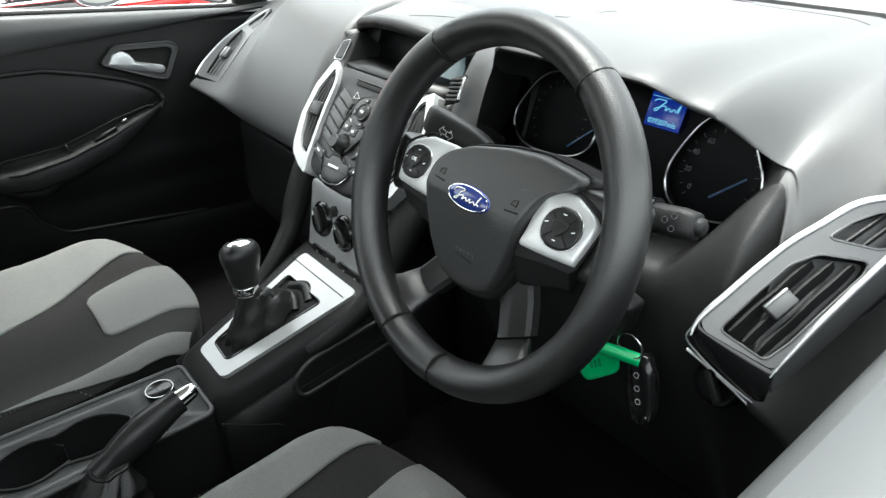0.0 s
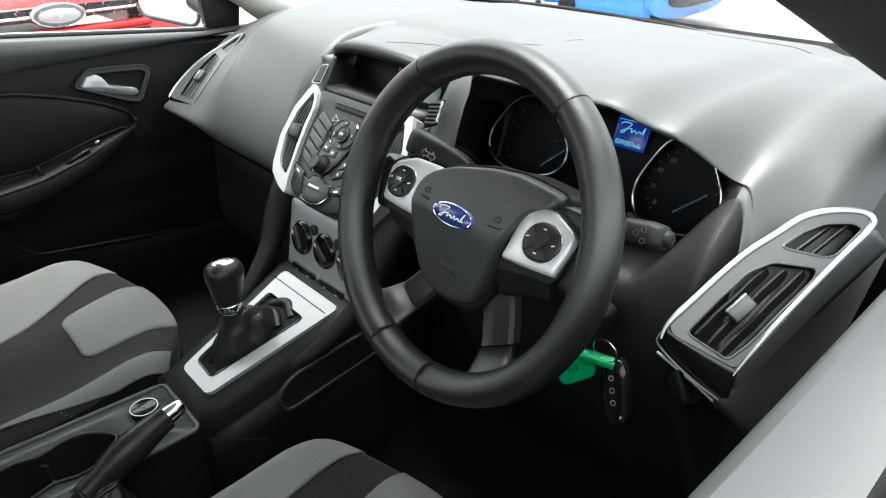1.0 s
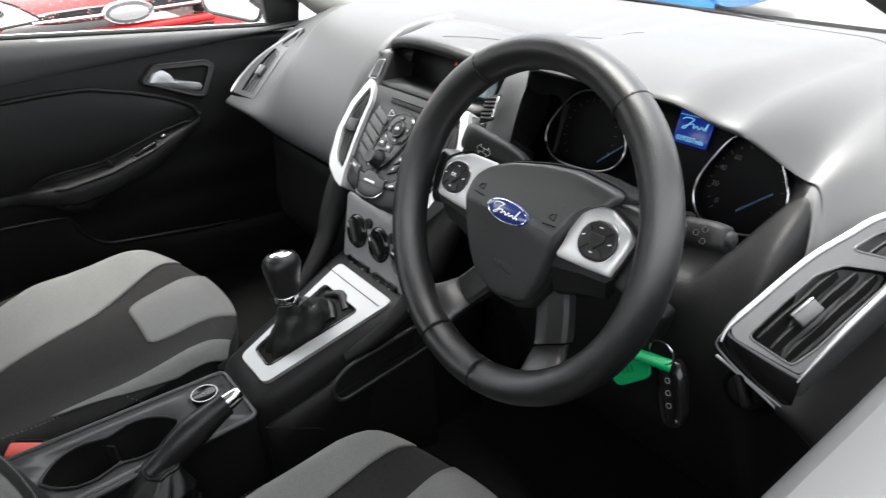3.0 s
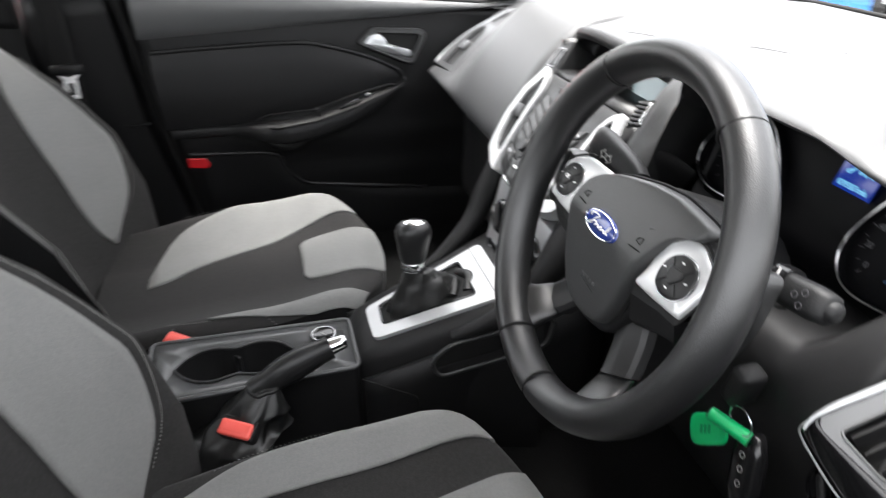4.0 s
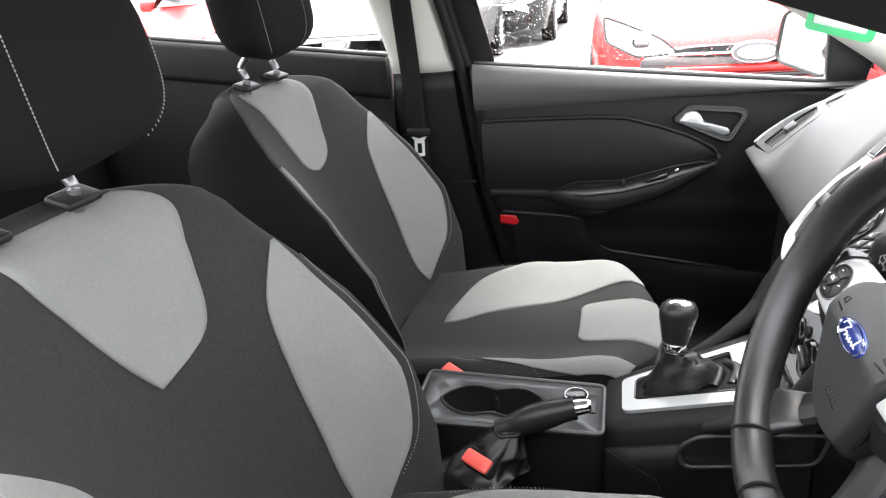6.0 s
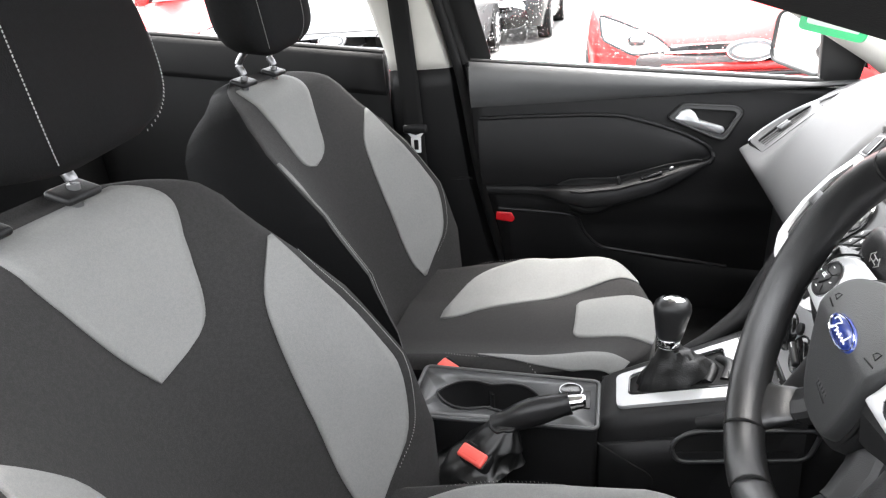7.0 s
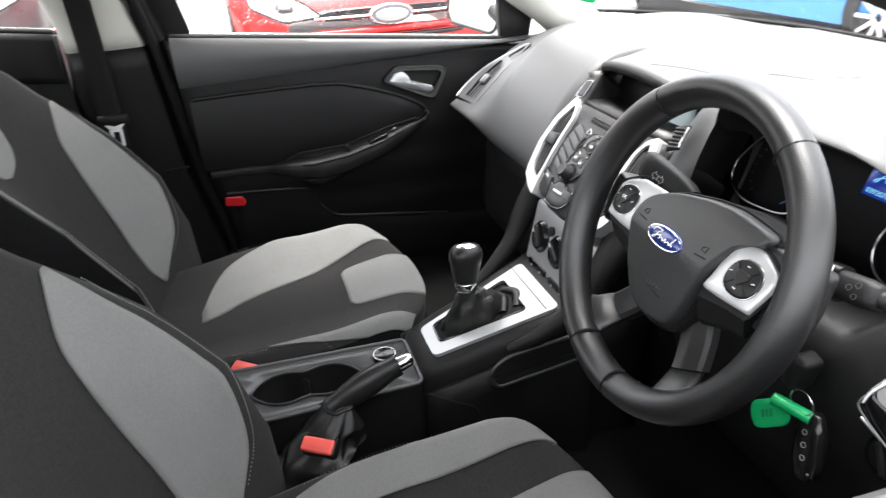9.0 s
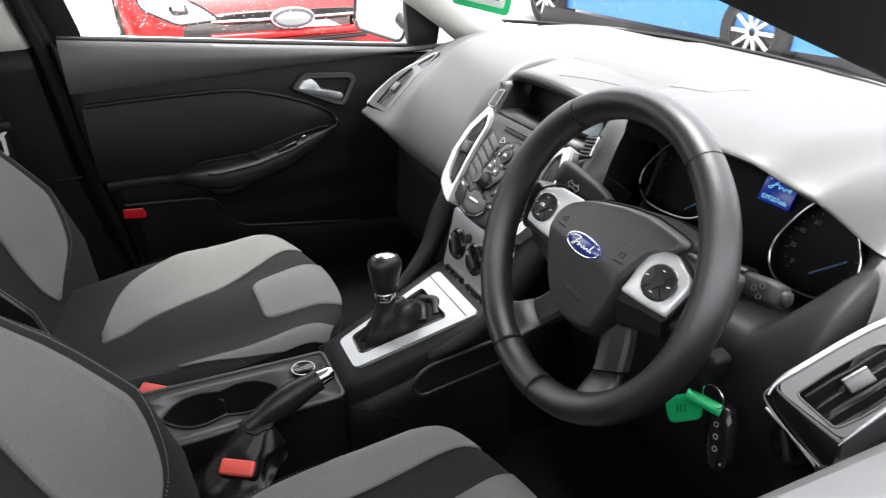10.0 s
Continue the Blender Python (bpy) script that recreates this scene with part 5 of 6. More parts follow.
part("knob_inlay", loft([[GK @ Vector((k * w * 1.03 * math.sin(a), 0.001 + oy - l * 1.035 * math.cos(a), z)) for k, a in ((-1, 0.95), (-1, 0.6), (-1, 0.25), (1, 0.0), (1, 0.25), (1, 0.6), (1, 0.95))] for z, w, l, oy in ((0.034, 0.0195, 0.0215, 0), (0.042, 0.0205, 0.0230, 0), (0.052, 0.0225, 0.0255, 0), (0.061, 0.0230, 0.0265, 0.0005), (0.068, 0.0212, 0.0248, 0.001), (0.0745, 0.0163, 0.0195, 0.002))], cap=False), GLOSS, kn, "glossy black inlay")
part("knob_cap", loft([[GK @ Vector((x, y + 0.002, z)) for x, y in ellipse(w, l, 24, 2.4)] for z, w, l in ((0.0735, 0.0150, 0.0180), (0.0768, 0.0115, 0.0140), (0.0780, 0.0060, 0.0080))]), CHROME, kn, "chrome cap with gear pattern")
for x in (-0.006, 0, 0.006):
    part("gear_line", rounded((0.0009, 0.012, 0.0006), GK @ pose(x, 0.003, 0.0778), 0), INK, kn, smooth=False)

# hand brake
brake = thing("hand_brake", "black hand brake lever with a chrome button and leather gaiter", "hand brake")
part("lever", tube([(0.1005, -0.352, 0.520), (0.0965, -0.32, 0.534), (0.091, -0.285, 0.547), (0.084, -0.243, 0.558)], lambda t: 0.0150 + 0.0040 * math.sin(math.pi * min(1, max(0, (t - 0.2) / 0.7))), 14, 8, flat=1.15), SATIN, brake, "black grip")
part("button", tube([(0.084, -0.243, 0.5585), (0.0815, -0.226, 0.5615), (0.081, -0.221, 0.562)], lambda t: 0.0125 - 0.004 * t, 14, 4), CHROME, brake, "chrome release button")
rings = []
for t in lin(0, 1, 22):
    c = Vector((0.112, -0.385, 0.452)).lerp(Vector((0.0990, -0.335, 0.5290)), t)
    w = 0.040 * (1 - t) ** 0.8 + 0.0185
    ring = []
    for a in lin(0, math.tau, 49)[:-1]:
        fold = 0.14 * math.sin(5 * a + 4.5 * t) * (1 - 0.5 * t) + 0.09 * math.sin(11 * t + 2 * a) + 0.05 * math.sin(9 * a - 7 * t)
        ring.append((c.x + w * math.cos(a) * (1 + fold), c.y + (0.055 * (1 - t) ** 0.8 + 0.015) * math.sin(a) * (1 + 0.7 * fold), c.z + 0.02 * math.sin(a) * (1 - t) + 0.005 * math.sin(14 * t + 3 * a) * (1 - t)))
    rings.append(ring)
part("gaiter", loft(rings), BOOT, brake, "creased leather gaiter")
part("gaiter_hem", tube([rings[-2][i] for i in range(0, 48, 3)], 0.0030, 8, 2, True), BOOT, brake)


def buckle(x, y, z, ry, rz):
    """A belt buckle on its stem."""
    b = thing("belt_buckle", "seat belt buckle with a red release button", "belt buckle", "belt buckles")
    m = pose(x, y, z, 0, ry, rz)
    part("buckle_case", rounded((0.030, 0.054, 0.070), m @ pose(0, 0, -0.034), 0.007, 3), HARD, b)
    part("buckle_button", rounded((0.022, 0.048, 0.009), m @ pose(0.003, 0, 0.002), 0.004, 3), RED, b, "red release button")
    part("buckle_frame", rounded((0.027, 0.053, 0.004), m @ pose(0.0, 0, -0.0005), 0.0018), HARD, b)
    part("buckle_dish", rounded((0.010, 0.030, 0.0012), m @ pose(0.003, 0, 0.0062), 0.0005), RED, b)
    part("buckle_slot", rounded((0.003, 0.040, 0.003), m @ pose(-0.0115, 0, 0.0015), 0.0008), RUBBER, b)
    part("buckle_stem", tube([m @ Vector((0, 0, -0.055)), m @ Vector((0, -0.005, -0.12)), (x, y - 0.03, 0.31)], 0.009, 8, 4), HARD, b)


buckle(-0.100, -0.468, 0.482, 20, -40)
buckle(0.139, -0.377, 0.495, 28, -33)
# ---- seats ----
def seat(cx, dy, dz, by=0.0, bz=0.0, hy=0.0, crest=None, name="front_seat"):
    """A front seat; x is across, y forward, the passenger's stands at dy = 0."""
    s = thing(name, "front car seat in charcoal cloth with pale grey panels", "car seat", "front seats")

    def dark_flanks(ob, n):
        """The flanks and the rear are sewn from a blacker cloth, its colour deepened for shade; n: faces in a ring, 40
        of them in front.
        """
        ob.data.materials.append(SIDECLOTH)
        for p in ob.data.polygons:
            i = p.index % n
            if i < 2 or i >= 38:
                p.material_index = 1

    spine = spline([(-0.625, 0.37), (-0.685, 0.53), (-0.735, 0.67), (-0.79, 0.82), (-0.85, 0.972)], 25)

    def back_centre(v):
        q = v * 100
        k = min(int(q), 99)
        p = spine[k] * (1 - (q - k)) + spine[k + 1] * (q - k)
        return p + np.array((by, bz))

    def back_width(v):
        return float(np.interp(v, [0, 0.2, 0.35, 0.55, 0.7, 0.82, 0.9, 0.95, 0.98, 1.0], [0.252, 0.282, 0.294, 0.288, 0.272, 0.250, 0.226, 0.200, 0.175, 0.13])) if v < 0.86 else 0.240 * math.sqrt(max(0.0, 1 - ((v - 0.86) / 0.155) ** 2))

    def back(u, v, lift=0.0):
        c = back_centre(v)
        w = back_width(v)
        bol = float(np.interp(v, [0, 0.2, 0.4, 0.6, 0.8, 1.0], [0.10, 0.14, 0.145, 0.112, 0.052, 0.012]))
        a = abs(u)
        f = bol * (a / 0.88) ** 1.9 if a < 0.88 else bol - (bol + 0.02) * ((a - 0.88) / 0.12) ** 2
        top = max(0, (v - 0.90) / 0.10)
        f -= 0.05 * top ** 2
        f += lift
        n = np.array((0.945, 0.33))
        return (cx + w * u * (1 if a < 0.8 else 1), c[0] + n[0] * f + dy, c[1] + n[1] * f + dz)

    def back_loop(v):
        front = [back(u, v) for u in lin(-1, 1, 41)]
        c = back_centre(v)
        w = back_width(v)
        rear = [(cx + w * u, c[0] - 0.135 * (1 - 0.30 * abs(u) ** 3) * (1 - 0.35 * max(0, (v - 0.85) / 0.15)) + dy, c[1] - 0.04 + dz) for u in lin(1.0, -1.0, 13)]
        return front + rear
    def crown(f, up):
        ring = back_loop(1.0)
        c = sum((Vector(p) for p in ring), Vector()) / len(ring)
        return [c + (Vector(p) - c) * f + Vector((0, 0, up)) for p in ring]
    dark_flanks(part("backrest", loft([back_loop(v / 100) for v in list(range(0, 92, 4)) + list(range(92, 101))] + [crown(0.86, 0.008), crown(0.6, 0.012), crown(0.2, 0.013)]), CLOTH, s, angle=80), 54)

    def cush(u, v, lift=0.0):
        """v: 0 at the rear to 1 at the front lip, which rolls down."""
        y = -0.64 + 0.54 * min(v, 0.9) / 0.9
        z = float(at([(0, 0.435), (0.5, 0.452), (0.85, 0.475), (0.95, 0.478)], v))
        w = float(at([(0, 0.222), (0.5, 0.238), (0.85, 0.232), (1.0, 0.212)], v))
        a = abs(u)
        bol = float(np.interp(v, [0, 0.25, 0.5, 0.75, 0.9, 1], [0.055, 0.072, 0.080, 0.066, 0.036, 0.012]))
        bol *= (0.36 if cx < 0 else 0.65) if u * cx < 0 else 0.62
        f = bol * max(0, min(1, (a - 0.38) / 0.42)) ** 1.4 if a < 0.80 else bol - (bol + 0.055) * ((a - 0.80) / 0.20) ** 2
        roll = max(0, (v - 0.80) / 0.20)
        y = y - 0.125 * a ** 2.5 * min(1, v) ** 3
        return (cx + w * u, y + dy + lift * 0.3 * roll, z + f - 0.075 * roll ** 2.2 + lift + dz)

    def cush_loop(v):
        top = [cush(u, v) for u in lin(-1, 1, 41)]
        yb = top[20][1]
        base = [(cx + 0.20 * u, yb - 0.02 * max(0, v - 0.8), 0.33 + dz) for u in lin(1, -1, 9)]
        return top + base
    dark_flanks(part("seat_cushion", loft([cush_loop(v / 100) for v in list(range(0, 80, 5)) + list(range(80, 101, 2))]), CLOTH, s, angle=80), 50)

    def panel(name, surface, left, right, v0, v1, label):
        """A sewn panel between two edges given as functions of v, a little proud."""
        bm = bmesh.new()
        rows = []
        for v in lin(v0, v1, 30):
            a, b = left(v), right(v)
            rows.append([bm.verts.new(surface(a + (b - a) * t, v, 0.0038)) for t in lin(0, 1, 16)])
        for r, q in zip(rows, rows[1:]):
            for i in range(15):
                bm.faces.new((r[i], r[i + 1], q[i + 1], q[i]))
        return part(name, bm, PANEL, s, label, solid=0.006, out=(0, 0.7, 0.7))

    def edge(*pts):
        return lambda v: float(np.interp(v, *zip(*[(q[1], q[0]) for q in spline([(b, a) for a, b in pts], 8)])))
    a, b = crest
    shield_a, shield_b = edge(*a), edge(*b)
    panel("upper_panel", back, lambda v: -shield_a(v), shield_b, a[0][0], 0.985, "pale grey woven cloth panel")
    inner = edge((0.12, 0.53), (0.20, 0.455), (0.38, 0.46), (0.53, 0.50), (0.62, 0.55), (0.68, 0.62), (0.73, 0.735), (0.77, 0.85))
    outer = edge((0.12, 0.55), (0.17, 0.665), (0.22, 0.76), (0.28, 0.805), (0.37, 0.83), (0.50, 0.835), (0.60, 0.83), (0.68, 0.84), (0.77, 0.87))
    for k in (-1, 1):
        panel("side_panel", back, lambda v: k * inner(v), lambda v: k * outer(v), 0.12, 0.77, "pale grey woven cloth panel")
    tongue_edge = edge((0.635, 0.24), (0.665, 0.32), (0.80, 0.36), (0.985, 0.42))
    panel("front_panel", cush, lambda v: -tongue_edge(v) - 0.04 * cx / 0.34, lambda v: tongue_edge(v) - 0.04 * cx / 0.34, 0.635, 0.985, "pale grey woven cloth panel")
    cin = edge((0.12, 0.54), (0.3, 0.48), (0.6, 0.49), (0.985, 0.55))
    cout = edge((0.12, 0.68), (0.3, 0.79), (0.5, 0.81), (0.62, 0.90), (0.985, 0.92))
    sweep_in = edge((0.150, 0.00), (0.22, 0.06), (0.30, 0.18), (0.49, 0.33), (0.69, 0.49), (0.81, 0.58), (0.985, 0.66))
    sweep_out = edge((0.150, 0.16), (0.18, 0.46), (0.23, 0.64), (0.30, 0.73), (0.40, 0.79), (0.50, 0.84), (0.62, 0.90), (0.985, 0.92))
    for k in (-1, 1):
        if cx < 0 and k < 0:
            panel("side_panel", cush, lambda v: k * sweep_in(v), lambda v: k * sweep_out(v), 0.150, 0.985, "pale grey woven cloth panel")
        elif cx < 0:
            panel("side_panel", cush, lambda v: 0.805, lambda v: 0.812 + 0.100 * min(1, (v - 0.36) / 0.34), 0.36, 0.985, "pale grey woven cloth panel")
        else:
            panel("side_panel", cush, lambda v: k * (cin(v) + (0.13 * min(1, (v - 0.12) * 5) if k * cx < 0 else 0.0)), lambda v: k * cout(v), 0.12, 0.985, "pale grey woven cloth panel")

    def stitch(surface, line, v0, v1, k, n=90):
        bm = bmesh.new()
        for i in range(n):
            v = v0 + (v1 - v0) * i / (n - 1)
            p = Vector(surface(k * line(v), v, 0.003))
            q = Vector(surface(k * line(min(v + 0.004, v1)), min(v + 0.004, v1), 0.003))
            if (q - p).length > 1e-5:
                rounded((0.0024, 0.0007, 0.0005), basis(p, q - p, (0, 0.9, 0.4)), 0, bm=bm)
        part("stitching", bm, THREAD, s, "pale stitching", smooth=False)
    for k in (-1, 1):
        stitch(back, lambda v: outer(v) + 0.03, 0.17, 0.72, k, 120)
        stitch(cush, lambda v: cout(v) + 0.03, 0.25, 0.95, k, 70)
    # head restraint on two posts
    HY, HZ = dy + by, dz + bz
    hc = np.array((cx, -0.847 + HY + hy, 1.113 + HZ))
    rings = []
    for t in lin(0, 1, 15):
        h = -0.105 + 0.21 * t
        k = (1 - abs(2 * t - 1) ** 3.5) ** 0.5
        k = max(k, 0.15)
        w, d = 0.150 * k * (1 - 0.08 * t), 0.055 * k
        rings.append([(hc[0] + x, hc[1] + y - 0.12 * h + 0.01 * (x / 0.13) ** 2, hc[2] + h) for x, y in ellipse(w, d, 28, 3.2)])
    part("head_restraint", loft(rings), HEADCLOTH, s, angle=80)
    for k in (-1, 1):
        bm = bmesh.new()
        for i in range(46):
            h = -0.085 + 0.17 * i / 45
            kk = (1 - abs(2 * (h + 0.105) / 0.21 - 1) ** 3.5) ** 0.5
            p = Vector((hc[0] + (0.062 if k * cx > 0 else 0.112) * k * kk, hc[1] + 0.055 * kk - 0.12 * h + 0.0065 * kk, hc[2] + h))
            rounded((0.0025, 0.0008, 0.0007), basis(p, (0, -0.12, 1), (0, 1, 0.1)), 0, bm=bm)
        part("stitching", bm, THREAD, s, "pale stitching", smooth=False)
        part("post", tube([(cx + k * 0.062, -0.868 + HY, 0.95 + HZ), (cx + k * 0.062, -0.866 + HY, 0.980 + HZ), (cx + k * 0.062, -0.872 + HY, 1.000 + HZ), (cx + k * 0.06, -0.850 + HY + hy, 1.03 + HZ), (cx + k * 0.06, -0.848 + HY + hy, 1.06 + HZ)], 0.0070, 12), POSTMETAL, s, "steel post")
        part("post_collar", rounded((0.052, 0.034, 0.010), pose(cx + k * 0.062, -0.868 + HY, 0.966 + HZ, -18), 0.0045, 3), HARD, s)
    return s


EVEN = ((0.685, 0.004), (0.70, 0.13), (0.73, 0.22), (0.79, 0.29), (0.85, 0.37), (0.92, 0.48), (0.985, 0.66))
INBOARD = ((0.665, 0.0), (0.678, 0.20), (0.70, 0.32), (0.74, 0.395), (0.81, 0.48), (0.89, 0.60), (0.985, 0.80))
OUTBOARD = ((0.665, 0.004), (0.74, 0.10), (0.85, 0.22), (0.94, 0.33), (0.985, 0.45))
seat(-0.343, 0.0, 0.0, -0.012, 0.008, 0.0, (EVEN, EVEN))
seat(0.378, 0.085, -0.010, 0.022, 0.0, 0.022, (INBOARD, OUTBOARD))


# ---- door fittings ----
def on_door(side, y, z, lift=0.0):
    return Vector((side * (door_x(y, z) - lift + side_out(side, y)), y, z))


def crease_z(y):
    return 0.834 + 0.022 * (y + 0.52) / 0.76


def door_top(side, d, y1=0.34):
    """The paler upper pad, with the rubber strip along the glass."""
    def pad(y, w):
        z0, z1 = crease_z(y), sill_z(y)
        z1 = max(z1, z0 + 0.012)
        z = z0 + (z1 - z0) * min(w, 1)
        bulge = 0.014 * math.sin(math.pi * min(1, w)) ** 0.6 + 0.004
        p = on_door(side, y, z, bulge)
        if w > 1:
            p = on_door(side, y, z1, 0.004) + Vector((side * (0.03 if side < 0 else 0.045) * (w - 1), 0, -0.016 * (w - 1) if side < 0 else 0.0))
        return p
    y0 = door_rear(0.9) + 0.006
    # The driver's pad and cap take the paler copy for daylight on them.
    part("upper_pad", sheet(pad, lin(y0, y1, 40), lin(0, 1, 12) + ([1.25, 1.5, 2.0] if side < 0 else [])), DOORTOP if side < 0 else DOORTOP_LIT, d, "grained grey upper pad", angle=70)
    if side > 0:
        part("sill_cap", sheet(pad, lin(y0, y1, 40), [1, 1.02, 1.08, 1.3, 1.6, 2.0]), DOORTOP_LIT, d, "smooth grey sill cap, paled as if daylit", angle=70)
    part("glass_seal", tube([Vector((side * (SIDE + side_out(side, y) + (0.012 if side < 0 else 0.052)), y, sill_z(y) - 0.001)) for y in lin(y0, y1, 8)], 0.006, 8, 2), RUBBER, d)
    part("bright_strip", tube([Vector((side * (SIDE + side_out(side, y) + (0.048 if side < 0 else 0.070)), y, sill_z(y) + 0.001)) for y in lin(y0, y1, 8)], 0.0018, 8, 2), CHROME, d, "bright metal strip")
    outer = sheet(lambda y, w: Vector((side * (SIDE + side_out(side, y) + (0.07 if side < 0 else 0.086) + 0.10 * math.sin(w * 1.5)), y, sill_z(y) - 0.005 - 0.55 * w)), lin(y0, y1 + 0.1, 8), lin(0, 1, 10))
    part("outer_panel", outer, PAINT_OWN, d, "silver painted outer skin", solid=0.004, out=(side, 0, 0))


for side, d in ((-1, door_left), (1, door_right)):
    door_top(side, d)

# padded insert, arm rest, pocket (passenger's door; the driver's mirrors it)
ARM_Y = [-0.50, -0.40, -0.326, -0.25, -0.18, -0.10, -0.04, 0.012, 0.026]
ARM_Z = [0.626, 0.626, 0.622, 0.618, 0.626, 0.650, 0.674, 0.696, 0.706]


def arm_z(y):
    return float(np.interp(y, ARM_Y, ARM_Z))


def insert_top(y):
    return float(np.interp(y, [-0.52, -0.42, -0.30, -0.235, -0.175, -0.10, -0.032, 0.011, 0.022, 0.026], [0.804, 0.807, 0.808, 0.808, 0.804, 0.783, 0.758, 0.734, 0.722, 0.712]))


for side, d in ((-1, door_left), (1, door_right)):
    def ins(y, w):
        a, b = arm_z(y) + 0.012, max(insert_top(y), arm_z(y) + 0.013)
        z = a + (b - a) * w
        soft = math.sin(math.pi * min(0.97, max(0.03, w))) ** 0.5
        return on_door(side, y, z, 0.002 + 0.010 * soft * min(1, (0.026 - y) / 0.06 + 0.05))
    part("padded_insert", sheet(ins, lin(door_rear(0.75) + 0.01, 0.024, 36), lin(0, 1, 16)), HARD, d, "padded dark insert")
    part("insert_bead", tube([on_door(side, y, insert_top(y) + 0.003, 0.005) for y in lin(-0.5, -0.02, 20) + [0.0, 0.012, 0.020, 0.025]] + [on_door(side, y, z, 0.010) for y, z in ((0.027, 0.712), (0.025, 0.703), (0.018, 0.695))], 0.0050, 10, 2), HARD, d)
    rings = []
    for y in lin(door_rear(0.64) + 0.005, 0.024, 44):
        z = arm_z(y)
        f = max(0.05, min(1, (0.034 - y) / 0.08)) ** 0.5
        dep = float(np.interp(y, [-0.5, -0.36, -0.31, -0.25, -0.1, 0.024], [0.016, 0.022, 0.052, 0.070, 0.060, 0.016]))
        hgt = float(np.interp(y, [-0.5, -0.36, -0.30, -0.25, -0.1, 0.024], [0.010, 0.012, 0.020, 0.026, 0.024, 0.012]))
        rings.append([on_door(side, y, z, -0.004) + Vector((-side * dep * (0.5 + 0.5 * a), 0, b * hgt * f)) for a, b in ellipse(1, 1, 16, 3.2)])
    arm = part("arm_rest", loft(rings), HARD, d, "curved arm rest", angle=50)
    # grip well in front of the insert: a sunk trough with a raised rim
    well_y = lin(-0.318, 0.004, 26)

    def trough(y, w):
        lift = float(np.interp(y, [-0.318, -0.27, -0.1, 0.004], [0.020, 0.060, 0.052, 0.012]))
        top = float(np.interp(y, [-0.322, -0.288, -0.183, -0.071, -0.005, 0.004], [0.640, 0.6555, 0.660, 0.693, 0.7055, 0.703]))
        low = arm_z(y) + float(np.interp(y, [-0.318, -0.25, -0.1, 0.004], [0.010, 0.021, 0.019, 0.004]))
        end = min(1, (y + 0.322) / 0.03, (0.010 - y) / 0.03)
        deep = (0.5 - 0.5 * math.cos(math.tau * w)) ** 0.5 * 0.020 * max(0, end)
        return on_door(side, y, low + (top - low) * w - deep * 0.6, lift * (1 - w) + 0.012 * w - deep * 0.5)
    part("grip_well", sheet(trough, well_y, lin(0, 1, 10)), RUBBER, arm)
    part("well_rim", tube([Vector(trough(y, 0)) for y in well_y] + [Vector(trough(y, 1)) for y in reversed(well_y)], 0.0026, 8, 1, True), HARD, arm)
    part("well_step", rounded((0.020, 0.006, 0.026), Matrix.Translation(on_door(side, -0.175, 0.655, 0.030)) @ pose(0, 0, 0, 15), 0.002), HARD, arm)
    part("window_switch", rounded((0.016, 0.05, 0.008), Matrix.Translation(on_door(side, -0.105, arm_z(-0.09) + 0.020, 0.034)) @ pose(0, 0, 0, 20, 0, 0), 0.003), GLOSS, arm)
    part("switch_tip", rounded((0.008, 0.010, 0.006), Matrix.Translation(on_door(side, -0.062, 0.690, 0.026)) @ pose(0, 0, 0, 25, 0, 0), 0.002), STEEL, arm)
    part("under_scoop", tube([on_door(side, y, 0.604 - 0.026 * math.sin(math.pi * (y + 0.31) / 0.13), 0.008) for y in lin(-0.31, -0.18, 9)], lambda t: 0.006 + 0.012 * math.sin(math.pi * t), 10, 3), HARD, d)
    part("scoop_mouth", tube([on_door(side, y, 0.592, 0.020) for y in lin(-0.285, -0.205, 6)], 0.008, 8, 2, flat=0.5), RUBBER, d)
    # lower moulding with the map pocket
    part("pocket_line", tube([on_door(side, y, z, 0.003) for y, z in ((-0.47, 0.572), (-0.36, 0.563), (-0.295, 0.555), (-0.272, 0.540), (-0.256, 0.50), (-0.219, 0.462), (-0.164, 0.448), (-0.05, 0.428), (0.09, 0.404))], 0.0045, 8, 6), SATIN, d)

    def low(y, w):
        top = float(np.interp(y, [-0.46, -0.285, -0.255, -0.225, -0.05, 0.2], [0.578, 0.556, 0.50, 0.46, 0.416, 0.39]))
        z = 0.285 + (top - 0.285) * w
        return on_door(side, y, z, 0.012 * min(1, (1 - w) * 6 + 0.2))
    part("map_pocket", sheet(low, lin(-0.445, 0.25, 34), lin(0, 1, 10)), HARD, d)
    # release handle in its bezel
    HB = basis(on_door(side, 0.0, 0.795, 0.002), (0, -side, 0), (-side, 0, 0.10))
    sx = -side

    def H(pts):
        q = [((y * sx), z - 0.795) for y, z in pts]
        return q if sx > 0 else q[::-1]
    bo = round_poly(H([(-0.074, 0.800), (-0.042, 0.829), (0.066, 0.821), (0.080, 0.808), (0.046, 0.750), (0.024, 0.755)]), 0.010, 5)
    bi = round_poly(H([(-0.064, 0.800), (-0.038, 0.820), (0.061, 0.812), (0.069, 0.805), (0.042, 0.760), (0.026, 0.764)]), 0.008, 5)
    bez = part("handle_bezel", rim_ring(bo, bi, 0.010, HB, -0.003), GREYTRIM, d, "dark grey bezel")
    part("bezel_edge", tube([HB @ Vector((x, y, 0.0095)) for x, y in bo], 0.0022, 8, 1, True), GREYTRIM, bez)
    part("bezel_gap", tube([HB @ Vector((x * 1.05, y * 1.09 - 0.0008, 0.001)) for x, y in bo], 0.0030, 6, 1, True), RUBBER, bez)
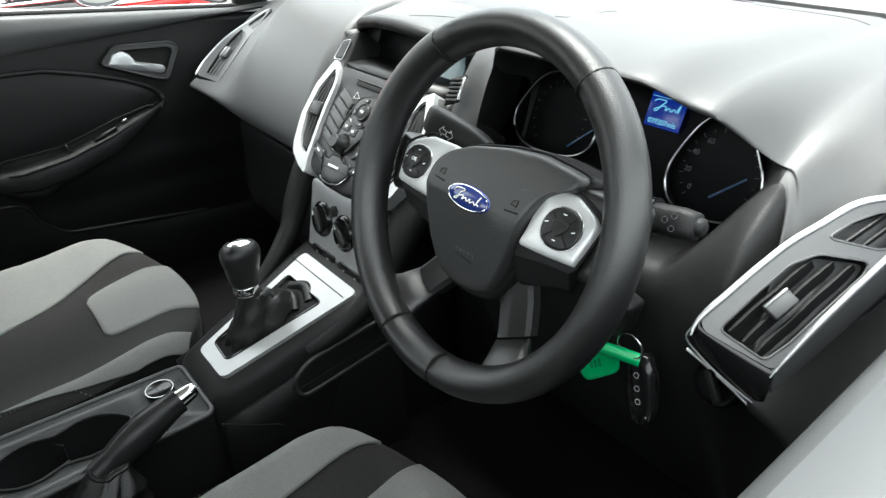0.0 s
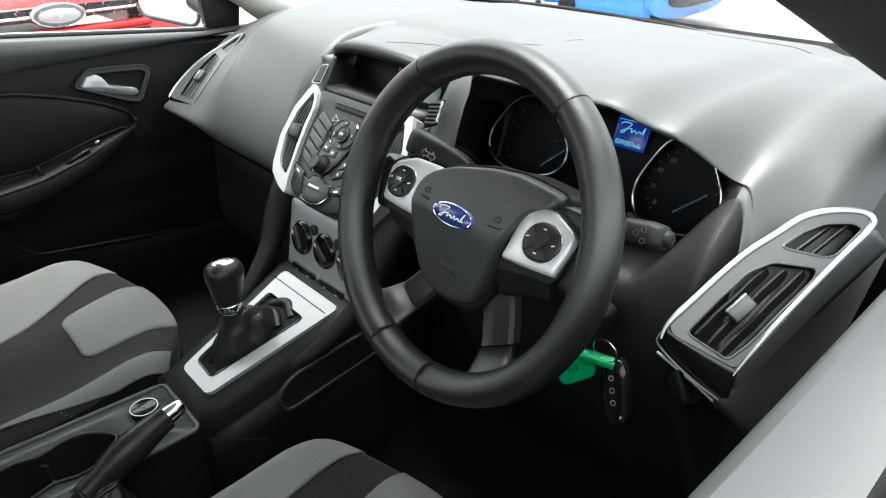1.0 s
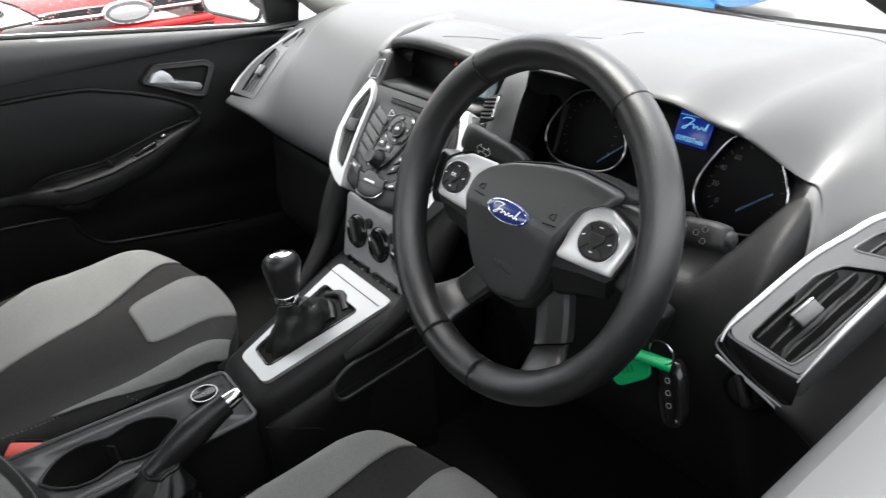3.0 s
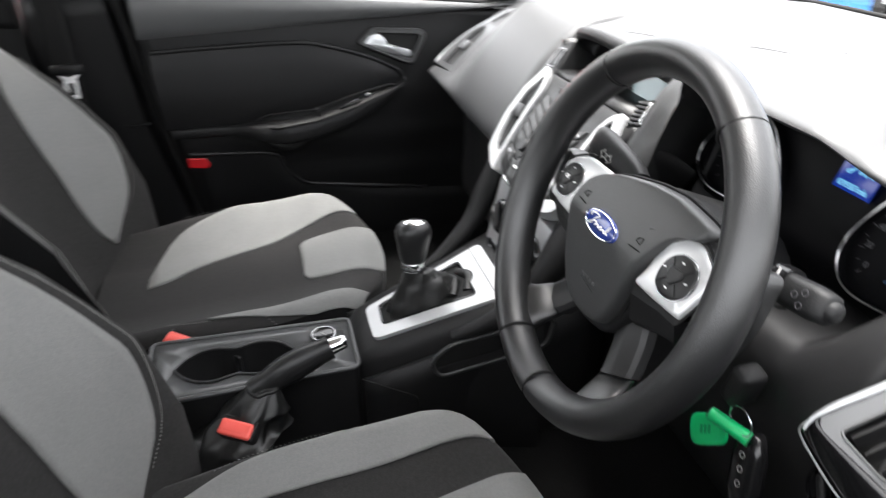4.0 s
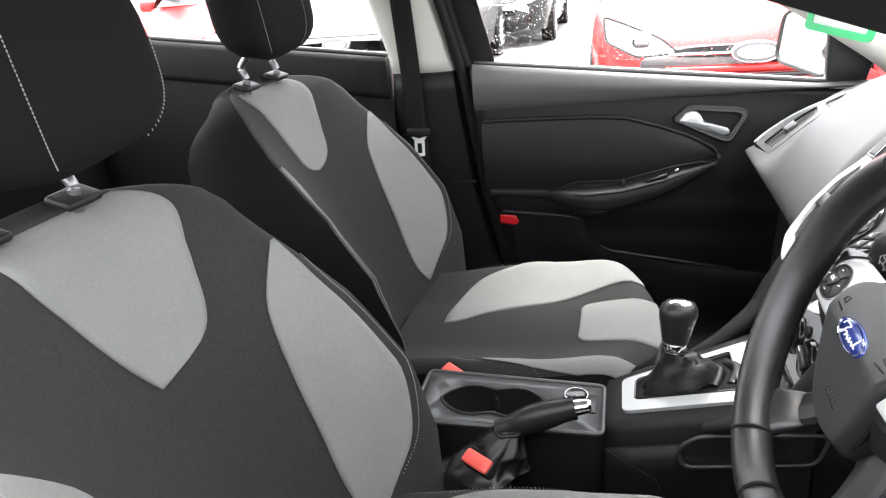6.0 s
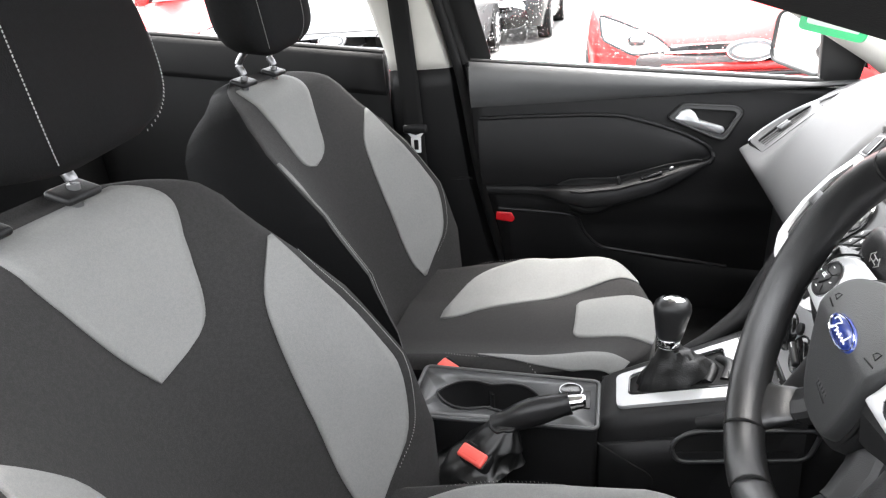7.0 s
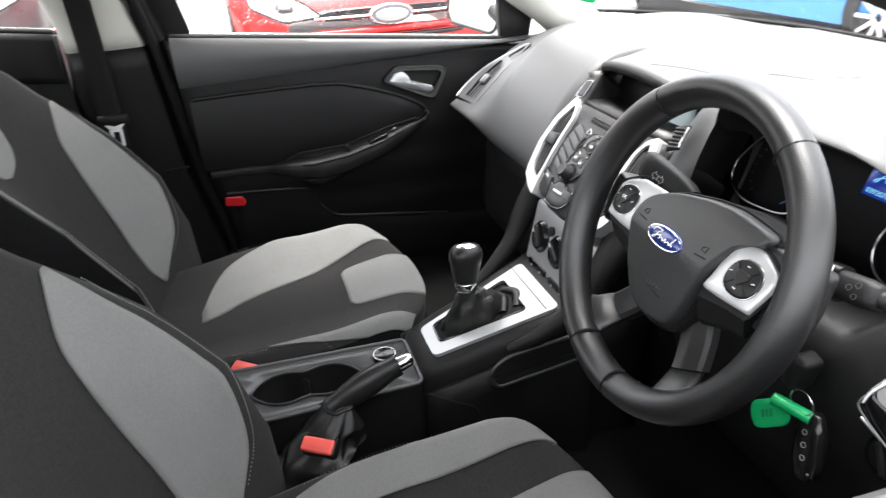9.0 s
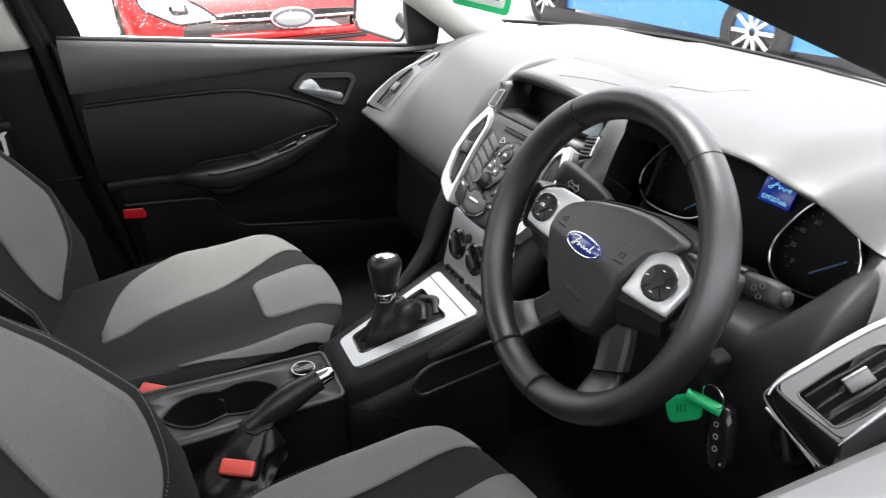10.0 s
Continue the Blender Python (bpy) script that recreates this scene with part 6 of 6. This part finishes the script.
    part("handle_well", slab(bi, 0.001, HB @ pose(0, 0, 0.0005), 0.0004), RUBBER, bez)
    lev = round_poly(H([(-0.062, 0.797), (-0.050, 0.815), (-0.030, 0.819), (-0.018, 0.810), (-0.010, 0.795), (0.042, 0.778), (0.046, 0.768), (0.036, 0.762), (-0.010, 0.775), (-0.045, 0.787)]), 0.004, 4)
    part("release_handle", slab(lev, 0.010, HB @ pose(0, 0, 0.003), 0.004, 0.002), SILVER, bez, "silver release handle")
part("red_reflector", slab(round_poly([(-0.025, -0.010), (0.018, -0.010), (0.024, -0.001), (0.014, 0.014), (-0.026, 0.012)], 0.003), 0.004, basis(on_door(-1, -0.452, 0.549, 0.014), (0, 1, -0.1), (1, -0.1, 0.1)), 0.001), REFLECT, door_left, "red reflector")

# ---- pillars, rear door, belt ----
pil = thing("pillar_passenger", "black belt pillar with pale grey upper trim", "pillar", kind="structure")


def b_x(z):
    return -float(np.interp(z, [0.3, 0.6, 0.92, 1.4], [0.78, 0.745, 0.700, 0.60]))


def b_front(z):
    return float(np.interp(z, [0.28, 0.41, 0.63, 0.92, 1.08, 1.4], [-0.470, -0.492, -0.535, -0.562, -0.598, -0.66]))


def b_rear(z):
    return float(np.interp(z, [0.28, 0.84, 0.94, 1.09, 1.4], [-0.76, -0.735, -0.722, -0.752, -0.81]))


def pillar_sheet(z0, z1, lift=0.0):
    return sheet(lambda w, z: Vector((b_x(z) + lift + 0.020 * math.sin(math.pi * w) ** 0.6 - 0.03 * (w > 0.999), b_rear(z) + (b_front(z) - b_rear(z)) * w, z)), lin(0, 1, 14), lin(z0, z1, 16))


part("lower_trim", pillar_sheet(0.28, 0.922), HARD, pil, solid=0.02, out=(1, 0, 0))
part("upper_trim", pillar_sheet(0.925, 1.40, 0.004), LINER, pil, "pale grey upper trim", solid=0.02, out=(1, 0, 0))
part("door_seal", tube([(b_x(z) + 0.006, b_front(z) + 0.012, z) for z in lin(0.29, 1.38, 12)], 0.011, 10, 3), RUBBER, pil)
part("door_flange", tube([(b_x(z) - 0.01, b_front(z) + 0.030, z) for z in lin(0.29, 0.93, 8)], 0.005, 8, 2), SATIN, pil)
part("pillar_flange", sheet(lambda w, z: Vector((b_x(z) - 0.024, b_front(z) - 0.01 + 0.10 * w, z)), lin(0, 1, 3), lin(0.28, 1.38, 14)), RUBBER, pil, solid=0.004, out=(1, 0, 0))
part("trim_step", tube([(b_x(0.64) + 0.014, y, 0.640) for y in lin(-0.60, -0.54, 4)], 0.004, 8, 2), HARD, pil)
belt = thing("seat_belt", "black seat belt webbing with a pale buckle tongue", "seat belt")


def strap(w, t):
    z = 1.36 - 1.0 * t
    y = -0.690 + 0.0 * t + 0.018 * (1 - t)
    return Vector((b_x(z) + 0.035, y + 0.048 * (w - 0.5) + 0.01, z))


part("webbing", sheet(strap, lin(0, 1, 5), lin(0, 1, 20)), RUBBER, belt, solid=0.0015, out=(1, 0, 0))
TG = basis((b_x(0.75) + 0.046, -0.668, 0.747), (0, 1, 0), (1, 0, 0.1))
part("tongue", merge(rim_ring(round_poly([(-0.012, -0.024), (0.012, -0.024), (0.013, 0.014), (-0.013, 0.014)], 0.003), round_poly([(-0.006, -0.017), (0.006, -0.017), (0.006, 0.008), (-0.006, 0.008)], 0.002), 0.002, TG), slab([(-0.020, 0.024), (-0.010, 0.012), (0.010, 0.012), (0.020, 0.024), (0.014, 0.024), (0.0, 0.017), (-0.014, 0.024)], 0.002, TG, 0.0006)), WHITE, belt, "pale metal tongue")
part("tongue_guide", rounded((0.012, 0.062, 0.022), pose(b_x(0.78) + 0.040, -0.668, 0.782), 0.006), HARD, belt)

rear_door = thing("door_3", "rear door with black trim seen behind the front seats", "door", kind="structure")


def rear_sill(y):
    return 0.963 + 0.118 * (-0.74 - y)


part("door_trim", sheet(lambda y, w: Vector((-0.71 + 0.012 * math.sin(w * 3.1), y, 0.30 + (rear_sill(y) - 0.005 - 0.30) * w)), lin(-1.62, -0.735, 14), lin(0, 1, 14)), PILLAR, rear_door, solid=0.03, out=(1, 0, 0))
part("upper_pad", sheet(lambda y, w: Vector((-0.695 - 0.012 * (w - 0.5) ** 2, y, rear_sill(y) - 0.10 + 0.10 * w)), lin(-1.60, -0.74, 10), lin(0, 1, 8)), PILLAR, rear_door, solid=0.01, out=(1, 0, 0))
part("bright_strip", tube([(-0.735, y, rear_sill(y) + 0.003) for y in lin(-1.60, -0.74, 6)], 0.0035, 8, 2), CHROME, rear_door, "bright metal strip")
part("glass_seal", tube([(-0.715, y, rear_sill(y) + 0.002) for y in lin(-1.60, -0.74, 6)], 0.007, 8, 2), RUBBER, rear_door)
side_right = part("wall_right", sheet(lambda y, z: Vector((0.72, y, z)), lin(-1.62, -0.53, 6), lin(0.28, 1.0, 5)), HARD, solid=0.03, out=(-1, 0, 0))
tagged(side_right, "dark inner side wall behind the driver's door", "wall", kind="structure")

# window frames and glass
frame_up = thing("window_frame", "black frame round the side window", "window frame", kind="structure")
part("front_upright", tube([(-0.715, -0.545, 0.93), (-0.70, -0.575, 1.05), (-0.66, -0.62, 1.22), (-0.615, -0.66, 1.38)], 0.018, 10, 5), RUBBER, frame_up)
part("sail", slab(round_poly([(0.228, 0.864), (0.302, 0.852), (0.316, 0.92), (0.318, 0.99), (0.290, 1.05), (0.222, 0.98)], 0.015), 0.02, Matrix(((0, 0, 1, -0.705), (1, 0, 0, 0), (0, 1, 0, 0), (0, 0, 0, 1))), 0.004), SATIN, frame_up, "black mirror sail")
a_left = part("pillar_windscreen", tube([(-0.665, 0.50, 0.855), (-0.662, 0.38, 0.905), (-0.652, 0.31, 0.955), (-0.625, 0.15, 1.06), (-0.59, -0.05, 1.18), (-0.56, -0.20, 1.29), (-0.55, -0.3, 1.40)], 0.046, 12, 6), LINER)
tagged(a_left, "pale windscreen pillar trim on the passenger's side", "pillar", kind="structure")
for nm, co in (("window_1", [(-0.722, 0.30, sill_z(0.30)), (-0.722, -0.55, sill_z(-0.55)), (-0.63, -0.63, 1.36), (-0.62, -0.12, 1.30)]), ("window_2", [(-0.738, -0.74, rear_sill(-0.74)), (-0.738, -1.6, rear_sill(-1.6)), (-0.64, -1.5, 1.36), (-0.63, -0.80, 1.36)])):
    bm = bmesh.new()
    bm.faces.new([bm.verts.new(c) for c in co])
    w = part(nm, bm, PANE, smooth=False, out=(1, 0, 0))
    w.visible_shadow = False
    tagged(w, "clear side window glass", "window", kind="structure")


# rain on the passenger's window
rng = random.Random(4)
verts, faces = [], []
for i in range(3000):
    y = -0.53 + 0.66 * rng.random() ** 1.8
    z = sill_z(y) + 0.02 + rng.random() ** 1.5 * 0.26
    x = -0.7235 + 0.25 * (z - sill_z(y)) * 0.9
    r = 0.0004 + 0.0010 * rng.random() ** 3
    b = len(verts)
    for h, f in ((0.0, 1.0), (0.5, 0.8)):
        verts += [(x - 0.004 - h * r, y + r * f * math.cos(a), z + r * f * 1.25 * math.sin(a)) for a in lin(0, math.tau, 7)[:-1]]
    verts.append((x - 0.004 - 0.75 * r, y, z))
    for k in range(6):
        n = (k + 1) % 6
        faces += [(b + k, b + n, b + 6 + n, b + 6 + k), (b + 6 + k, b + 6 + n, b + 12)]
me = bpy.data.meshes.new("raindrops")
me.from_pydata(verts, [], faces)
me.materials.append(WATER)
tagged(new("raindrops", me), "rain drops on the side window glass", "rain drops", kind="stuff")


def screen_pt(u, v):
    """Windscreen: u across, v from its foot to the roof."""
    return Vector((u * (0.70 - 0.10 * v), 0.62 - 0.17 * u * u - 0.57 * v + 0.05 * u * u * v, 0.935 - 0.025 * u * u + 0.46 * v))


ws = part("window_3", sheet(screen_pt, lin(-1, 1, 17), lin(0, 1, 9)), PANE, out=(0, -0.6, -0.8))
ws.visible_shadow = False
tagged(ws, "clear raked windscreen", "window", kind="structure")
part_ = part("trim", tube([screen_pt(u, 0.0) + Vector((0, -0.006, 0.000)) for u in lin(-0.97, 0.97, 15)], 0.004, 8, 2), RUBBER)
tagged(part_, "black edge along the foot of the windscreen", "trim", kind="structure")
cowl = part("scuttle", sheet(lambda u, v: screen_pt(u, 0) + Vector((0, 0.012 + 0.16 * v, -0.030 - 0.05 * v)), lin(-1, 1, 15), lin(0, 1, 4)), RUBBER, solid=0.01, out=(0, 0, 1))
tagged(cowl, "black plastic scuttle under the wipers", "scuttle", kind="structure")
bonnet = part("bonnet", sheet(lambda u, v: Vector((u * 0.74, 0.74 + 0.85 * v - 0.12 * u * u, 0.795 - 0.10 * v - 0.05 * v * v - 0.04 * u ** 4)), lin(-1, 1, 15), lin(0, 1, 8)), PAINT_OWN, solid=0.01, out=(0, 0, 1))
tagged(bonnet, "silver painted bonnet of the car", "bonnet", kind="structure")
for k, (u0, u1) in enumerate(((-0.55, 0.35), (0.05, 0.85))):
    wp = thing("wiper", "black windscreen wiper at rest", "wiper", "wipers")
    part("blade", tube([screen_pt(u, 0.0) + Vector((0, 0.03, -0.020 + 0.010 * (u - u0))) for u in lin(u0, u1, 6)], 0.004, 8, 3), RUBBER, wp)
    part("arm", tube([screen_pt(u, 0.0) + Vector((0, 0.05, -0.024)) for u in lin(u0 + 0.3, u1 + 0.05, 5)], 0.004, 8, 3), HARD, wp)

# driver's windscreen pillar and the roof rails
def pillar_edge(t):
    """The rear-facing edge of the driver's windscreen pillar, foot to roof."""
    return Vector((0.594 + 0.016 * t, 0.42 - 0.84 * t, 0.933 + 0.297 * t))


pillar = part("pillar_driver", loft([[pillar_edge(t) + Vector((a, 0.0, b)) for a, b in round_poly([(0.0, 0.0), (0.012, 0.003), (0.105, 0.045), (0.115, 0.075), (0.075, 0.085), (0.012, 0.040)], 0.006, 4)] for t in lin(-0.10, 1.20, 14)]), PILLAR, angle=70)
tagged(pillar, "dark inner trim of the windscreen pillar", "pillar", kind="structure")
for s in (-1, 1):
    rail = part("trim", tube([(s * 0.60, -0.3, 1.385), (s * 0.615, -0.7, 1.40), (s * 0.61, -1.6, 1.36)], 0.03, 10, 5), LINER)
    tagged(rail, "pale cloth roof rail", "trim", kind="structure")

# door mirror outside
mir = thing("door_mirror", "door mirror with a pale shell outside the window", "door mirror")
MM = basis((-0.885, 0.228, 0.922), (0.87, 0.49, 0), (0.49, -0.87, 0.04))
mo = round_poly([(-0.092, -0.050), (0.085, -0.075), (0.100, 0.060), (-0.080, 0.072)], 0.034, 6)
part("shell", loft([[MM @ Vector((x * f, y * f, z)) for x, y in mo] for z, f in ((0, 1.0), (-0.03, 1.05), (-0.07, 0.9), (-0.10, 0.5))]), PAINT_OWN, mir, "pale painted shell")
part("glass_edge", tube([MM @ Vector((x * 0.97, y * 0.97, 0.002)) for x, y in mo], 0.0045, 8, 1, True), SATIN, mir, "black edge round the glass")
part("glass", slab([(x * 0.93, y * 0.93) for x, y in mo], 0.003, MM @ pose(0, 0, 0.0), 0.001), MIRROR, mir, "mirror glass")
part("foot", tube([(-0.72, 0.29, 0.875), (-0.78, 0.28, 0.89), (-0.83, 0.27, 0.91)], 0.022, 10, 4), SATIN, mir)

# hanging permit tag
tag = thing("permit_tag", "green-framed white permit hanging from the mirror", "permit")
TG2 = basis((0.018, 0.053, 1.078), (0.055, 0.049, -0.012), (0.62, -0.70, 0.15))
fr = round_poly([(-0.042, -0.034), (0.042, -0.034), (0.042, 0.055), (-0.042, 0.055)], 0.008, 5)
fi = round_poly([(-0.034, -0.026), (0.034, -0.026), (0.034, 0.047), (-0.034, 0.047)], 0.003, 5)
part("frame", rim_ring(fr, fi, 0.003, TG2), GREEN, tag, "green plastic frame")
part("card", slab(fi, 0.0015, TG2 @ pose(0, 0, 0.0005), 0.0005), WHITE, tag, "white card")
for x, w in ((-0.012, 0.006), (0.004, 0.008), (0.018, 0.006)):
    part("print_bar", rounded((w, 0.026, 0.0004), TG2 @ pose(x, 0.008, 0.0023), 0), INK, tag, smooth=False)
part("print_bar", rounded((0.05, 0.003, 0.0004), TG2 @ pose(0, -0.016, 0.0023), 0), INK, tag, smooth=False)
part("hanger", tube([TG2 @ Vector((0, 0.055, 0.001)), TG2 @ Vector((0.0, 0.15, 0.0)), (0.0, 0.02, 1.30)], 0.0012, 6, 4), WHITE, tag)
mirror_in = thing("rear_view_mirror", "black interior mirror under the roof", "mirror")
part("housing", rounded((0.23, 0.03, 0.07), pose(0.0, 0.03, 1.325, 15, 0, 0), 0.014, 3), HARD, mirror_in)
part("stem", tube([(0, 0.04, 1.35), (0, 0.06, 1.39)], 0.012, 8, 2), HARD, mirror_in)

# ---- cars outside ----
def parked_car(paint, x, y, heading, label, grille=True):
    """A hatchback; its nose points along its own +x, its wheels stand on the ground."""
    c = thing("parked_car", label, "car", "parked cars")
    m = pose(x, y, 0, 0, 0, heading)

    def hull(t, w):
        """t: nose to tail, w: left sill over the roof to the right sill."""
        X = -4.25 * t
        half = float(np.interp(t, [0, 0.02, 0.06, 0.15, 0.5, 0.9, 1], [0.62, 0.74, 0.84, 0.90, 0.91, 0.88, 0.74]))
        top = float(np.interp(t, [0, 0.015, 0.05, 0.2, 0.26, 0.42, 0.6, 0.85, 0.95, 1], [0.60, 0.70, 0.80, 0.93, 0.96, 1.40, 1.46, 1.38, 1.05, 0.75]))
        belt_z = min(top, float(np.interp(t, [0, 0.05, 0.2, 1], [0.55, 0.72, 0.86, 0.98])))
        roof_half = half * (0.90 if top < 1.0 else 0.72)
        pts = [(-half * 0.96, 0.22), (-half, 0.45), (-half, belt_z * 0.8), (-half * 0.97, belt_z), (-roof_half, belt_z + (top - belt_z) * 0.8), (-roof_half * 0.7, top), (0, top + 0.015)]
        pts = pts + [(-a, b) for a, b in reversed(pts[:-1])]
        i = w * (len(pts) - 1)
        k = min(int(i), len(pts) - 2)
        f = i - k
        a = [pts[k][j] * (1 - f) + pts[k + 1][j] * f for j in (0, 1)]
        lip = 0.10 * (abs(a[0]) / 0.9) ** 2 * max(0, 1 - t / 0.1)
        return m @ Vector((X - lip, a[0], a[1]))
    part("body", sheet(lambda w, t: hull(t, w), lin(0, 1, 49), lin(0, 1, 60)), paint, c, "glossy painted body", angle=60)
    nose = lambda yy, zz, d=0.0: m @ Vector((0.012 + d - 0.10 * (yy / 0.9) ** 2 - 0.06 * max(0, (zz - 0.5)) , yy, zz))

    def face(w_, h_, cy, cz, d, power=3.0, n=30):
        o = ellipse(w_, h_, n, power)
        rings = [[nose(cy + a * f, cz + b * f, dd) for a, b in o] for f, dd in ((1.0, d - 0.05), (1.0, d), (0.92, d + 0.01))]
        return loft(rings)
    part("bumper", face(0.66, 0.16, 0, 0.36, 0.02), paint, c)
    g = c
    if grille:
        g = part("grille", face(0.47, 0.034, 0, 0.597, 0.020), PAINT_DARK, c, "dark upper grille")
        part("grille_bar", tube([nose(v, 0.588, 0.036) for v in lin(-0.45, 0.45, 9)], 0.013, 8, 2, flat=0.7), STEEL, g, "chrome bar")
        part("bumper_ledge", tube([nose(v, 0.505, 0.030) for v in lin(-0.46, 0.46, 9)], 0.030, 10, 2, flat=0.7), paint, c)
        part("bumper_gap", tube([nose(v, 0.462, 0.040) for v in lin(-0.45, 0.45, 9)], 0.012, 8, 2), PAINT_DARK, c)
    else:
        part("bonnet_line", tube([nose(v, 0.655, 0.012) for v in lin(-0.60, 0.60, 11)], 0.006, 6, 2), PAINT_DARK, c)
    part("emblem_rim", loft([[nose(a * f, 0.588 + b * f, d) for a, b in ellipse(0.135, 0.060, 36)] for f, d in ((1, 0.02), (1, 0.055), (0.93, 0.066), (0.86, 0.060))]), STEEL, g, "bright oval rim")
    part("emblem_band", loft([[nose(a * f, 0.588 + b * f, d) for a, b in ellipse(0.118, 0.050, 32)] for f, d in ((1, 0.05), (1, 0.0625), (0.8, 0.064))]), PAINT_GREY, g)
    part("emblem", loft([[nose(a * f, 0.588 + b * f, d) for a, b in ellipse(0.100, 0.036, 32)] for f, d in ((1, 0.05), (1, 0.067), (0.7, 0.070))]), SILVER, g, "pale oval emblem")
    part("lower_grille", face(0.46, 0.085, 0, 0.36, 0.045), PAINT_DARK, c)
    for k in (-1, 1):
        o = round_poly([(k * 0.40, 0.60), (k * 0.62, 0.575), (k * 0.80, 0.66), (k * 0.82, 0.80), (k * 0.70, 0.76), (k * 0.50, 0.68)][::k], 0.03, 4)
        hl = part("headlight", loft([[nose(a, b, d - 0.22 * max(0, abs(a) - 0.45) - 0.35 * max(0, b - 0.62)) for a, b in o] for d in (0.0, 0.035)]), STEEL, c, "clear headlight")
        part("headlight_edge", tube([nose(a, b, 0.037 - 0.22 * max(0, abs(a) - 0.45) - 0.35 * max(0, b - 0.62)) for a, b in o], 0.007, 6, 1, True), PAINT_DARK, hl)
        part("lamp_bowl", lathe([(0.06, 0), (0.065, 0.02), (0.04, 0.03), (0, 0.02)], m @ basis((-0.05, k * 0.60, 0.655), (0, 1, 0), (1, 0, 0)), 20), CHROME, hl)
        part("side_glass", sheet(lambda t, w: m @ Vector((-4.25 * (0.30 + 0.50 * t), k * (0.90 - 0.24 * w) * 0.985, 0.97 + 0.36 * w)), lin(0, 1, 8), lin(0, 1, 4)), PAINT_DARK, c, "dark side windows")
        part("mirror", rounded((0.12, 0.2, 0.13), m @ pose(-1.35, k * 1.0, 1.0), 0.04, 3), paint, c)
    part("windscreen", sheet(lambda w, t: m @ Vector((-4.25 * (0.262 + 0.15 * t) + 0.02, w * (0.72 - 0.1 * t), 0.975 + 0.41 * t)), lin(-1, 1, 9), lin(0.03, 0.95, 6)), PAINT_DARK, c, "dark windscreen")
    for X in (-0.85, -3.45):
        for k in (-1, 1):
            W = m @ basis((X, k * 0.82, 0.31), (1, 0, 0), (0, k, 0))
            wh = part("wheel", lathe([(0.212, 0.045), (0.215, 0.098), (0.30, 0.09), (0.315, 0.06), (0.315, -0.08), (0.30, -0.10), (0.2, -0.1)], W, 36), RUBBER, c, "black tyre")
            part("rim", lathe([(0.212, 0.06), (0.213, 0.100), (0.20, 0.104), (0.19, 0.06), (0.0, 0.05)], W, 30), PAINT_DARK, wh, "wheel rim")
            for s in range(10):
                part("spoke", rounded((0.16, 0.030, 0.02), W @ pose(0.11 * math.cos(math.tau * s / 10), 0.11 * math.sin(math.tau * s / 10), 0.092, 0, 0, 36 * s), 0.006), PAINT_OWN, wh, "bright spoke")
    return c


parked_car(PAINT_RED, -3.23, 0.53, 0, "red hatchback parked nose towards the car")
parked_car(PAINT_GREY, -4.95, -2.64, 0, "grey hatchback parked nose towards the car", False)
parked_car(PAINT_RED, -5.3, -4.75, 0, "dull red hatchback parked in the row")
parked_car(PAINT_DARK, -9.0, -2.05, 0, "black hatchback parked further back")
parked_car(PAINT_BLUE, -2.05, 4.85, 3, "bright blue hatchback parked across the front")
